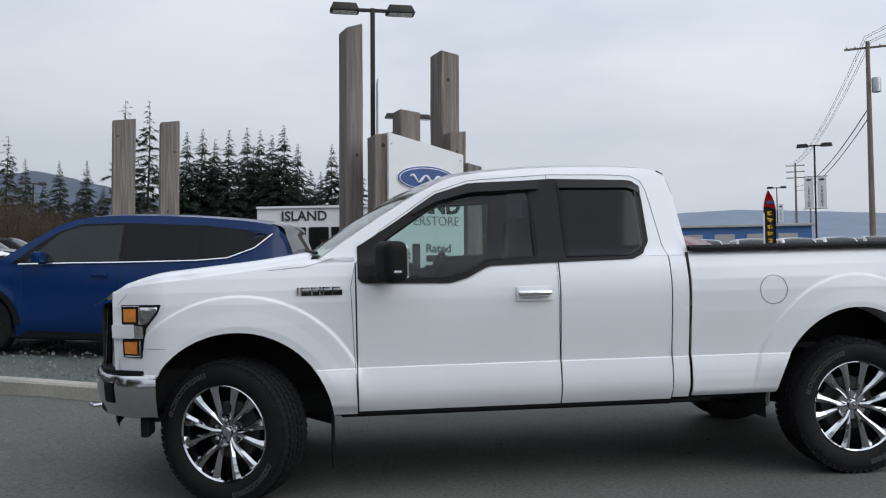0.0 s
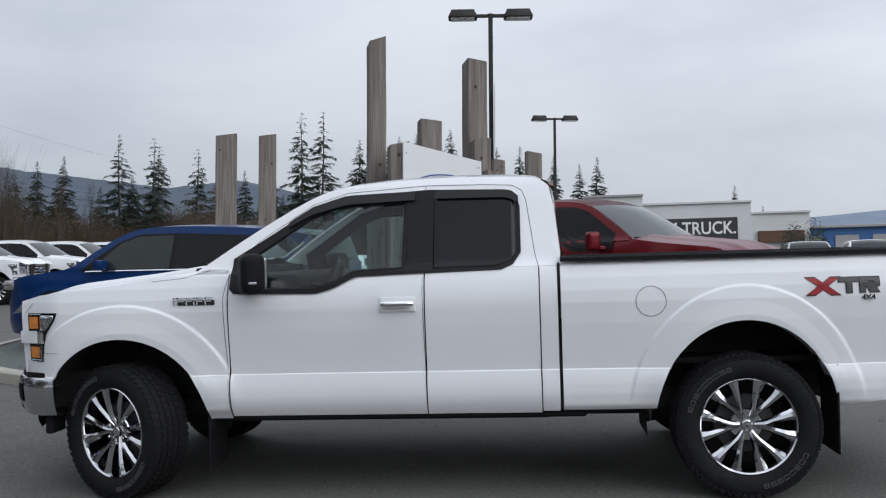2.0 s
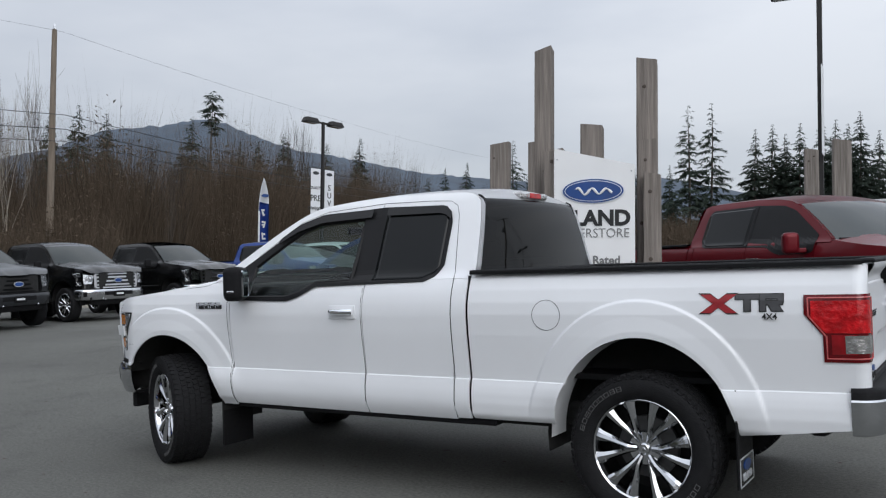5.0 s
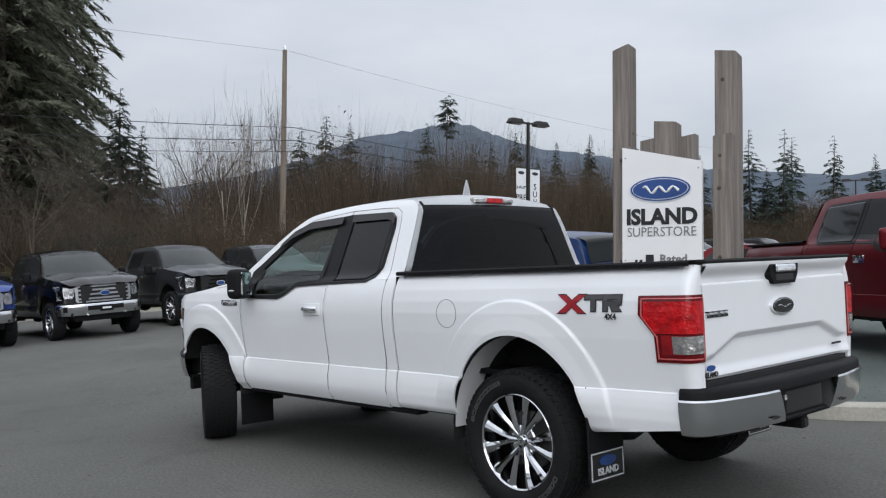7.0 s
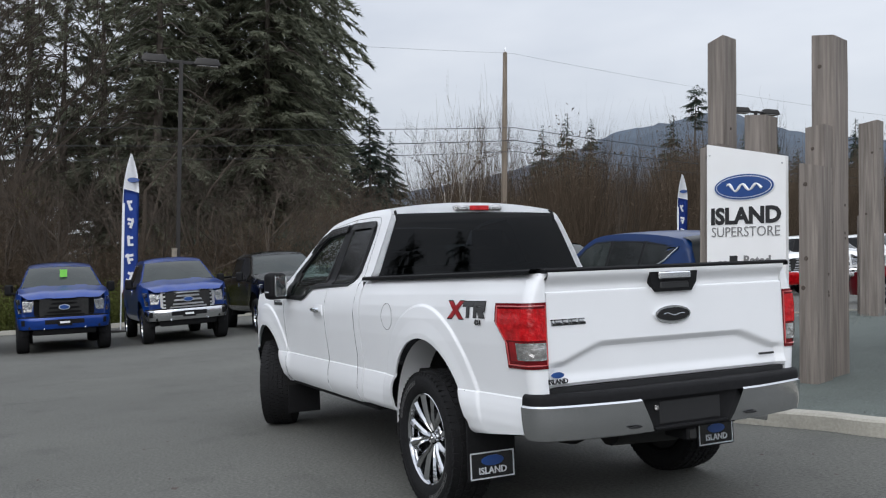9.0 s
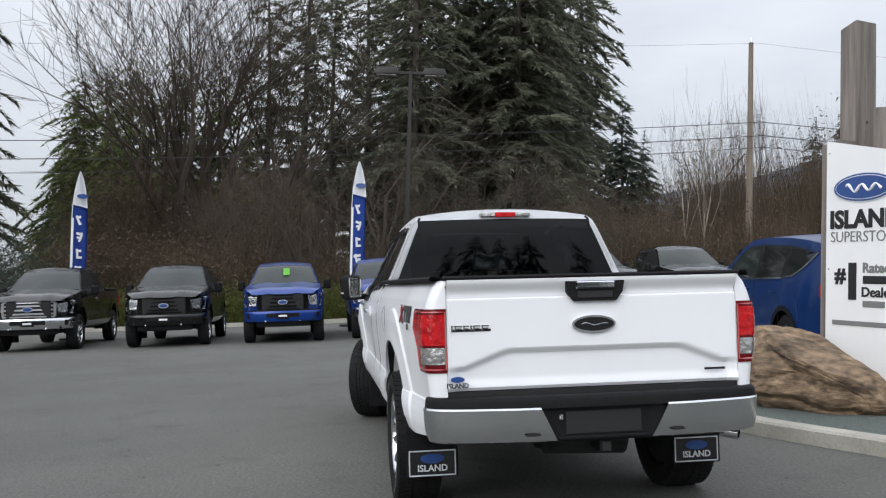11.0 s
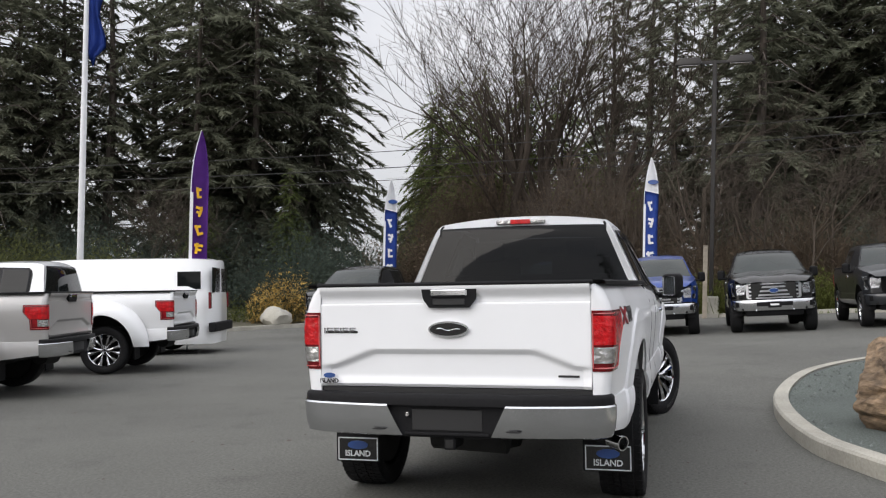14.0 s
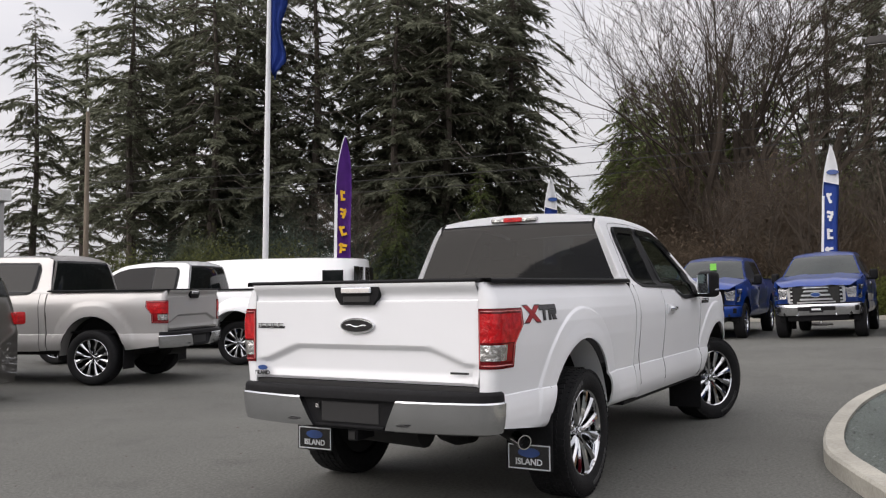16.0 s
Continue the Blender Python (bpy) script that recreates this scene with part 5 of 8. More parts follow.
inner = inset(edge, 0.15)
mid = inset(edge, 0.018)
bm = bmesh.new()
vs = [bm.verts.new((x, y, 0.105 + lot(x, y))) for x, y in inner]
f = bm.faces.new(vs)
bmesh.ops.triangulate(bm, faces=[f])
bed = part("gravel_bed", bm, M_GRAVEL, None)
tagged(bed, "grey-green gravel bed of the sign island", "gravel", kind="structure")
kerb = thing("kerb", "pale concrete kerb round the gravel island", "kerb", kind="structure")
run, n = [], len(edge)
for i in range(n + 1):
    run.append(i % n)
    if len(run) == 9 or i == n:
        bm = bmesh.new()
        prof = []
        for j, i0 in enumerate(run):
            e, m_, q = edge[i0], mid[i0], inner[i0]
            z = lot(*e)
            g = 0.0
            if j in (0, len(run) - 1):
                g = 0.006
            prof.append([bm.verts.new(p) for p in ((e[0], e[1], z - 0.05), (e[0], e[1], z + 0.112), (m_[0], m_[1], z + 0.132), (q[0], q[1], z + 0.135), (q[0], q[1], z + 0.05))])
        for a, b in zip(prof, prof[1:]):
            for k in range(4):
                bm.faces.new((a[k], b[k], b[k + 1], a[k + 1]))
        part("kerb_stone", bm, M_KERB, kerb, smooth=True, angle=30)
        run = [i % n]

# loose stones of the bed
rnd = random.Random(7)
verts, faces = [], []
for k in range(5200):
    x, y = rnd.uniform(-6.5, 7.0), 2.0 + rnd.random() ** 1.6 * 9.0
    if not inside(inner, x, y):
        continue
    s = rnd.uniform(0.010, 0.028)
    b = len(verts)
    a0 = rnd.random() * 6.28
    for j in range(4):
        verts.append((x + s * math.cos(a0 + j * 1.57) * rnd.uniform(0.7, 1.2), y + s * math.sin(a0 + j * 1.57) * rnd.uniform(0.7, 1.2), 0.10 + lot(x, y)))
    verts.append((x, y, 0.108 + s * 0.7 + lot(x, y)))
    faces += [(b, b + 1, b + 4), (b + 1, b + 2, b + 4), (b + 2, b + 3, b + 4), (b + 3, b, b + 4)]
me = bpy.data.meshes.new("gravel_stones")
me.from_pydata(verts, [], faces)
me.materials.append(M_STONES)
tagged(new("gravel_stones", me), "loose grey gravel stones on the island", "gravel", kind="stuff")

# ---- dealership sign ----
TURN = 17.0
TIP = pose(0, 0, 0, 0, 0, TURN)


def post(name, x, y, wd, dp, top, slant, label, knots=3):
    """A rough-sawn timber post, base at (x, y), plumb, with a slanted top."""
    bm = bmesh.new()
    h = top - 0.08
    n = 9
    rings = []
    rr = random.Random(int(abs(x * 100) + top * 10))
    for i in range(n + 1):
        z = h * i / n
        ring = []
        for u, v in ((-1, -1), (-0.86, -1), (0.86, -1), (1, -1), (1, -0.86), (1, 0.86), (1, 1), (-1, 1), (-1, 0.86), (-1, -0.86)):
            uu = u * wd / 2 * (0.96 if abs(u) == 1 and abs(v) == 1 else 1) + rr.uniform(-0.003, 0.003)
            vv = v * dp / 2 * (0.96 if abs(u) == 1 and abs(v) == 1 else 1) + rr.uniform(-0.003, 0.003)
            ring.append(bm.verts.new((uu, vv, z + (slant * u * wd / 2 if i == n else 0))))
        rings.append(ring)
    m = len(rings[0])
    for a, b in zip(rings, rings[1:]):
        for k in range(m):
            bm.faces.new((a[k], a[(k + 1) % m], b[(k + 1) % m], b[k]))
    bm.faces.new(rings[0][::-1])
    bm.faces.new(rings[-1])
    p = part("timber_post", bm, M_TIMBER, None)
    tagged(p, label, "post", "timber posts of the sign")
    p.matrix_basis = plumb(x, y, 0.08, TURN)
    for k in range(knots):
        z, u = rr.uniform(0.35, 0.97) * h, rr.uniform(-0.3, 0.3) * wd
        kb = bmesh.new()
        lathe(kb, [(0.0005, -0.006), (0.018, -0.004), (0.024, 0.002)], 8, "Y", (u, -dp / 2, z))
        part("knot", kb, M_KNOT, p)
        kb = bmesh.new()
        lathe(kb, [(0.0005, 0.004), (0.016, 0.003), (0.02, -0.002)], 8, "X", (wd / 2, rr.uniform(-0.3, 0.3) * dp, rr.uniform(0.3, 0.97) * h))
        part("knot", kb, M_KNOT, p)
    return p


def under(x, y, z, base=0.1):
    """Foot of the plumb line through a point."""
    k = (z - base) / UP.z
    return x - UP.x * k, y - UP.y * k


for (x, y, z, wd, dp, sl, lab) in ((-1.095, 4.285, 3.96, 0.20, 0.31, 0.35, "tall weathered grey timber post with a slanted top"),
                                   (0.035, 4.715, 3.74, 0.24, 0.36, -0.15, "tall thick weathered grey timber post"),
                                   (-0.48, 4.20, 2.97, 0.25, 0.28, -0.10, "short weathered grey timber post behind the sign board"),
                                   (-0.80, 3.82, 2.67, 0.22, 0.26, 0.2, "low weathered timber post holding the sign board"),
                                   (0.225, 4.19, 2.34, 0.19, 0.36, -0.2, "low weathered timber post beside the sign board"),
                                   (0.10, 4.42, 2.76, 0.20, 0.24, 0.1, "weathered timber post behind the sign")):
    bx, by = under(x, y, z)
    post("timber_post", bx, by, wd, dp, z, sl, lab)

sx, sy = under(-0.30, 3.79, 2.6)
sign = thing("sign_board", "white dealership sign board with blue oval and black lettering", "sign")
bm = prism(bmesh.new(), [(-0.445, 0.02), (0.445, 0.02), (0.445, 2.37), (-0.445, 2.575)], 0.06)
part("panel", bm, M_BOARD, sign)
part("oval_rim", disc(bmesh.new(), (-0.01, -0.033, 2.085), 0.345, "Y", 48, 0.142, 0.012), M_SILVER, sign)
part("oval_edge", disc(bmesh.new(), (-0.01, -0.036, 2.085), 0.335, "Y", 48, 0.133, 0.014), M_BLUE_OVAL, sign)
part("oval_line", disc(bmesh.new(), (-0.01, -0.0395, 2.085), 0.315, "Y", 48, 0.117, 0.012), M_SILVER, sign)
part("oval_field", disc(bmesh.new(), (-0.01, -0.043, 2.085), 0.306, "Y", 48, 0.109, 0.012), M_BLUE_OVAL, sign)
wave = [(-0.20 + 0.40 * k / 40, -0.050, 2.080 + 0.040 * math.sin(k * 0.40 + 0.6) * (1 - 0.35 * k / 40)) for k in range(41)]
bm = tube(bmesh.new(), wave, [0.007 + 0.009 * abs(math.sin(k * 0.36)) for k in range(41)], 6)     # the emblem's script, as one plain stroke
part("oval_script", bm, M_BOARD, sign)
word("ISLAND", 0.235, M_INK, sign, pose(0.0, -0.033, 1.775), bold=0.010, squeeze=1.0)
word("SUPERSTORE", 0.150, M_INK_GREY, sign, pose(0.0, -0.033, 1.61), bold=-0.001, squeeze=0.90)
word("#", 0.20, M_INK, sign, pose(-0.27, -0.033, 1.235), bold=0.008)
word("1", 0.46, M_INK, sign, pose(-0.13, -0.033, 1.165), bold=0.022)
word("Rated", 0.13, M_INK_GREY, sign, pose(0.135, -0.033, 1.31), bold=0.004)
part("text_bar", boxes(((0.12, -0.034, 1.20), (0.26, 0.008, 0.075), 0.002)), M_INK, sign)
word("Dealer", 0.13, M_INK, sign, pose(0.15, -0.033, 1.08), bold=0.003)
part("text_line", boxes(((0.11, -0.034, 0.97), (0.24, 0.008, 0.06), 0.002), ((0.0, -0.034, 0.78), (0.72, 0.008, 0.045), 0.002)), M_INK_GREY, sign)
bm = bmesh.new()
for x, z in ((-0.41, 0.25), (-0.41, 1.3), (-0.41, 2.45), (0.41, 0.25), (0.41, 1.3), (0.41, 2.3)):
    lathe(bm, [(0.0005, -0.038), (0.008, -0.037), (0.010, -0.030)], 8, "Y", (x, 0, z))
part("screws", bm, M_GALV, sign)
sign.matrix_basis = plumb(sx, sy, 0.09, TURN)

# two more pairs of timber posts further back
for (x, y, z, wd, dp) in ((-5.25, 10.85, 3.88, 0.40, 0.30), (-4.45, 10.95, 3.85, 0.34, 0.30), (-4.9, 11.3, 2.2, 0.30, 0.30)):
    bx, by = under(x, y, z)
    post("timber_post", bx, by, wd, dp, z, 0.15, "weathered grey timber post of a second sign", 2)
for (x, y, z, wd, dp) in ((-0.10, 16.5, 3.77, 0.30, 0.25), (0.78, 14.8, 3.73, 0.36, 0.25)):
    bx, by = under(x, y, z)
    post("timber_post", bx, by, wd, dp, z, -0.15, "weathered grey timber post further along the island", 2)

# boulder
bm = bmesh.new()
bmesh.ops.create_icosphere(bm, subdivisions=6, radius=1.0)
for v in bm.verts:
    p = v.co.copy()
    q = Vector((p.x * 1.15, p.y * 0.62, p.z * 0.62))
    for nrm, dd in (((0.34, 0.02, 0.94), 0.30), ((-0.95, -0.25, 0.12), 0.84), ((0.22, -0.97, 0.08), 0.38), ((0.92, -0.30, 0.22), 0.74), ((-0.45, -0.88, 0.05), 0.52), ((0.70, -0.70, 0.12), 0.56), ((0.3, 0.9, 0.3), 0.42),
                    ((0.05, -0.75, 0.66), 0.40), ((0.75, 0.1, 0.65), 0.56)):
        nn = Vector(nrm).normalized()
        ex = q.dot(nn) - dd
        if ex > 0:
            q -= nn * ex * 0.97
    k = noise.fractal(p * 2.0, 0.9, 2.1, 3)
    ledge = 0.035 * ramp(0.02, 0.05, q.z + 0.10 * q.x + 0.05 * k) + 0.025 * ramp(0.16, 0.18, q.z + 0.06 * q.x - 0.04 * k)
    flat = Vector((q.x, q.y, 0.0))
    side = flat.normalized() if flat.length > 1e-4 else Vector((0, 0, 0))
    steep = ramp(0.28, 0.20, q.z + 0.36 * q.x + 0.02 * q.y)
    q -= side * ledge * steep
    q += p.normalized() * (0.018 * k + 0.006 * noise.fractal(p * 9.0, 0.8, 2.0, 3))
    # cracks along the bedding and upright breaks on the end face
    for at, dip, deep in ((0.08, 0.16, 0.030), (-0.12, -0.10, 0.045)):
        w = q.z - at - dip * q.x + 0.05 * noise.noise(p * 2.2)
        q -= side * deep * steep * math.exp(-(w / 0.022) ** 2)
    q -= side * 0.16 * steep * ramp(-0.05, -0.34, q.z)
    v.co = q
rock = part("boulder", bm, M_ROCK, None, smooth=True, angle=14)
tagged(rock, "rough brown landscape boulder on the gravel", "boulder")
rock.matrix_basis = pose(-0.30, 3.10, 0.34, 0, 0, 12)


# bits of leaf and grit lying on the asphalt
q = random.Random(77)
V, F = [], []
for k in range(420):
    x, y = q.uniform(-13, 7), q.uniform(-9, 1.9)
    r, h, a = q.uniform(0.006, 0.020) * (2.0 if q.random() < 0.08 else 1.0), q.uniform(0.003, 0.008), q.random() * 6.28
    z, b0 = lot(x, y), len(V)
    V += [(x + r * q.uniform(0.6, 1.5) * math.cos(a + t), y + r * q.uniform(0.4, 1.0) * math.sin(a + t), z + 0.002) for t in (0, 1.6, 3.1, 4.7)] + [(x, y, z + 0.002 + h)]
    F += [(b0, b0 + 1, b0 + 4), (b0 + 1, b0 + 2, b0 + 4), (b0 + 2, b0 + 3, b0 + 4), (b0 + 3, b0, b0 + 4)]
me = bpy.data.meshes.new("lot_debris")
me.from_pydata(V, [], F)
me.materials.append(M_KNOT)
tagged(new("lot_debris", me), "scattered dark leaf bits and grit on the asphalt", "debris", kind="stuff")

# ---- parked vehicles ----
def stand(ob, x, y, turn, tall=1.0):
    """Set a vehicle on the lot, following its slope."""
    zx = (lot(x + 1.5, y) - lot(x - 1.5, y)) / 3
    zy = (lot(x, y + 1.5) - lot(x, y - 1.5)) / 3
    n = Vector((-zx, -zy, 1)).normalized()
    q = Vector((0, 0, 1)).rotation_difference(n).to_matrix().to_4x4()
    ob.matrix_basis = Matrix.Translation((x, y, lot(x, y))) @ q @ Matrix.Rotation(radians(turn), 4, "Z") @ Matrix.Diagonal((1, 1, tall, 1))
    return ob


ROW = "pickups parked in a row"
XR = -15.6 - AX
TALL = 1.085                                                 # four-wheel-drive stance
p_black = pickup("pickup_truck", "black crew-cab pickup with chrome grille parked in the row", M_BLACKPAINT, True, "chrome", group=ROW)
stand(p_black, XR - 0.1, -8.3, 180, TALL)
p_dark = pickup("pickup_truck", "black crew-cab pickup with black grille and bumper", M_BLACKPAINT, True, "black", bumper=M_BLACKPAINT, group=ROW)
stand(p_dark, XR, -5.15, 180, TALL)
p_blue = pickup("pickup_truck", "bright blue crew-cab pickup with dark grille and green windscreen sticker", M_BLUE, True, "black", bumper=M_BLUE, group=ROW)
part("windscreen_sticker", boxes(((-1.16, -0.06, 1.66), (0.01, 0.16, 0.16), 0.0, Matrix())), M_GREEN, p_blue)
stand(p_blue, XR, -2.3, 180, TALL)
p_blue2 = pickup("pickup_truck", "bright blue crew-cab pickup with chrome grille", M_BLUE, True, "chrome", group=ROW)
stand(p_blue2, XR, 0.42, 180, TALL)
stand(copy_thing(p_black, Matrix()), XR, 3.17, 180, TALL)
p_grey = pickup("pickup_truck", "dark grey crew-cab pickup with black grille", M_GREYPAINT, True, "black", bumper=M_GREYPAINT, group=ROW)
stand(p_grey, XR - 0.3, 6.2, 180, TALL)
o = stand(copy_thing(p_black, Matrix()), XR - 0.8, 9.3, 178, TALL)
tagged(o, "black crew-cab pickup with chrome grille at the row's end")
stand(copy_thing(p_black, Matrix()), XR - 0.6, 12.6, 178, TALL)
o = stand(copy_thing(p_blue2, Matrix()), -17.1, 16.8, 180, TALL)
tagged(o, "bright blue crew-cab pickup parked in the far row")
p_white = pickup("pickup_truck", "white crew-cab pickup with chrome grille parked far off", M_WHITE_FAR, True, "chrome", group=ROW)
for k in range(4):
    stand(p_white if k == 0 else copy_thing(p_white, Matrix()), -17.3 + 0.05 * k, 20.2 + 3.3 * k, 180, TALL)
for k in range(2):
    stand(copy_thing(p_dark, Matrix()), -17.2, 33.6 + 3.3 * k, 180, TALL)
p_red = pickup("pickup_truck", "dark red crew-cab pickup with chrome bumper on the gravel", M_RED, True, "chrome", wheels="dark", mirror=M_RED)
p_red.matrix_basis = pose(1.34, 6.86, 0.12, 0, 0, 144) @ Matrix.Diagonal((1.03, 1.03, 1.05, 1))
p_silver = pickup("pickup_truck", "silver extended-cab pickup with steel wheels", M_SILVERPAINT, True, "chrome", wheels="steel")
FWD = math.degrees(math.atan2(-0.95, 0.32)) - 180
stand(p_silver, -2.6 - 0.32 * -1.0 + 0.55, -8.15 - 0.95 * 1.75, FWD)
p_dual = pickup("pickup_truck", "white heavy-duty pickup with wide rear fenders", M_WHITE_FAR, False, "chrome", wheels="steel")
for s_ in (-1, 1):
    bm = bmesh.new()
    prev = None
    for k in range(25):
        a = math.pi * k / 24
        row = []
        for rad, out in ((0.80, 0.0), (0.76, 0.08), (0.70, 0.17), (0.62, 0.22), (0.55, 0.23), (0.54, 0.16)):
            row.append(bm.verts.new((AX - rad * math.cos(a) * 0.92, s_ * (0.945 + out * (0.35 + 0.65 * math.sin(a) ** 0.5)), 0.45 + rad * math.sin(a) * 0.98)))
        if prev:
            for u in range(5):
                bm.faces.new((prev[u], prev[u + 1], row[u + 1], row[u]))
        prev = row
    part("flared_fender", bm, M_WHITE_FAR, p_dual, "wide white flared rear fender", smooth=True, angle=60)
stand(p_dual, -5.2, -10.2, FWD)


def car(name, label, paint, L, H, Wd, prof, glass_pts, belt_z, category="car", group="", rear_lamp=True, wr=0.34, wx=(0.19, 0.80), clearance=0.22, roof_rail=False, band=None):
    """A rounded car, front towards -x. prof: side outline (x share, z share); glass_pts: outlines of side panes (x share, z share)."""
    T = thing(name, label, category, group)
    top = spline([(p[0] * L - L / 2, p[1] * H) for p in prof], 6)
    xs = [(-L / 2 + wx[0] * L), (-L / 2 + wx[1] * L)]

    def half(x, z):
        w = Wd / 2
        w -= 0.30 * w * max(0.0, (abs(x) - L / 2 + 0.55) / 0.55) ** 2.2
        if z > belt_z:
            w -= (z - belt_z) * 0.34
        w -= 0.05 * ramp(clearance + 0.16, clearance, z) + 0.035 * ramp(belt_z - 0.22, belt_z, z)
        for xa in xs:
            w += 0.02 * ramp(wr + 0.20, wr + 0.08, math.hypot(x - xa, z - wr))
        return w

    cols = []
    stations = sorted(set(span(-L / 2, L / 2, 44) + [xa + (wr + 0.05) * math.cos(t) for xa in xs for t in span(0, math.pi, 14)]))
    for x in stations:
        zb = clearance
        for xa in xs:
            if abs(x - xa) < wr + 0.05:
                zb = max(zb, wr + math.sqrt(max(0.0, (wr + 0.05) ** 2 - (x - xa) ** 2)))
        cols.append((x, zb, lerp(top, x)))
    bm = bmesh.new()
    rows = 16
    last = None
    for x, zb, zt in cols:
        zt = max(zt, zb + 0.05)
        zz = [zb + (zt - zb) * k / rows for k in range(rows + 1)]
        ring = [bm.verts.new((x, -half(x, z), z)) for z in zz]
        wt_ = half(x, zt)
        ring += [bm.verts.new((x, -wt_ + 2 * wt_ * k / 10, zt + 0.035 * (1 - (2 * k / 10 - 1) ** 2) * (1 if zt > belt_z else 0.8))) for k in range(1, 10)]
        ring += [bm.verts.new((x, half(x, z), z)) for z in zz[::-1]]
        if last:
            for k in range(len(ring) - 1):
                bm.faces.new((last[k], ring[k], ring[k + 1], last[k + 1]))
        else:
            bm.faces.new(ring)
        last = ring
    bm.faces.new(last[::-1])
    body = part("body", bm, paint, T, smooth=True, angle=50)

    def on_side(poly, off, side, mt, nm, par):
        b = bmesh.new()
        q = [(px * L - L / 2, pz * H) for px, pz in poly]
        fine = []
        for a, c in zip(q, q[1:] + q[:1]):
            fine += [(a[0] + (c[0] - a[0]) * k / 6, a[1] + (c[1] - a[1]) * k / 6) for k in range(6)]
        c = (sum(p[0] for p in fine) / len(fine), sum(p[1] for p in fine) / len(fine))
        rings = [[b.verts.new((c[0] + (x - c[0]) * s_, side * (half(c[0] + (x - c[0]) * s_, c[1] + (z - c[1]) * s_) + off), c[1] + (z - c[1]) * s_)) for x, z in fine] for s_ in (1.0, 0.6, 0.2)]
        for r0, r1 in zip(rings, rings[1:]):
            for k in range(len(fine)):
                b.faces.new((r0[k], r0[(k + 1) % len(fine)], r1[(k + 1) % len(fine)], r1[k]))
        b.faces.new(rings[-1])
        base = [b.verts.new((v.co.x, v.co.y - side * 0.03, v.co.z)) for v in rings[0]]
        for k in range(len(fine)):
            b.faces.new((base[k], base[(k + 1) % len(fine)], rings[0][(k + 1) % len(fine)], rings[0][k]))
        return part(nm, b, mt, par)

    for s in (-1, 1):
        if band:
            on_side(band, 0.003, s, M_TRIM, "window_band", body)
            for seam_x in (0.30, 0.552, 0.755):
                b_ = bmesh.new()
                tube(b_, [(seam_x * L - L / 2, s * (half(seam_x * L - L / 2, z) + 0.0005), z) for z in span(clearance + 0.10, belt_z - 0.02, 8)], 0.003, 4)
                part("shut_line", b_, M_INK, body)
            for hx in (0.50, 0.705):
                xh = hx * L - L / 2
                part("door_handle", boxes(((xh, s * (half(xh, belt_z - 0.14) + 0.012), belt_z - 0.14), (0.19, 0.03, 0.035), 0.012, Matrix(), 2)), paint, body, smooth=True, angle=40)
            for xa in xs:
                b_ = bmesh.new()
                lip = [[(xa + r_ * math.cos(t_), wr + r_ * math.sin(t_)) for t_ in span(0.02, math.pi - 0.02, 18)] for r_ in (wr + 0.045, wr + 0.11)]
                v_ = [[b_.verts.new((x_, s * (half(x_, z_) + 0.008), z_)) for x_, z_ in row_] for row_ in lip]
                for k_ in range(18):
                    b_.faces.new((v_[0][k_], v_[0][k_ + 1], v_[1][k_ + 1], v_[1][k_]))
                part("arch_cladding", b_, M_BLACK, body, smooth=True)
        for poly in glass_pts:
            on_side(poly, 0.006, s, M_SHIELD if poly is glass_pts[0] else M_CARGLASS, "side_window", body)
    # screens at the ends of the cabin
    def end_glass(i0, i1, nm):
        b = bmesh.new()
        seg = [p for p in top if i0 <= (p[0] + L / 2) / L <= i1]
        gr = []
        for i, (x, z) in enumerate(seg):
            d = Vector((seg[min(i + 1, len(seg) - 1)][0] - seg[max(i - 1, 0)][0], seg[min(i + 1, len(seg) - 1)][1] - seg[max(i - 1, 0)][1])).normalized()
            nx, nz = -d.y, d.x
            w = half(x, z) * 0.92
            gr.append([b.verts.new((x + nx * 0.012, -w + 2 * w * k / 8, z + nz * 0.012 + 0.035 * (1 - (2 * k / 8 - 1) ** 2))) for k in range(9)])
        for r0, r1 in zip(gr, gr[1:]):
            for k in range(8):
                b.faces.new((r0[k], r1[k], r1[k + 1], r0[k + 1]))
        part(nm, b, M_SHIELD if nm == "windshield" else M_CARGLASS, body, smooth=True)

    gl = [p for poly in glass_pts for p in poly]
    x_lo, x_hi = min(p[0] for p in gl), max(p[0] for p in gl)
    end_glass(x_lo - 0.02, x_lo + 0.13, "windshield")
    if category != "van":
        end_glass(x_hi - 0.005, 0.975, "rear_window")
    for s in (-1, 1):
        part("head_lamp", boxes(((-L / 2 + 0.12, s * Wd * 0.36, belt_z * 0.78), (0.20, 0.30, 0.12), 0.04, Matrix(), 2)), M_CLEARLENS, body)
        if rear_lamp:
            part("tail_lamp", boxes(((L / 2 - 0.10, s * Wd * 0.385, belt_z * 0.93), (0.20, 0.22, 0.17), 0.04, Matrix(), 2)), M_REDLENS, body)
        part("side_mirror", boxes(((-L / 2 + (x_lo + 0.045) * L, s * (Wd / 2 + 0.05), belt_z + 0.05), (0.12, 0.18, 0.13), 0.04, Matrix(), 2)), paint, body, smooth=True, angle=40)
        part("sill_cladding", boxes(((0, s * (Wd / 2 - 0.06), clearance + 0.03), (L * 0.72, 0.06, 0.12), 0.02)), M_BLACK, body)
    part("front_grille", boxes(((-L / 2 + 0.03, 0, belt_z * 0.62), (0.08, Wd * 0.5, 0.20), 0.03, Matrix(), 2)), M_BLACK, body)
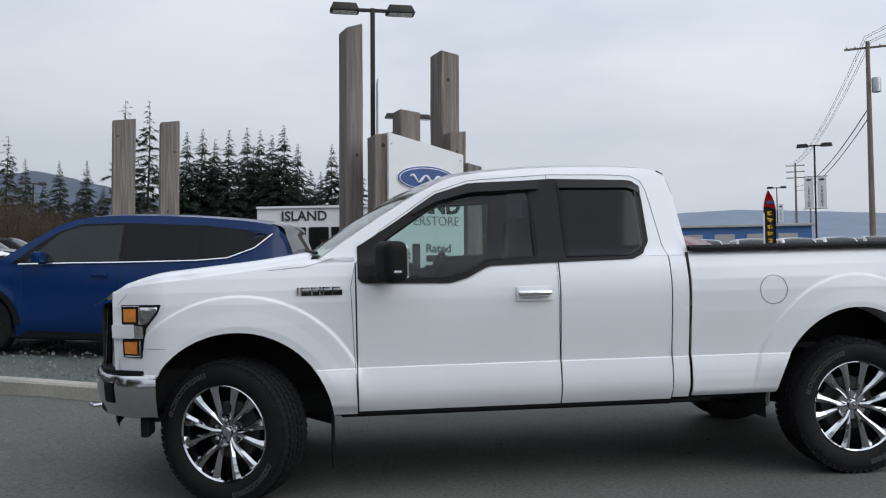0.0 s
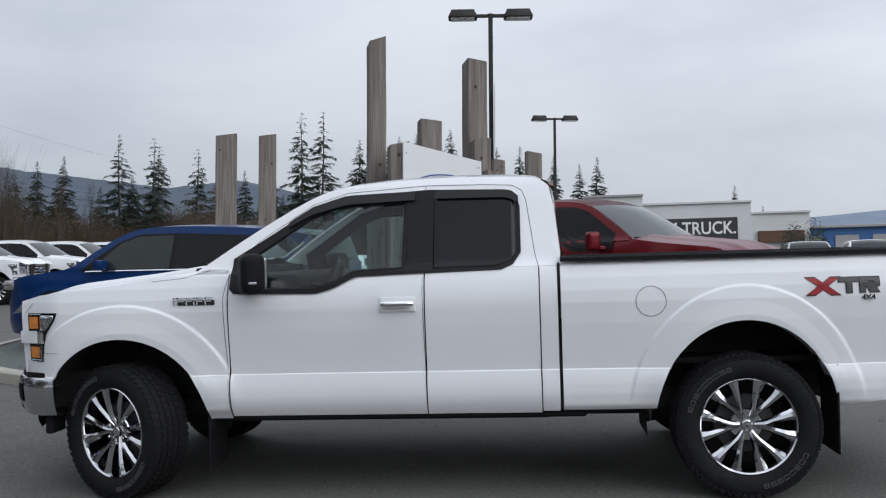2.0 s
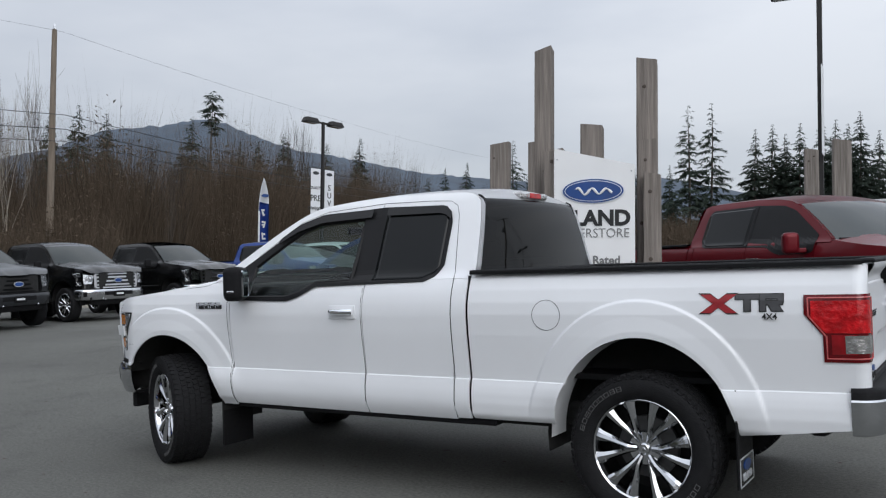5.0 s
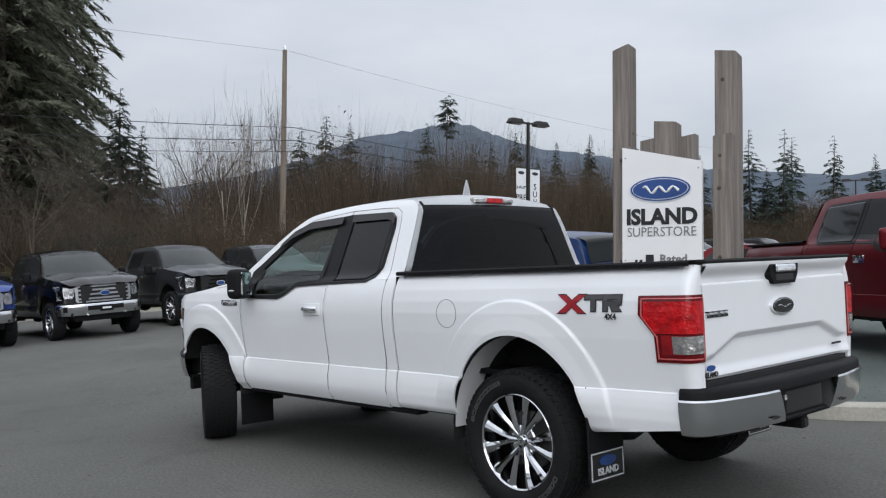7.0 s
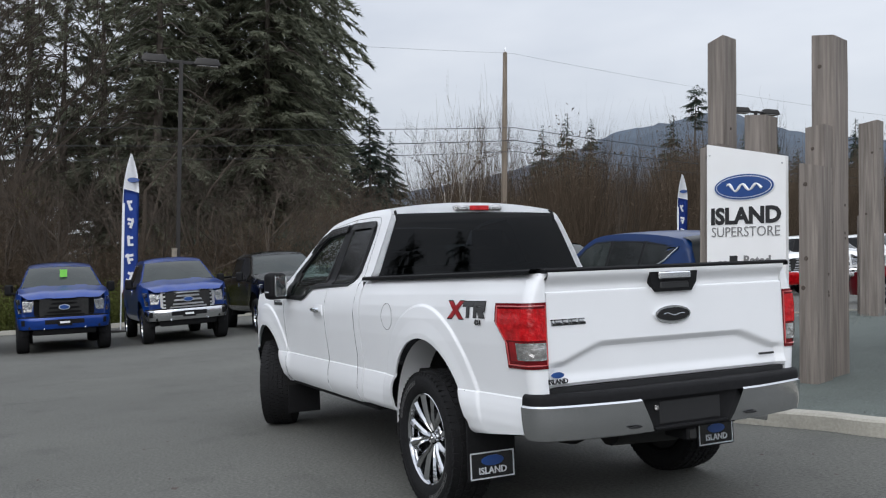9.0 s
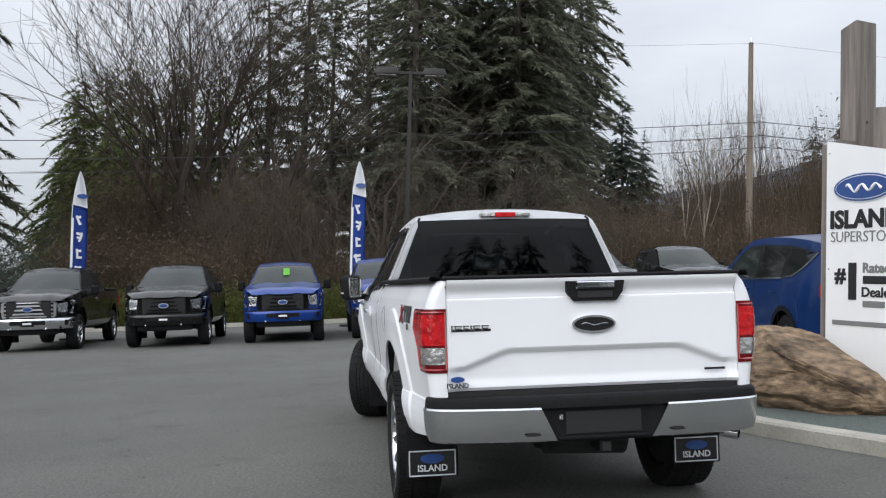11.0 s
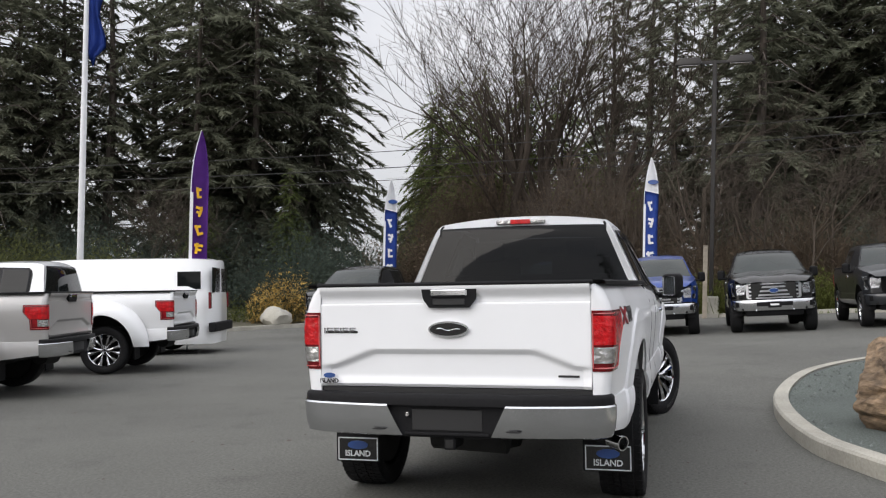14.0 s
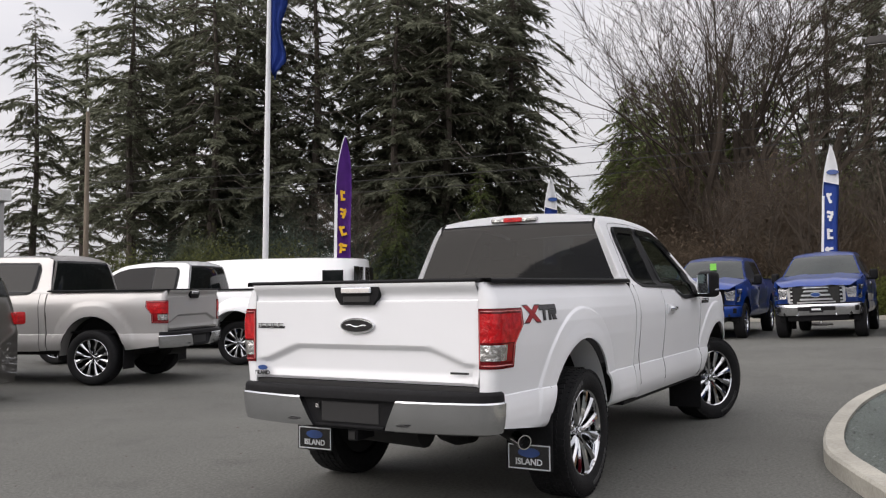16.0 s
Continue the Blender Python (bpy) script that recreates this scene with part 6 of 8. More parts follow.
    part("underside", boxes(((0, 0, clearance + 0.10), (L * 0.86, Wd * 0.80, 0.24), 0.03)), M_UNDER, T)
    if roof_rail:
        for s in (-1, 1):
            part("window_trim", tube(bmesh.new(), [(-L / 2 + px * L, s * (half(-L / 2 + px * L, pz * H) + 0.012), pz * H) for px, pz in roof_rail], 0.010, 5), M_CHROME, body)
    bm = lathe(bmesh.new(), [(wr * 0.62, -0.10), (wr * 0.9, -0.11), (wr * 0.985, -0.09), (wr, 0.0), (wr * 0.985, 0.09), (wr * 0.6, 0.10)], 28, "Y", close=True)
    w = part("wheel", bm, M_RUBBER, T, smooth=True, angle=40)
    bm = lathe(bmesh.new(), [(wr * 0.66, -0.095), (wr * 0.60, -0.085), (wr * 0.58, 0.0)], 28, "Y")
    for k in range(7):
        a = k * math.tau / 7
        prism(bm, [(0.04, -0.022), (wr * 0.62, -0.032), (wr * 0.62, 0.032), (0.04, 0.022)], 0.03, Matrix.Translation((0, -0.07, 0)) @ Matrix.Rotation(a, 4, "Y"))
    lathe(bm, [(0.0005, -0.095), (0.07, -0.09), (0.08, -0.05)], 16, "Y")
    part("rim", bm, M_CHROME_DULL, w, smooth=True, angle=30)
    part("hub", disc(bmesh.new(), (0, 0.02, 0), wr * 0.6, "Y", 20, depth=0.02), M_UNDER, w)
    for i, (x, y, a) in enumerate(((xs[0], -Wd / 2 + 0.115, 0), (xs[1], -Wd / 2 + 0.115, 0), (xs[0], Wd / 2 - 0.115, 180), (xs[1], Wd / 2 - 0.115, 180))):
        if i == 0:
            w.matrix_basis = pose(x, y, wr, 0, 0, a)
        else:
            o = again(w, pose(x, y, wr, 0, 0, a))
            for ch in list(w.children):
                again(ch, Matrix(), o)
    return T


SUV_PROF = [(0.0, 0.36), (0.012, 0.50), (0.06, 0.575), (0.16, 0.625), (0.235, 0.665), (0.30, 0.78), (0.385, 0.925), (0.47, 0.985), (0.62, 1.0), (0.80, 0.985), (0.93, 0.945), (0.955, 0.86), (0.985, 0.64), (1.0, 0.50), (0.998, 0.30)]
SUV_GLASS = [[(0.305, 0.655), (0.545, 0.675), (0.545, 0.93), (0.44, 0.915), (0.385, 0.86)], [(0.56, 0.678), (0.745, 0.70), (0.745, 0.925), (0.56, 0.93)], [(0.76, 0.705), (0.82, 0.725), (0.88, 0.79), (0.918, 0.885), (0.76, 0.922)]]
SUV_BAND = [(0.270, 0.640), (0.42, 0.650), (0.56, 0.664), (0.74, 0.688), (0.82, 0.710), (0.885, 0.785), (0.928, 0.893), (0.76, 0.936), (0.56, 0.945), (0.44, 0.932), (0.380, 0.872), (0.32, 0.755)]
suv = car("suv", "blue compact suv with chrome wheels on the gravel island", M_NAVY, 4.52, 1.63, 1.84, SUV_PROF, SUV_GLASS, 1.08, "suv", wr=0.345, wx=(0.20, 0.795),
          roof_rail=[(0.29, 0.64), (0.42, 0.655), (0.56, 0.668), (0.74, 0.69), (0.82, 0.712), (0.885, 0.785), (0.926, 0.885)], band=SUV_BAND)
suv.matrix_basis = pose(-3.9, 5.3, 0.245, 0, 2.4, -8)
SEDAN_PROF = [(0.0, 0.36), (0.012, 0.48), (0.10, 0.58), (0.27, 0.66), (0.34, 0.78), (0.42, 0.95), (0.55, 1.0), (0.70, 0.96), (0.80, 0.80), (0.86, 0.72), (0.97, 0.68), (0.995, 0.50), (1.0, 0.32)]
SEDAN_GLASS = [[(0.35, 0.66), (0.56, 0.68), (0.56, 0.94), (0.46, 0.925)], [(0.575, 0.68), (0.78, 0.71), (0.70, 0.90), (0.575, 0.94)]]
red_car = car("car", "dark red hatchback parked behind the island", M_RED, 4.4, 1.46, 1.80, SEDAN_PROF, SEDAN_GLASS, 0.95, "car", wr=0.32)
red_car.matrix_basis = pose(-7.2, 17.0, lot(-7, 15), 0, 0, 20)
VAN_PROF = [(0.0, 0.30), (0.01, 0.46), (0.08, 0.53), (0.15, 0.575), (0.22, 0.78), (0.28, 0.93), (0.36, 0.985), (0.60, 1.0), (0.97, 0.985), (0.99, 0.90), (1.0, 0.55), (1.0, 0.30)]
VAN_GLASS = [[(0.20, 0.60), (0.32, 0.60), (0.32, 0.86), (0.275, 0.86)]]
van = car("van", "white windowless cargo van", M_WHITE_FAR, 5.7, 2.08, 2.0, VAN_PROF, VAN_GLASS, 1.22, "van", wr=0.37, wx=(0.17, 0.77), rear_lamp=False)
for y0 in (-0.42, 0.42):
    part("rear_door_window", boxes(((2.835, y0, 1.60), (0.03, 0.70, 0.56), 0.01)), M_CARGLASS, van)
    part("tail_lamp", boxes(((2.815, y0 * 2.24, 1.16), (0.06, 0.09, 0.36), 0.02, Matrix(), 2)), M_DEEPRED, van)
    part("side_rear_window", boxes(((2.35, y0 * 2.07, 1.60), (0.50, 0.02, 0.38), 0.005)), M_CARGLASS, van)
part("rear_bumper", boxes(((2.86, 0, 0.58), (0.16, 1.90, 0.20), 0.03, Matrix(), 2)), M_BLACK, van)
stand(van, -9.2, -11.7, FWD)
grey_suv = car("suv", "dark taupe suv seen from behind", M_TAUPE, 4.7, 1.72, 1.88, SUV_PROF, SUV_GLASS, 1.1, "suv", wr=0.36, band=SUV_BAND)
stand(grey_suv, 1.4, -9.4, FWD)
# far cars of the used lot
lot_car = car("car", "silver sedan in the far used-car rows", M_SILVERPAINT, 4.6, 1.46, 1.82, SEDAN_PROF, SEDAN_GLASS, 0.95, "car", "far parked cars", wr=0.32)
lot_car.matrix_basis = pose(11.5, 30.0, 0, 0, 0, 80)
white_car = car("car", "white sedan in the far used-car rows", M_WHITE_FAR, 4.6, 1.46, 1.82, SEDAN_PROF, SEDAN_GLASS, 0.95, "car", "far parked cars", wr=0.32)
white_car.matrix_basis = pose(14.5, 32.0, 0, 0, 0, 80)
rnd = random.Random(3)
for k in range(10):
    src = white_car if k % 3 else lot_car
    copy_thing(src, pose(17.5 + 2.75 * k, 33.5 + 1.1 * k, 0, 0, 0, 82 + rnd.uniform(-3, 3)))
for k in range(6):
    src = lot_car if k % 2 else white_car
    copy_thing(src, pose(-21.5, 44.0 + 3.1 * k, 0.0, 0, 0, 180 + rnd.uniform(-2, 2)))
for k in range(5):
    copy_thing(white_car if k % 2 == 0 else lot_car, pose(-13.0 + 3.0 * k, 30.5 + 0.4 * k, 0.0, 0, 0, 268 + rnd.uniform(-3, 3)))

# traffic cone
cone = thing("traffic_cone", "orange traffic cone on the asphalt", "cone")
part("cone_body", lathe(bmesh.new(), [(0.0005, 0.46), (0.022, 0.46), (0.035, 0.40), (0.125, 0.03)], 20, "Z"), M_ORANGE, cone, smooth=True, angle=40)
part("cone_base", boxes(((0, 0, 0.015), (0.32, 0.32, 0.03), 0.01)), M_ORANGE, cone)
CX, CY = -8.7, 6.0
cone.matrix_basis = pose(CX, CY, lot(CX, CY)) @ Matrix.Scale(0.72, 4)

# ---- distance: mountains ----
def mountain(name, label, dist, rows, material, seed, depth):
    """A wooded ridge round part of the horizon: rows of (azimuth, elevation) in degrees seen from the lot."""
    bm = bmesh.new()
    a0, a1 = rows[0][0], rows[-1][0]
    n = int((a1 - a0) * 3)
    grid = []
    for i in range(n + 1):
        az = a0 + (a1 - a0) * i / n
        h = math.tan(radians(lerp(rows, az))) * dist
        col = []
        for j in range(11):
            f = j / 10
            d = dist - depth * (1 - f)
            z = h * (f ** 1.25) * (1 + (0.10 * noise.fractal(Vector((az * 0.25, f * 2.5, seed)), 1.0, 2.0, 4) if j < 10 else 0))
            if j == 10:
                z += h * 0.018 * noise.fractal(Vector((az * 1.7, 0, seed)), 1.0, 2.0, 4)
            col.append(bm.verts.new((3 + d * math.cos(radians(az)), -4 + d * math.sin(radians(az)), z - 2 * (j == 0))))
        col.append(bm.verts.new((3 + (dist + depth) * math.cos(radians(az)), -4 + (dist + depth) * math.sin(radians(az)), -2)))
        grid.append(col)
    for g0, g1_ in zip(grid, grid[1:]):
        for k in range(11):
            bm.faces.new((g0[k], g1_[k], g1_[k + 1], g0[k + 1]))
    return tagged(part(name, bm, material, None, smooth=True), label, "mountain", kind="structure")


mountain("backdrop_ridge", "wooded mountain ridge on the horizon, blue haze in its colour", 1300, [(96, 2.2), (101, 3.2), (105.5, 4.35), (108.6, 5.1), (113, 4.65), (118.5, 5.35), (123.5, 5.95), (128, 7.0), (131.5, 7.6), (134.1, 8.55), (135.6, 9.25), (137.4, 9.55),
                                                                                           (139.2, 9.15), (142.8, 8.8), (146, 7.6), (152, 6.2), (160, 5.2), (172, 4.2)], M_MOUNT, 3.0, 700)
mountain("backdrop_hill", "far wooded hill on the horizon, pale haze in its colour", 1600, [(40, 0.9), (50, 1.3), (57.2, 1.45), (61.7, 1.75), (65.6, 1.95), (69, 1.85), (72.8, 1.6), (80, 1.5), (88, 1.6), (98, 2.0), (108, 1.4)], M_MOUNT_FAR, 9.0, 500)
mountain("backdrop_hill_south", "far wooded hill on the horizon, pale haze in its colour", 1600, [(225, 1.2), (238, 2.2), (247, 1.8), (262, 1.2)], M_MOUNT_FAR, 5.0, 500)

# ---- trees ----
def crown_mesh(name, H, R, seed, whorls, arms, sprays, size, low=0.10, droop=0.35, power=0.75, material=None, ragged=0.25):
    """Layered boughs of small needle sprays round a stem, as one mesh; sprays is their number on a metre of bough."""
    rr = random.Random(seed)
    V, F = [], []
    for i in range(whorls):
        f = low + (0.985 - low) * (i + rr.random() * 0.8) / whorls
        reach = R * max(0.03, (1 - f) ** power) * (0.7 if f < low + 0.08 else 1.0) * rr.uniform(1 - ragged * 0.5, 1.08)
        a_start = rr.random() * 6.28
        for k in range(arms):
            if rr.random() < ragged * 0.55:
                continue
            a = a_start + k * 6.28 / arms + rr.uniform(-0.4, 0.4)
            L = reach * rr.uniform(1 - ragged * 1.6, 1 + ragged * 0.7)
            ca, sa = math.cos(a), math.sin(a)
            z0 = f * H + rr.uniform(-0.5, 0.5) * H / whorls
            rise, sag = rr.uniform(-0.05, 0.30), droop * rr.uniform(0.6, 1.3)
            for j in range(max(5, int(sprays * L))):
                t = 0.10 + 0.90 * rr.random() ** 0.8
                r = L * t
                off = rr.uniform(-1, 1) * 0.16 * L * (1.15 - t)
                cx, cy, cz = ca * r - sa * off, sa * r + ca * off, z0 + rise * r - sag * L * t * t + rr.uniform(-0.12, 0.06) * size
                da = a + rr.choice((-1, 1)) * rr.uniform(0.1, 1.1)
                ln = size * rr.uniform(0.55, 1.5) * (0.24 + 0.76 * min(1.0, 1.5 * L / R))
                wd = ln * rr.uniform(0.10, 0.20)
                dx, dy, dz = math.cos(da) * ln, math.sin(da) * ln, rr.uniform(-0.95, 0.08) * ln
                sx_, sy_, sz_ = math.sin(da) * wd, -math.cos(da) * wd, rr.uniform(-0.6, 0.6) * wd
                b = len(V)
                V += [(cx - sx_, cy - sy_, cz - sz_), (cx + sx_, cy + sy_, cz + sz_), (cx + dx, cy + dy, cz + dz)]
                F.append((b, b + 1, b + 2))
    me = bpy.data.meshes.new(name)
    me.from_pydata(V, [], F)
    me.materials.append(material)
    return me


def conifer(label, H, R, seed, whorls=46, arms=6, sprays=26, size=0.62, low=0.10, droop=0.35, power=0.75, material=None, ragged=0.25, boughs=True):
    T = thing("conifer_tree", label, "tree", "conifers round the lot")
    rr = random.Random(seed)
    bm = bmesh.new()
    tube(bm, [(0.12 * math.sin(z * 0.31 + seed), 0.12 * math.cos(z * 0.27), z) for z in span(-0.3, H * 0.98, 12)], [max(0.02, H * 0.0150 * (1 - k / 12.3)) for k in range(13)], 8)
    if boughs:
        for k in range(int(whorls * 1.6)):
            f = low * 0.5 + (0.93 - low * 0.5) * k / (whorls * 1.6)
            a, L = rr.random() * 6.28, R * (1 - f) ** power * rr.uniform(0.5, 0.95)
            tube(bm, [(0, 0, f * H), (math.cos(a) * L * 0.5, math.sin(a) * L * 0.5, f * H + 0.03 * L), (math.cos(a) * L, math.sin(a) * L, f * H - droop * L * 0.7)], [0.05, 0.035, 0.012], 4, False)
    part("trunk", bm, M_BARK, T)
    me = crown_mesh("crown", H, R, seed, whorls, arms, sprays, size, low, droop, power, material or M_NEEDLE, ragged)
    new("crown", me).parent = T
    return T


def away(rows, k, c):
    """The same rows of (x, y, top height), k times as far from the point c of the lot, and as much taller."""
    return [(c[0] + k * (x - c[0]), c[1] + k * (y - c[1]), 1.35 + k * (top - 1.35)) for x, y, top in rows]


def plant(tree, rows, H, rr, first=True):
    """Copies of a tree at (x, y, top height)."""
    for k, (x, y, top) in enumerate(rows):
        s = max(0.2, (top - lot(x, y)) / H)
        m = plumb(x, y, None, rr.random() * 360) @ Matrix.Diagonal((s * rr.uniform(0.92, 1.1), s * rr.uniform(0.92, 1.1), s, 1))
        o = tree if (k == 0 and first) else copy_thing(tree, Matrix())
        o.matrix_basis = m


rr = random.Random(11)
fir_a = conifer("tall dark fir with drooping boughs behind the lot", 22, 4.6, 5, 52, 6, 42, 0.40, 0.06, 0.42, 0.55, ragged=0.50)
fir_b = conifer("tall dark thin-crowned fir behind the lot", 22, 4.5, 8, 52, 6, 40, 0.42, 0.12, 0.34, 0.42, ragged=0.60)
fir_c = conifer("broad dense dark fir with hanging boughs", 22, 5.0, 13, 64, 7, 40, 0.38, 0.02, 0.50, 0.50, ragged=0.42)
cedar = conifer("yellow-green cedar with drooping foliage", 12, 3.2, 21, 50, 7, 46, 0.30, 0.02, 0.62, 0.62, M_CEDAR, ragged=0.36)
far_a = conifer("far dark spruce on the skyline", 16, 4.6, 31, 52, 8, 44, 0.50, 0.02, 0.34, 0.98, M_NEEDLE_FAR, 0.30, False)
far_b = conifer("far slender dark fir on the skyline", 16, 3.9, 37, 48, 8, 46, 0.48, 0.03, 0.32, 0.98, M_NEEDLE_FAR, 0.34, False)
far_c = conifer("far ragged hemlock with a bare stem", 16, 3.2, 41, 40, 7, 30, 0.46, 0.08, 0.26, 0.75, M_NEEDLE_FAR, 0.42, False)
screen = conifer("dark fir beyond the lot's other sides", 22, 5.0, 61, 40, 7, 22, 0.62, 0.04, 0.40, 0.6, M_NEEDLE_FAR, 0.35, False)

WEST, MIDWAY, NORTHWEST = (7.6, 0.5), (6.9, -1.8), (5.3, -4.5)     # where the camera stands when it sees them
WALL_S1 = [(-28.0, -32.5, 22.3), (-31.6, -28.5, 23.4), (-36.3, -25.4, 24.0), (-40.4, -20.6, 23.6), (-33.0, -24.0, 21.0)]
WALL_S2 = [(-28.2, -47.9, 20.0), (-26.2, -36.8, 20.8), (-35.5, -52.5, 21.6), (-33.3, -41.2, 23.0), (-34.0, -34.9, 23.8), (-39.6, -31.2, 23.8), (-34.1, -21.5, 23.3), (-44.2, -23.9, 23.8), (-29.5, -40.5, 21.0), (-31.0, -37.0, 22.0), (-37.5, -27.5, 23.5), (-46.0, -30.0, 24.0)]
WALL_S3 = [(-31.5, -34.0, 22.5), (-40.5, -27.0, 24.0)]
WALL_M1 = [(-40.2, -1.0, 19.5), (-44.2, 1.0, 22.9), (-38.1, 3.0, 23.2), (-48.0, -5.0, 22.0), (-46.5, -2.6, 24.0), (-47.0, 4.4, 25.0)]
WALL_M2 = [(-41.9, 5.8, 23.1), (-45.0, 10.5, 23.0)]
WALL_M3 = [(-40.0, 6.8, 22.9), (-38.0, 8.6, 23.0), (-55.9, 17.2, 27.0), (-50.8, 14.2, 29.0), (-41.5, 6.5, 21.0), (-42.6, 3.0, 22.0)]
plant(fir_a, away(WALL_S1 + WALL_S3, 1.62, WEST) + away(WALL_M1, 1.6, MIDWAY), 22, rr)
plant(fir_b, away(WALL_S2, 1.62, WEST) + away(WALL_M2, 1.7, MIDWAY), 22, rr)
plant(fir_c, away(WALL_M3 + [(-40.5, 10.2, 22.0)], 1.75, MIDWAY) + away([(-38.6, -19.8, 22.0), (-35.5, -22.5, 21.0), (-31.0, -31.0, 21.0)], 1.62, WEST), 22, rr)
plant(cedar, away([(-37.5, -12.5, 11.5), (-35.4, -10.6, 9.8), (-40.0, -14.0, 7.0), (-38.4, -11.4, 13.0), (-37.0, -9.2, 11.5), (-38.8, -13.6, 9.0), (-34.5, -19.5, 8.0), (-31.0, -22.5, 7.0), (-39.5, -4.6, 9.5), (-40.5, -2.2, 8.0), (-42.0, -11.0, 14.5), (-42.5, -8.6, 15.0), (-42.0, -6.4, 14.0), (-41.0, -13.4, 13.5)], 1.5, WEST), 12, rr)
plant(far_a, away([(-50.4, 17.7, 14.1), (-57.8, 36.0, 14.1), (-56.7, 37.7, 15.0), (-55.5, 39.4, 14.4), (-55.2, 47.8, 15.0), (-58.2, 59.2, 14.5), (-53.0, 57.3, 14.5), (-52.0, 19.8, 12.0), (-58.0, 33.0, 10.0), (-59.0, 31.0, 9.0), (-54.0, 41.5, 9.0), (-56.0, 43.5, 10.0), (-54.0, 45.0, 8.5), (-57.0, 51.0, 12.5), (-55.0, 53.5, 13.5), (-53.0, 60.5, 12.0), (-51.0, 62.0, 11.0), (-50.0, 64.5, 13.0)], 1.5, NORTHWEST), 16, rr)
plant(far_b, away([(-60.1, 57.3, 13.0), (-50.1, 59.9, 13.5), (-47.6, 61.9, 14.0), (-46.3, 45.0, 9.0), (-50.3, 54.8, 13.0), (-45.0, 52.7, 8.5)], 1.4, NORTHWEST) + [(-49.9, 79.7, 12.5), (-47.7, 81.0, 13.1), (-34.0, 98.1, 12.6), (-50.9, 135.6, 17.0), (-43.0, 140.0, 17.0)], 16, rr)
plant(far_c, [(-37.6, 80.2, 14.4), (-35.5, 86.7, 13.9), (-40.7, 79.1, 14.7), (-39.2, 85.3, 14.2), (-23.8, 86.3, 17.4), (-22.1, 88.7, 17.8)], 16, rr, True)
plant(far_a, [(-20.6, 102.3, 16.3), (-19.1, 104.6, 17.0), (-15.7, 103.1, 16.6), (-14.2, 108.3, 17.6), (-12.2, 105.5, 16.9), (-8.9, 98.7, 16.6), (-7.5, 103.8, 14.9), (-3.1, 94.0, 13.6), (-17.4, 103.5, 15.5), (-10.5, 102.0, 15.8), (-18.3, 108.0, 14.5), (-13.4, 110.0, 15.5), (-11.2, 111.0, 14.0), (-6.0, 106.0, 12.0), (-4.6, 100.0, 11.0), (-21.8, 106.0, 12.0),
              (-55.0, 84.0, 12.0), (-52.5, 88.0, 10.5), (-45.5, 84.5, 10.0), (-43.5, 88.0, 11.5), (-33.0, 90.0, 9.5), (-30.5, 93.0, 8.5), (-27.5, 92.0, 9.0)], 16, rr, False)
plant(far_b, [(-0.5, 94.0, 13.7), (3.3, 94.0, 12.4), (6.4, 98.9, 11.9), (8.5, 98.8, 12.6), (-51.0, 73.1, 9.0), (-51.2, 66.8, 7.0), (29.0, 120.0, 10.0), (33.0, 121.0, 7.0)], 16, rr, False)
# beyond the lot's other sides, mirrored in glass and paint
plant(screen, [(56.0, -5.0, 13.0), (58.0, 2.0, 19.0), (60.0, 11.0, 21.0), (20.0, -38.0, 15.0), (8.0, -44.0, 15.0), (-6.0, -46.0, 16.0), (54.0, 6.0, 21.0), (52.0, 0.0, 13.0), (57.0, 16.0, 22.0),
               (54.0, 24.0, 20.0), (24.0, -36.0, 17.0), (13.0, -47.0, 18.0), (3.0, -48.0, 17.0), (-12.0, -48.0, 19.0), (60.0, -10.0, 9.0), (55.0, -16.0, 7.0), (50.0, 12.0, 16.0)], 22, rr)
# the thin tree with a tuft on top that stands over the ridge
tuft = conifer("tall bare-stemmed pine with a tufted top", 20, 2.2, 51, 18, 6, 26, 0.55, 0.78, 0.15, 0.35, M_NEEDLE_FAR, 0.4, False)
plant(tuft, away([(-65.1, 59.3, 20.2)], 1.4, NORTHWEST), 20, rr)


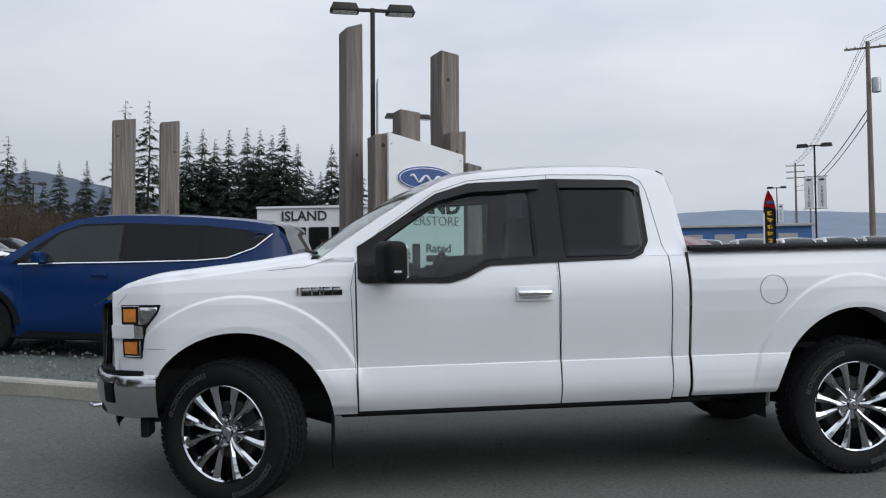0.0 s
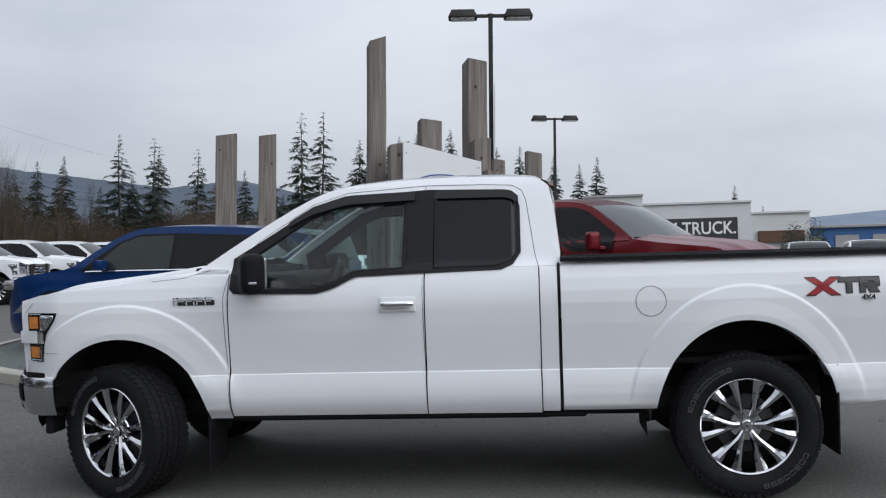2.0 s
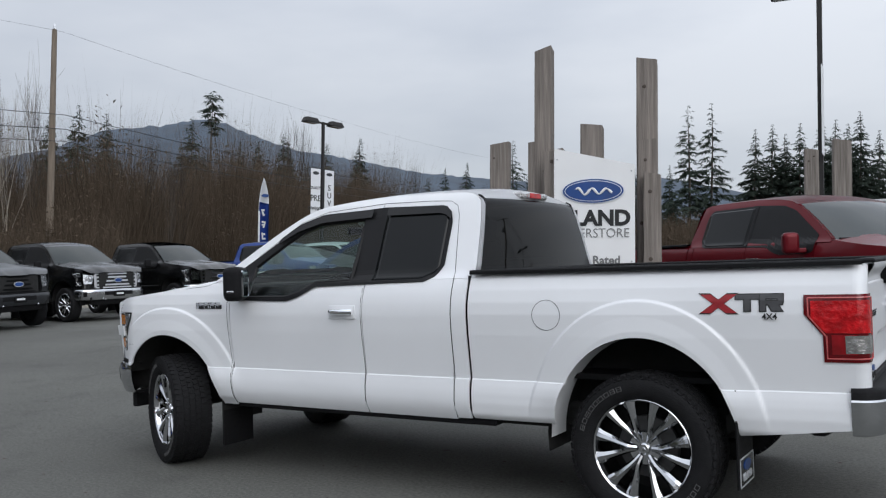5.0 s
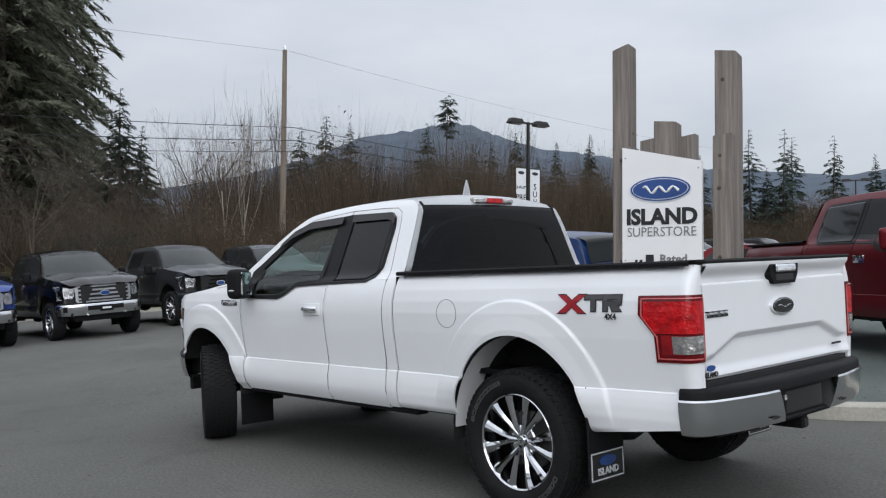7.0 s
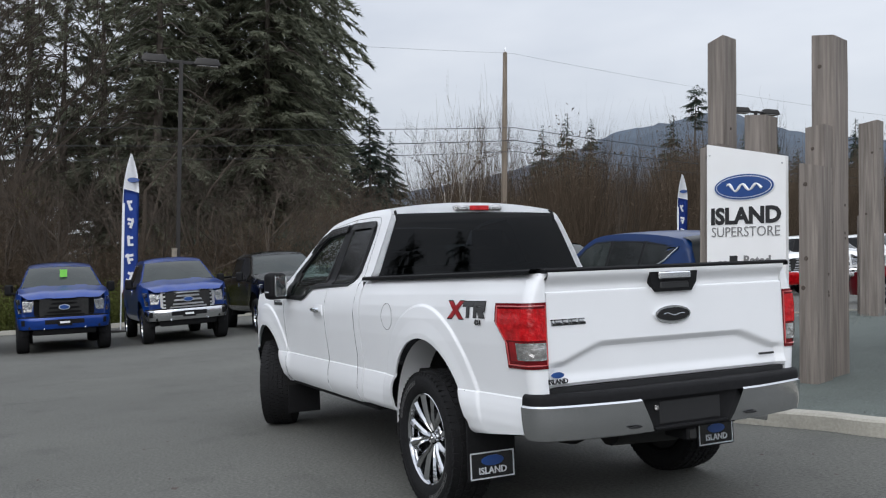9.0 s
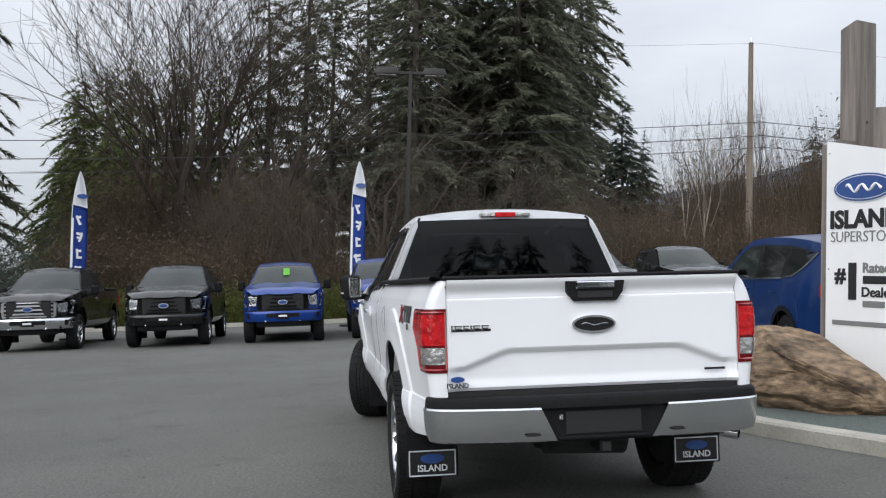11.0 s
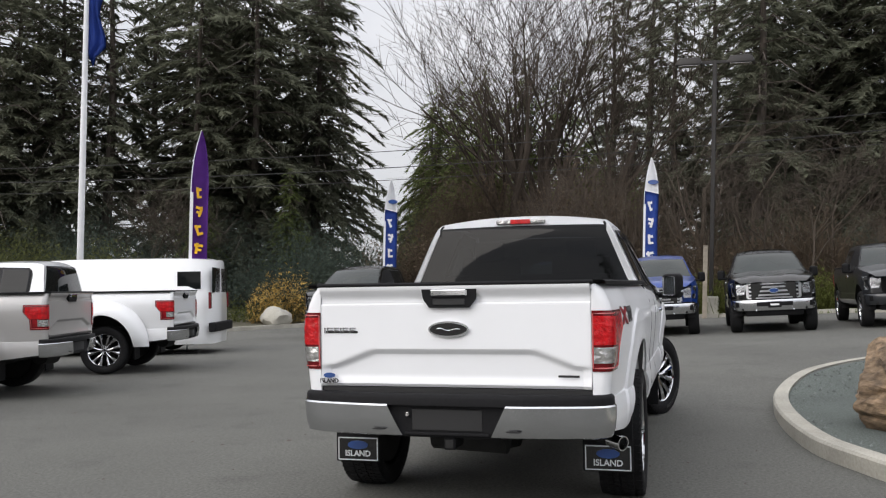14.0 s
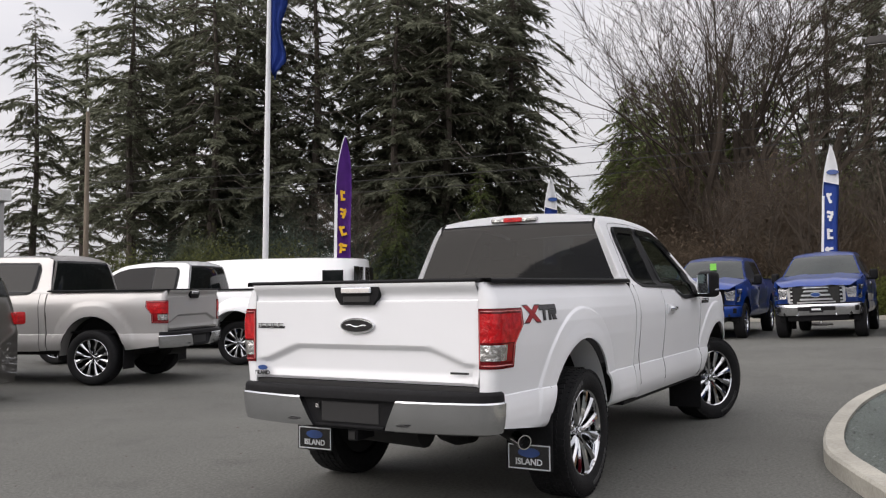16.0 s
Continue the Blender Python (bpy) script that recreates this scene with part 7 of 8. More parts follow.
def bare(label, H, seed, spread, limbs, depth, up=0.35, group="bare trees", thin=1.0, stems=0, lean=0.5, bark=None, low_fork=0.35):
    """A leafless tree: a trunk that forks again and again into thin twigs."""
    T = thing("bare_tree", label, "tree", group)
    q = random.Random(seed)
    wood, twigs = ([], []), ([], [])

    def stick(p, d, L, r, lev):
        V, F = wood if lev < 2 else twigs
        n = 3 if lev < 2 else 2
        pts = [p]
        for k in range(n):
            d = (d + Vector((q.uniform(-1, 1), q.uniform(-1, 1), q.uniform(-0.6, 1))) * 0.16 + Vector((0, 0, up * 0.18))).normalized()
            pts.append(pts[-1] + d * L / n)
        sides = 6 if lev < 2 else 3
        b0 = len(V)
        for i, w in enumerate(pts):
            rad = r * (1 - 0.55 * i / n)
            a = d.orthogonal().normalized()
            b = d.cross(a)
            for k in range(sides):
                V.append(tuple(w + (a * math.cos(k * 6.283 / sides) + b * math.sin(k * 6.283 / sides)) * rad))
        for i in range(n):
            for k in range(sides):
                F.append((b0 + i * sides + k, b0 + i * sides + (k + 1) % sides, b0 + (i + 1) * sides + (k + 1) % sides, b0 + (i + 1) * sides + k))
        if lev >= depth:
            return
        for k in range(limbs if lev else limbs + 3):
            f = q.uniform((0.25, low_fork)[min(lev, 1)] if lev < 2 else 0.35, 1.0)
            i = min(n - 1, int(f * n))
            base = pts[i].lerp(pts[i + 1], f * n - i)
            a = d.orthogonal().normalized()
            a.rotate(Matrix.Rotation(q.random() * 6.283, 3, d))
            nd = (d * q.uniform(0.55, 1.0) + a * spread * q.uniform(0.6, 1.25) + Vector((0, 0, up))).normalized()
            stick(base, nd, L * q.uniform(0.52, 0.80), max(0.012 if stems > 5 else 0.006, r * (1 - 0.5 * f) * q.uniform(0.42, 0.62)), lev + 1)

    for k in range(stems):
        a = k * 6.283 / stems + q.uniform(-0.3, 0.3)
        t = lean * q.uniform(0.25, 1.2)
        stick(Vector((0.3 * math.cos(a), 0.3 * math.sin(a), -0.2)), Vector((math.cos(a) * t, math.sin(a) * t, 1)).normalized(), H * q.uniform(0.38, 0.5), H * 0.011 * thin, 1)
    if not stems:
        stick(Vector((0, 0, -0.2)), Vector((0, 0, 1)), H * 0.42, H * 0.014 * thin, 0)
    top = max(v[2] for v in twigs[0])
    for nm, (V, F) in (("trunk", wood), ("crown", twigs)):
        me = bpy.data.meshes.new(nm)
        me.from_pydata([(x, y, z * H / top if z > 0 else z) for x, y, z in V], [], F)
        me.materials.append(bark or M_TWIG)
        new(nm, me).parent = T
    return T


maple = bare("large leafless maple with many spreading limbs", 22, 3, 0.70, 4, 5, 0.20, stems=7, lean=0.50, thin=1.15, low_fork=0.42)
maple.matrix_basis = plumb(-54.6, -10.9, None, 0, 1.48)
maple_b = bare("large leafless maple with long leaning limbs", 23, 9, 0.62, 4, 5, 0.24, stems=6, lean=0.36, thin=1.15, low_fork=0.42)
maple_b.matrix_basis = plumb(-57.0, -8.2, None, 0, 1.48)
alder = bare("small leafless alder with a rounded crown", 14, 17, 0.8, 4, 4, 0.35)
plant(alder, away([(-61.4, 28.3, 16.0), (-57.6, 27.2, 15.4)], 1.45, NORTHWEST) + [(-34.5, 1.2, 11.5), (-33.0, 3.4, 9.5), (-35.5, -2.4, 9.0)], 14, rr)
shrub = bare("tangled leafless shrub behind the parked row", 7, 23, 1.0, 4, 4, 0.15, thin=0.7)
plant(shrub, [(-30.7, 3.9, 7.5), (-27.8, 5.3, 7.0), (-29.5, 1.5, 6.0), (-28.5, -2.6, 4.5), (-29.5, 8.4, 5.0), (-30.5, 12.0, 6.0), (-33.0, 10.0, 7.0), (-34.0, 16.0, 6.5), (-31.5, 6.5, 8.0), (-32.0, -1.0, 6.0),
              (-34.2, -4.2, 7.5), (-35.0, -1.8, 8.5), (-36.0, -5.6, 7.0), (-24.0, -19.0, 6.0), (-26.0, -22.0, 6.5), (-38.0, -7.0, 8.0)], 7, rr)
birch = bare("pale leafless birch clump at the end of the row", 12, 43, 0.34, 3, 4, 0.8, thin=0.42, stems=3, lean=0.16, bark=M_BIRCH)
birch.matrix_basis = plumb(-34.5, 17.4)
poplar = bare("slender leafless poplar sapling", 12, 29, 0.28, 4, 3, 0.9, thin=0.55)
plant(poplar, [(-55.3, 29.5, 15.8), (-42.1, 31.8, 11.3), (-41.0, 32.6, 9.5), (-47.8, 27.4, 15.1), (-53.0, 59.1, 17.1), (-41.7, 61.3, 11.7), (-40.6, 67.8, 10.3), (-41.5, 33.8, 10.6), (-46.9, 49.9, 15.0), (-38.0, 30.0, 9.0), (-37.0, 66.0, 9.5)], 12, rr)


# ---- thickets, hedges, verge ----
def thicket(name, label, spots, height, material, count, seed, leaf, sticks=0.4, category="brush"):
    """A tangle of stems and small leaves over a band of ground: spots of (x, y, radius, height share)."""
    q = random.Random(seed)
    V, F = [], []
    for k in range(count):
        x0, y0, rad, hs = q.choice(spots)
        a, r = q.random() * 6.28, rad * math.sqrt(q.random())
        x, y = x0 + r * math.cos(a), y0 + r * math.sin(a)
        h = height * hs * (1 - 0.55 * (r / rad) ** 2) * q.uniform(0.75, 1.1)
        g = lot(x, y)
        b = len(V)
        if q.random() < sticks:
            w = 0.018
            V += [(x - w, y, g), (x + w, y + w, g), (x + q.uniform(-0.35, 0.35) * h, y + q.uniform(-0.35, 0.35) * h, g + h * q.uniform(0.7, 1.15))]
            F.append((b, b + 1, b + 2))
        else:
            z = max(g + h * q.random() ** 0.8, g + 0.02 + leaf)
            lu, lv = leaf * q.uniform(0.6, 1.5), leaf * q.uniform(0.4, 0.9)
            ux, uy, uz = (q.uniform(-1, 1) * lu for _ in range(3))
            vx, vy, vz = (q.uniform(-1, 1) * lv for _ in range(3))
            V += [(x - ux, y - uy, z - uz), (x + vx, y + vy, z + vz), (x + ux, y + uy, z + uz)]
            F.append((b, b + 1, b + 2))
    me = bpy.data.meshes.new(name)
    me.from_pydata(V, [], F)
    me.materials.append(material)
    return tagged(new(name, me), label, category, kind="stuff")


q = random.Random(5)
thicket("brown_thicket", "brown leafless thicket behind the parked row", [(-31.5 - q.random() * 4, y, 2.6, q.uniform(0.7, 1.2)) for y in span(-13, 20, 16)], 4.3, M_BRUSH, 80000, 2, 0.10)
thicket("maple_thicket", "tall brown tangled undergrowth round the foot of the maples", [(-49 - q.random() * 4, y, 2.6, q.uniform(0.7, 1.15)) for y in span(-15, -3, 9)], 9.5, M_BRUSH, 70000, 12, 0.14, 0.55)
thicket("far_thicket", "brown leafless woodland edge far behind the lot", [(-46 - q.random() * 10, 16 + k * 4.0, 5.5, q.uniform(0.9, 1.55) * (0.72 if k < 3 else 1.0)) for k in range(14)] + [(-44 + k * 4, 76 + q.random() * 10, 5, q.uniform(0.55, 0.85)) for k in range(7)], 8.6, M_BRUSH, 190000, 3, 0.13, 0.5)
thicket("green_undergrowth", "dark green undergrowth below the firs", [(-26 - q.random() * 10, -38 + k * 2.2, 3.2, q.uniform(0.6, 1.3)) for k in range(12)] + [(-46 - 0.5 * k, -56 + k * 2.6, 4.0, q.uniform(1.3, 2.2)) for k in range(18)] + [(-36, 3 + k * 2.5, 3.0, 1.0) for k in range(6)], 4.2, M_NEEDLE_FAR, 150000, 4, 0.10, 0.1, "bushes")
thicket("green_hedge", "low green hedge behind the parked row", [(-26.9 + q.uniform(-0.2, 0.2), y, 0.8, q.uniform(0.85, 1.1)) for y in span(-10.5, 22, 46)], 1.75, M_HEDGE, 70000, 6, 0.065, 0.05, "hedge")
thicket("verge_hedge", "low green hedge at the lot's corner", [(-26.5 + q.uniform(-0.4, 0.4), y, 1.1, q.uniform(0.7, 1.1)) for y in span(-24, -15.2, 10)], 1.3, M_HEDGE, 9000, 7, 0.06, 0.05, "hedge")
thicket("yellow_bush", "yellow flowering bush at the lot's corner", [(-24.6, -14.2, 1.3, 1.0), (-25.0, -15.2, 1.1, 0.9)], 2.4, M_YELLOWBUSH, 5200, 8, 0.06, 0.25, "bush")
thicket("evergreen_bushes", "olive-green evergreen bushes by the flagpole", [(-17.5, -21.0, 2.2, 1.1), (-20.5, -20.0, 2.4, 1.0), (-15.0, -23.0, 2.2, 0.9), (-23.0, -19.0, 2.0, 0.8)], 3.4, M_OLIVE, 60000, 9, 0.07, 0.05, "bushes")
thicket("far_bushes", "dark rounded conifer shrubs by the far rows", [(17.3, 52.0, 0.9, 1.0), (18.7, 52.4, 0.9, 1.1)], 2.8, M_NEEDLE_FAR, 4000, 10, 0.09, 0.0, "bushes")

# verge kerb behind the row and a pale landscape rock
vk = thing("verge_kerb", "pale concrete kerb along the planted verge", "kerb", kind="structure")
line = spline([(-14.5, -17.2), (-19.5, -14.6), (-23.0, -12.9), (-25.6, -10.4), (-26.0, -6.0), (-26.0, 8.0), (-25.2, 13.5), (-22.0, 15.6), (-18.6, 16.4), (-17.4, 17.2), (-18.6, 18.2), (-24.0, 18.6)], 6)
for a in range(0, len(line) - 1, 6):
    bm = bmesh.new()
    seg = line[a:a + 7]
    rings = []
    for i, (x, y) in enumerate(seg):
        d = (Vector(seg[min(i + 1, len(seg) - 1)]) - Vector(seg[max(i - 1, 0)])).normalized()
        nx, ny, g = -d.y, d.x, lot(x, y)
        rings.append([bm.verts.new(p) for p in ((x - nx * 0.08, y - ny * 0.08, g - 0.05), (x - nx * 0.075, y - ny * 0.075, g + 0.14), (x + nx * 0.075, y + ny * 0.075, g + 0.145), (x + nx * 0.08, y + ny * 0.08, g - 0.05))])
    for r0, r1 in zip(rings, rings[1:]):
        for k in range(3):
            bm.faces.new((r0[k], r1[k], r1[k + 1], r0[k + 1]))
    part("kerb_stone", bm, M_KERB, vk)
bm = bmesh.new()
rim = [(-10.0, -48.0), (-12.5, -30.0)] + line[:-8]
near = [bm.verts.new((x, y, lot(x, y) + 0.10)) for x, y in rim]
far_ = [bm.verts.new((-170.0, y * 2.2, lot(-64.0, y) + 0.10)) for x, y in rim]
for k in range(len(rim) - 1):
    bm.faces.new((near[k], near[k + 1], far_[k + 1], far_[k]))
tagged(part("verge", bm, M_EARTH, None), "earth verge with dead grass under the trees", "ground", kind="structure")
thicket("verge_grass", "rough green and straw grass on the verge", [(-27 - q.random() * 3, y, 1.8, 1.0) for y in span(-22, 20, 24)], 0.32, M_GRASS, 14000, 12, 0.05, 0.75, "grass")
bm = bmesh.new()
bmesh.ops.create_icosphere(bm, subdivisions=3, radius=1.0)
for v in bm.verts:
    v.co = Vector((v.co.x * 0.95, v.co.y * 0.55, v.co.z * 0.42)) * (1 + 0.22 * noise.fractal(v.co * 1.6, 1.0, 2.0, 4))
far_rock = tagged(part("landscape_rock", bm, M_KERB, None, smooth=True, angle=35), "pale landscape rock by the verge kerb", "rock")
far_rock.matrix_basis = pose(-22.6, -13.9, lot(-22.6, -13.9) + 0.38, 0, 0, 30)


# ---- lamps, poles, wires ----
def lamp_post(label, H, banners=None, turn=0.0, base=0.0):
    """A twin-headed car-park lamp on a square pole."""
    T = thing("street_lamp", label, "lamp post", "car park lamps")
    bm = bmesh.new()
    box(bm, (0, 0, H / 2), (0.13, 0.13, H), 0.01)
    part("pole", bm, M_DARKMETAL, T)
    part("pole_base", boxes(((0, 0, 0.35), (0.50, 0.50, 0.7), 0.03)), M_KERB, T)
    part("arm", boxes(((0, 0, H - 0.06), (1.05, 0.07, 0.10), 0.01)), M_DARKMETAL, T)
    for s in (-1, 1):
        bm = bmesh.new()
        box(bm, (s * 0.82, 0, H - 0.02), (0.86, 0.46, 0.26), 0.05, Matrix(), 2)
        for v in bm.verts:
            if v.co.z > H + 0.02:
                v.co.x = s * 0.82 + (v.co.x - s * 0.82) * 0.82
                v.co.y *= 0.75
        hd = part("lamp_head", bm, M_DARKMETAL, T, smooth=True, angle=40)
        part("lens", boxes(((s * 0.82, 0, H - 0.155), (0.70, 0.36, 0.02), 0.004)), M_CLEARLENS, hd)
    for (dx, lines) in banners or ():
        bz, bh, bw = H - 3.55, 2.35, 0.62
        p = part("banner", boxes(((dx, 0, bz), (bw, 0.012, bh), 0.0)), M_FLAGWHITE, T, "white vertical banner with dark lettering")
        part("banner_oval", disc(bmesh.new(), (dx, -0.010, bz + bh / 2 - 0.22), 0.2, "Y", 20, 0.085, 0.008), M_GREYPAINT, p)
        n = len(lines)
        for k, tx in enumerate(lines):
            word(tx, min(0.42, 1.45 / max(n, 3) * 1.15, 1.3 / max(1, len(tx)) if len(tx) > 1 else 0.42), M_INK, p, pose(dx, -0.008, bz + bh / 2 - 0.70 - (k + 0.5) * (1.55 / n)), bold=0.006, depth=0.003)
        for zz in (bz + bh / 2 + 0.03, bz - bh / 2 - 0.03):
            part("banner_rod", tube(bmesh.new(), [(0, 0, zz), (dx * 1.9, 0, zz)], 0.02, 6), M_DARKMETAL, p)
    return T


l1 = lamp_post("tall dark twin-headed car park lamp with white banner", 8.5)
part("banner", boxes(((0.09, -0.38, 5.1), (0.012, 0.62, 2.35), 0.0)), M_FLAGWHITE, l1, "white vertical banner")
l1.matrix_basis = plumb(-0.50, 19.75, 0.0, 4)
l2 = lamp_post("dark twin-headed car park lamp", 8.5)
l2.matrix_basis = plumb(1.95, 41.0, 0.0, 8)
l3 = lamp_post("dark twin-headed car park lamp with two white banners", 8.4, [(-0.45, ("QUALITY", "PRE", "OWNED")), (0.45, ("S", "U", "V", "S"))])
l3.matrix_basis = plumb(-24.9, 28.3, None, 82)
copy_thing(l2, plumb(-26.4, 1.85, None, 84, 1.12))
mk = thing("marker_post", "pale square timber marker post behind the parked row", "post")
part("shaft", boxes(((0, 0, 1.4), (0.17, 0.17, 2.8), 0.012)), M_BIRCH, mk)
part("cap", boxes(((0, 0, 2.82), (0.20, 0.20, 0.05), 0.01)), M_BIRCH, mk)
mk.matrix_basis = plumb(-25.7, 1.62, None, 0, 0.93)
l4 = lamp_post("dark twin-headed car park lamp with two white banners", 8.4, [(-0.45, ("L", "E", "A", "S", "I", "N", "G")), (0.45, ("T", "R", "U", "C", "K", "S"))])
l4.matrix_basis = plumb(33.2, 56.0, 0.0, -30)
copy_thing(l4, plumb(55.5, 106.0, 0.0, -30))
copy_thing(l2, plumb(-31.5, 82.5, 0.0, 20))


def pole(label, H, arms=0, can=False):
    T = thing("utility_pole", label, "utility pole", "utility poles")
    part("shaft", tube(bmesh.new(), [(0, 0, -0.2), (0, 0, H * 0.5), (0, 0, H)], [0.19, 0.16, 0.12], 12), M_POLEWOOD, T, smooth=True, angle=40)
    for k in range(arms):
        a = part("cross_arm", boxes(((0, 0.16, H - 0.35 - 0.9 * k), (2.6, 0.10, 0.12), 0.01)), M_POLEWOOD, T)
        for x in (-1.15, -0.7, 0.7, 1.15):
            part("insulator", lathe(bmesh.new(), [(0.03, 0.0), (0.06, 0.04), (0.05, 0.14), (0.02, 0.18)], 8, "Z", (x, 0.16, H - 0.29 - 0.9 * k)), M_SILVER, a)
    if can:
        part("transformer", lathe(bmesh.new(), [(0.0005, 0.95), (0.24, 0.92), (0.26, 0.85), (0.26, 0.05), (0.0005, 0.0)], 16, "Z", (0.42, 0, H - 3.2)), M_GALV, T, smooth=True, angle=40)
    if not arms:
        part("top_insulator", lathe(bmesh.new(), [(0.03, 0.0), (0.07, 0.05), (0.06, 0.2), (0.02, 0.3)], 8, "Z", (0, 0, H)), M_SILVER, T)
    return T


up_a = pole("plain wooden utility pole beside the woods", 13.2)
up_a.matrix_basis = plumb(-35.3, 20.4)
copy_thing(up_a, plumb(-30.4, -44.6, -0.3))
up_b = pole("wooden utility pole with cross-arm and transformer", 13.4, 1, True)
up_b.matrix_basis = plumb(30.3, 44.3, 0.0, -30)
up_c = pole("far wooden utility pole with three cross-arms", 12.6, 3)
up_c.matrix_basis = plumb(64.0, 117.0, 0.0, -30)
copy_thing(up_c, plumb(98.0, 175.0, 0.0, 50))


def cable(a, b, sag, r=0.016):
    a, b = Vector(a), Vector(b)
    pts = [a.lerp(b, t) - Vector((0, 0, sag * 4 * t * (1 - t))) for t in span(0, 1, 24)]
    c = part("overhead_cable", tube(bmesh.new(), pts, r, 4), M_WIRE, None)
    return tagged(c, "thin black overhead cable between utility poles", "cable", "overhead cables")


for z, sag, r in ((13.4, 0.7, 0.006), (9.3, 0.8, 0.02), (8.6, 0.9, 0.024), (8.0, 0.9, 0.018)):
    cable((-34.9, 21.3, z), (-30.0, -43.6, z - 1.0), sag, r)
    cable((-34.9, 21.3, z), (-44.0, 86.0, z - 0.5), sag, r)
for dx in (-1.0, -0.5, 0.5, 1.0):
    cable((30.6 + dx * 0.7, 44.9 + dx * 0.8, 13.5), (64.0 + dx * 0.7, 117.6 + dx * 0.8, 12.5), 1.4, 0.014)
    cable((30.6 + dx * 0.7, 44.9 + dx * 0.8, 13.5), (16.0 + dx, 5.0 - 20, 13.5), 1.0, 0.014)
cable((30.8, 45.0, 9.6), (64.3, 117.8, 9.2), 1.4, 0.035)
cable((30.8, 45.0, 9.0), (64.3, 117.8, 8.6), 1.4, 0.030)


# ---- flags ----
def feather(label, H, material, marks, mark_material, width=0.62, head=None):
    """A feather banner: a bowed pole and a cloth with a curved head."""
    T = thing("feather_flag", label, "flag", "feather flags")
    n = 26
    z0 = H * 0.22
    def lead(z):
        return 0.0 if z < H * 0.72 else 0.20 * ((z - H * 0.72) / (H * 0.28)) ** 2.2
    part("mast", tube(bmesh.new(), [(lead(z), 0, z) for z in span(0, H, 16)], [0.022 - 0.012 * k / 16 for k in range(17)], 6), M_SILVER, T)
    def cloth(a, b, mt, nm, off):
        bm = bmesh.new()
        gr = []
        for i in range(n + 1):
            z = a + (b - a) * i / n
            f = max(0.0, (z - H * 0.72) / (H * 0.28))
            wd = width * (1 - f ** 2.4) + 0.02
            gr.append([bm.verts.new((lead(z) + wd * k / 6, off + 0.05 * math.sin(z * 2.1 + k * 0.8) * k / 6, z - 0.14 * (k / 6) * (1 - f))) for k in range(7)])
        for r0, r1 in zip(gr, gr[1:]):
            for k in range(6):
                bm.faces.new((r0[k], r0[k + 1], r1[k + 1], r1[k]))
        bmesh.ops.solidify(bm, geom=bm.faces[:], thickness=0.004)
        return part(nm, bm, mt, T, smooth=True)
    c = cloth(z0, H * (0.80 if head else 0.995), material, "cloth", 0.0)
    if head:
        h = cloth(H * 0.80, H * 0.995, head, "head_cloth", 0.0)
        part("head_oval", disc(bmesh.new(), (0.28, -0.03, H * 0.85), 0.16, "Y", 20, 0.07, 0.07), M_BLUE_OVAL, h)
    part("sleeve", boxes(((0.02, 0, (z0 + H * 0.72) / 2), (0.07, 0.03, H * 0.72 - z0), 0.004)), M_FLAGWHITE, c)
    for k in range(marks):
        z = H * 0.76 - (k + 0.5) * (H * 0.50 / marks)
        bm = bmesh.new()
        hgt = H * 0.50 / marks * 0.72
        m = Matrix.Translation((width * 0.52, 0.012, z)) @ Matrix.Rotation(0.35 * math.sin(k * 2.3 + marks), 4, "Y")
        box(bm, (0, 0, hgt * 0.22), (width * (0.36 + 0.16 * (k % 2)), 0.075, hgt * 0.20), 0.0, m)
        box(bm, (-width * 0.10 * (1 - 2 * (k % 3 == 1)), 0, 0), (width * 0.15, 0.075, hgt * 0.8), 0.0, m)
        box(bm, (0.01, 0, -hgt * (0.1 if k % 2 else 0.32)), (width * 0.34, 0.075, hgt * 0.18), 0.0, m)
        part("print_mark", bm, mark_material, c)
    b = part("foot", boxes(((0, 0, 0.03), (0.5, 0.5, 0.06), 0.015)), M_DARKMETAL, T)
    return T


f1 = feather("purple feather flag with yellow print marks", 4.95, M_FLAGPURPLE, 6, M_FLAGYELLOW, 0.36)
f1.matrix_basis = plumb(-9.56, -9.52, None, 116)
f2 = feather("blue feather flag with white print marks and white head", 5.1, M_FLAGBLUE, 5, M_FLAGWHITE, 0.42, M_FLAGWHITE)
f2.matrix_basis = plumb(-20.5, -8.9, None, 107)
copy_thing(f2, plumb(-22.67, -0.42, None, 75, 1.1))
copy_thing(f2, plumb(-23.4, 22.3, None, 30))
f5 = feather("black feather flag with red and yellow print", 3.6, M_INK, 6, M_FLAGYELLOW, 0.5, M_REDLENS)
f5.matrix_basis = plumb(16.9, 31.0, 0.0, -20)
fp = thing("flagpole", "tall white flagpole with a hanging blue flag", "flagpole")
part("mast", tube(bmesh.new(), [(0, 0, 0), (0, 0, 6), (0, 0, 13.5)], [0.10, 0.09, 0.05], 14), M_FLAGWHITE, fp, smooth=True, angle=40)
part("finial", lathe(bmesh.new(), [(0.0005, 13.7), (0.09, 13.6), (0.09, 13.55), (0.0005, 13.45)], 12, "Z"), M_SILVER, fp)
bm = bmesh.new()
gr = []
for i in range(17):
    z = 8.3 + 4.9 * i / 16
    wd = 0.30 + 0.22 * math.sin(i * 0.5 + 0.4) ** 2 if i > 1 else 0.18 + 0.07 * i
    gr.append([bm.verts.new((0.06 + wd * k / 8, 0.13 * math.sin(k * 1.5 + i * 0.25) * (k / 8), z - 0.05 * k)) for k in range(9)])
for r0, r1 in zip(gr, gr[1:]):
    for k in range(8):
        bm.faces.new((r0[k], r0[k + 1], r1[k + 1], r1[k]))
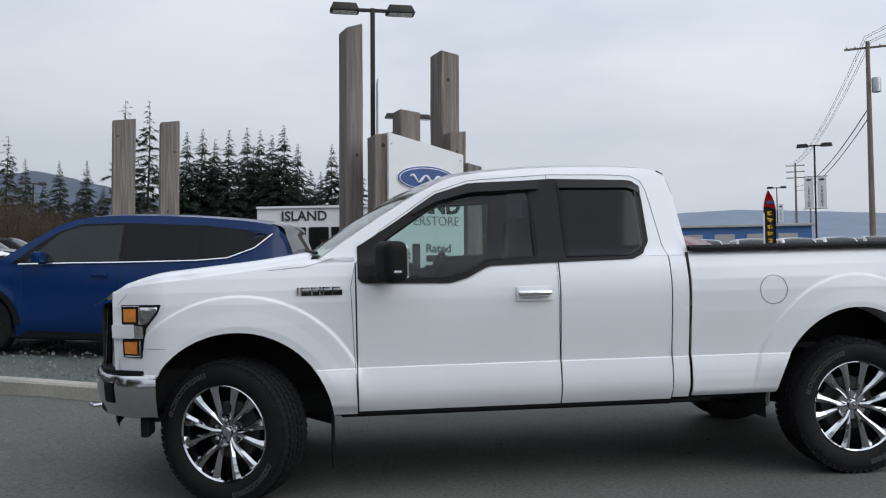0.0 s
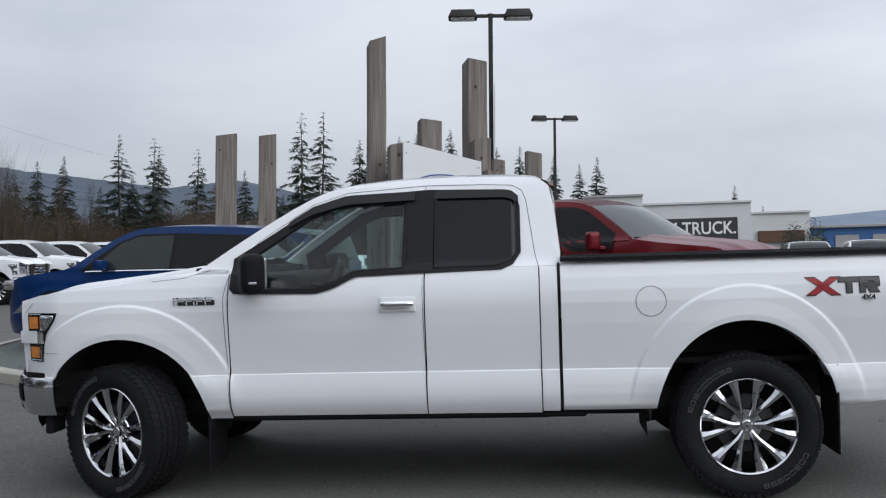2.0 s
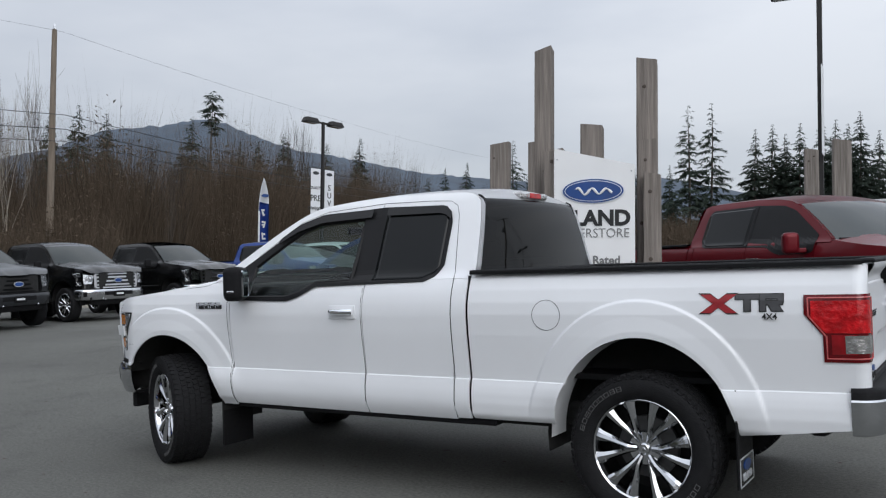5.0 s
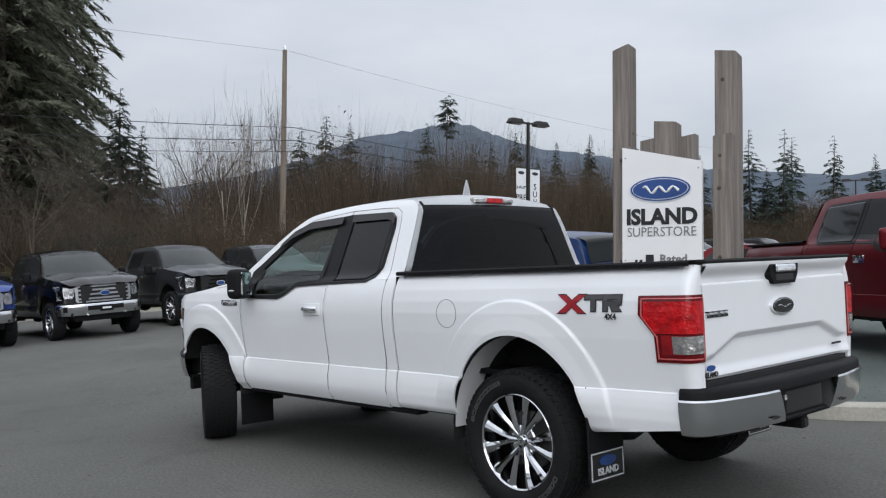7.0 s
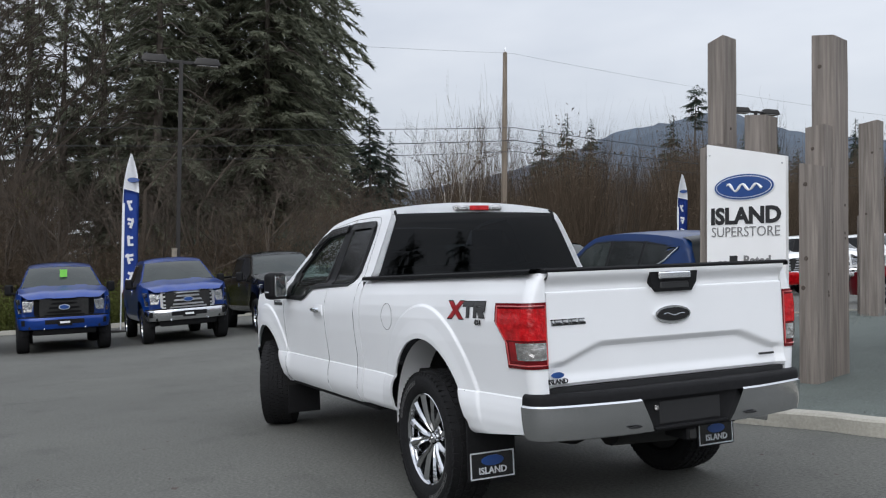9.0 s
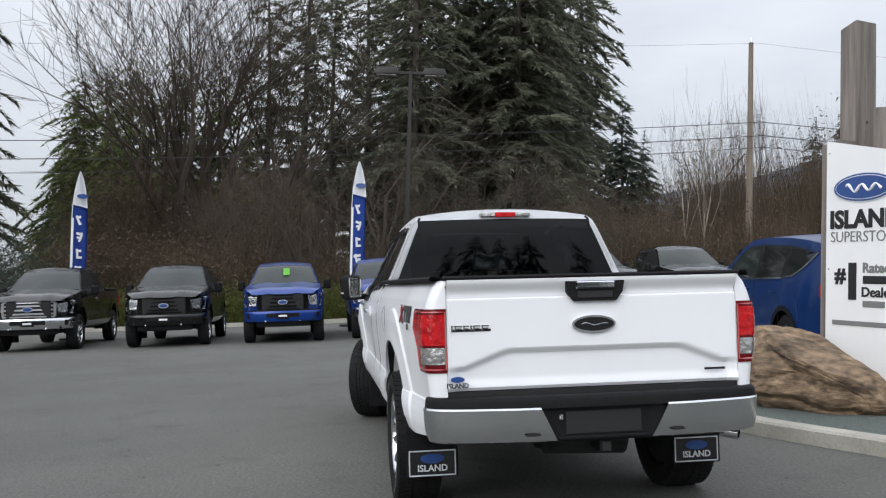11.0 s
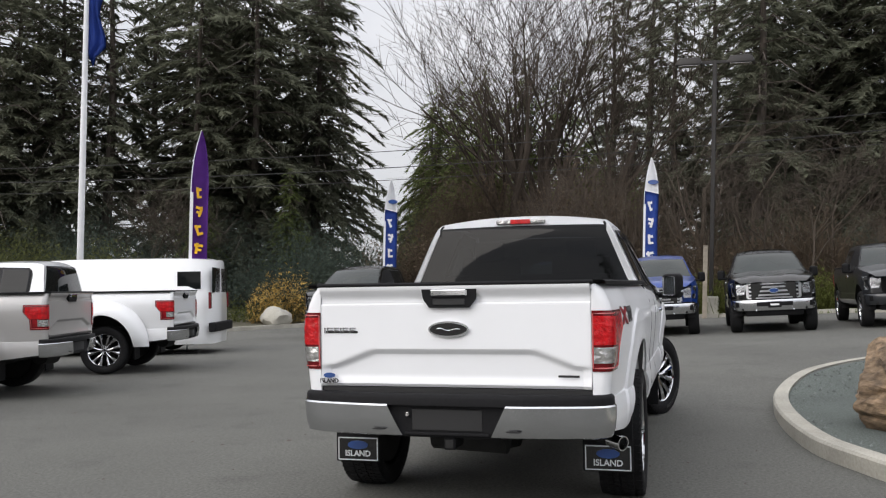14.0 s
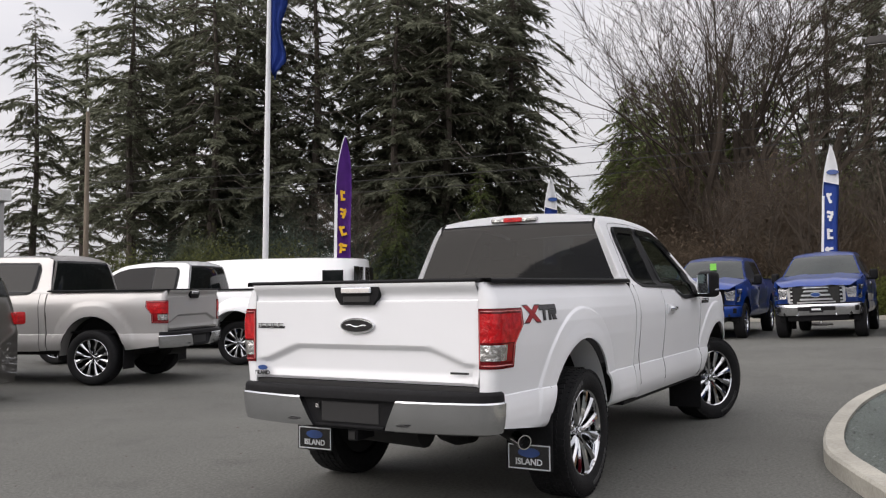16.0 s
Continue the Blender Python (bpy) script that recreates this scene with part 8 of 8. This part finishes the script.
bmesh.ops.solidify(bm, geom=bm.faces[:], thickness=0.004)
fl = part("hanging_flag", bm, M_FLAGBLUE, fp, "limp blue flag with pale print", smooth=True)
bm = bmesh.new()
for k in range(4):
    lathe(bm, [(0.13, -0.02), (0.13, 0.02), (0.09, 0.02), (0.09, -0.02)], 12, "Y", (0.24, 0.09, 9.4 + 0.36 * k), True)
part("print_mark", bm, M_SILVER, fl)
fp.matrix_basis = plumb(-18.9, -19.75, None, 118, 1.2)

# ---- buildings ----
hall = thing("dealership_building", "white flat-roofed dealership building with dark sign panel", "building")
Y0 = 63.5
for nm, x0, x1, z1, d0, mt in (("wall", -8.2, 4.9, 4.75, 0.0, M_STUCCO), ("entrance_tower", 4.9, 9.3, 5.45, -0.6, M_STUCCO), ("showroom_wall", 9.3, 17.5, 4.75, 0.0, M_STUCCO), ("side_wall", 17.5, 22.0, 3.85, 0.6, M_STUCCO)):
    part(nm, boxes((((x0 + x1) / 2, Y0 + 8 + d0, z1 / 2), (x1 - x0, 16.0, z1), 0.0)), mt, hall)
    part("parapet", boxes((((x0 + x1) / 2, Y0 - 0.06 + d0, z1 + 0.02), (x1 - x0 + 0.1, 0.25, 0.18), 0.02)), M_STUCCO_GREY if nm == "entrance_tower" else M_STUCCO, hall)
pn = part("sign_panel", boxes(((13.0, Y0 - 0.08, 2.55), (6.9, 0.14, 2.05), 0.01)), M_CHARCOAL, hall, "charcoal sign panel with white lettering")
word("I AM TRUCK.", 1.35, M_BOARD, pn, pose(13.0, Y0 - 0.16, 2.75), bold=0.02, squeeze=0.86, depth=0.02)
part("oval_rim", disc(bmesh.new(), (7.1, Y0 - 0.68, 4.25), 1.05, "Y", 36, 0.45, 0.12), M_SILVER, hall)
part("oval_field", disc(bmesh.new(), (7.1, Y0 - 0.74, 4.25), 0.97, "Y", 36, 0.38, 0.12), M_BLUE_OVAL, hall)
for k in range(4):
    part("window", boxes(((5.6 + 1.0 * k, Y0 - 0.62, 1.6), (0.9, 0.10, 2.6), 0.01)), M_CARGLASS, hall)
for k in range(6):
    part("window", boxes(((-7.0 + 1.75 * k, Y0 - 0.04, 2.05), (1.55, 0.12, 2.3), 0.01)), M_CARGLASS, hall)
for k in range(5):
    part("window", boxes(((10.3 + 1.4 * k, Y0 - 0.05, 0.85), (1.25, 0.12, 1.1), 0.01)), M_CARGLASS, hall)
part("awning", boxes(((19.8, Y0 + 0.5, 2.0), (3.4, 0.5, 0.9), 0.02)), M_BROWNWALL, hall)
word("ISLAND", 1.05, M_INK, hall, pose(-4.6, Y0 - 0.03, 4.05), bold=0.02, depth=0.02)

blue_hall = thing("blue_building", "long low building with blue metal wall", "building")
part("wall", boxes(((36.0, 96.0, 1.5), (32.0, 10.0, 3.0))), M_ROOFBLUE, blue_hall)
part("roof", boxes(((36.0, 96.0, 3.1), (33.0, 11.0, 0.3), 0.04)), M_STUCCO_GREY, blue_hall)
for k in range(8):
    part("bay_door", boxes(((22.5 + 3.8 * k, 90.95, 1.1), (2.4, 0.14, 2.1), 0.01)), M_STUCCO_GREY, blue_hall)

# unseen building added across the lot, to darken reflections in the truck's glass
unseen_block = thing("showroom_building", "unseen grey and white building added to darken reflections", "building")
part("wall", boxes(((2.0, -34.0, 2.6), (34.0, 8.0, 5.2))), M_STUCCO_GREY, unseen_block)
part("parapet", boxes(((2.0, -34.0, 5.35), (34.4, 8.4, 0.5), 0.03)), M_STUCCO, unseen_block)
for k in range(9):
    part("shop_window", boxes(((-12.5 + 3.6 * k, -29.97, 1.7), (3.0, 0.14, 2.8), 0.01)), M_CARGLASS, unseen_block)
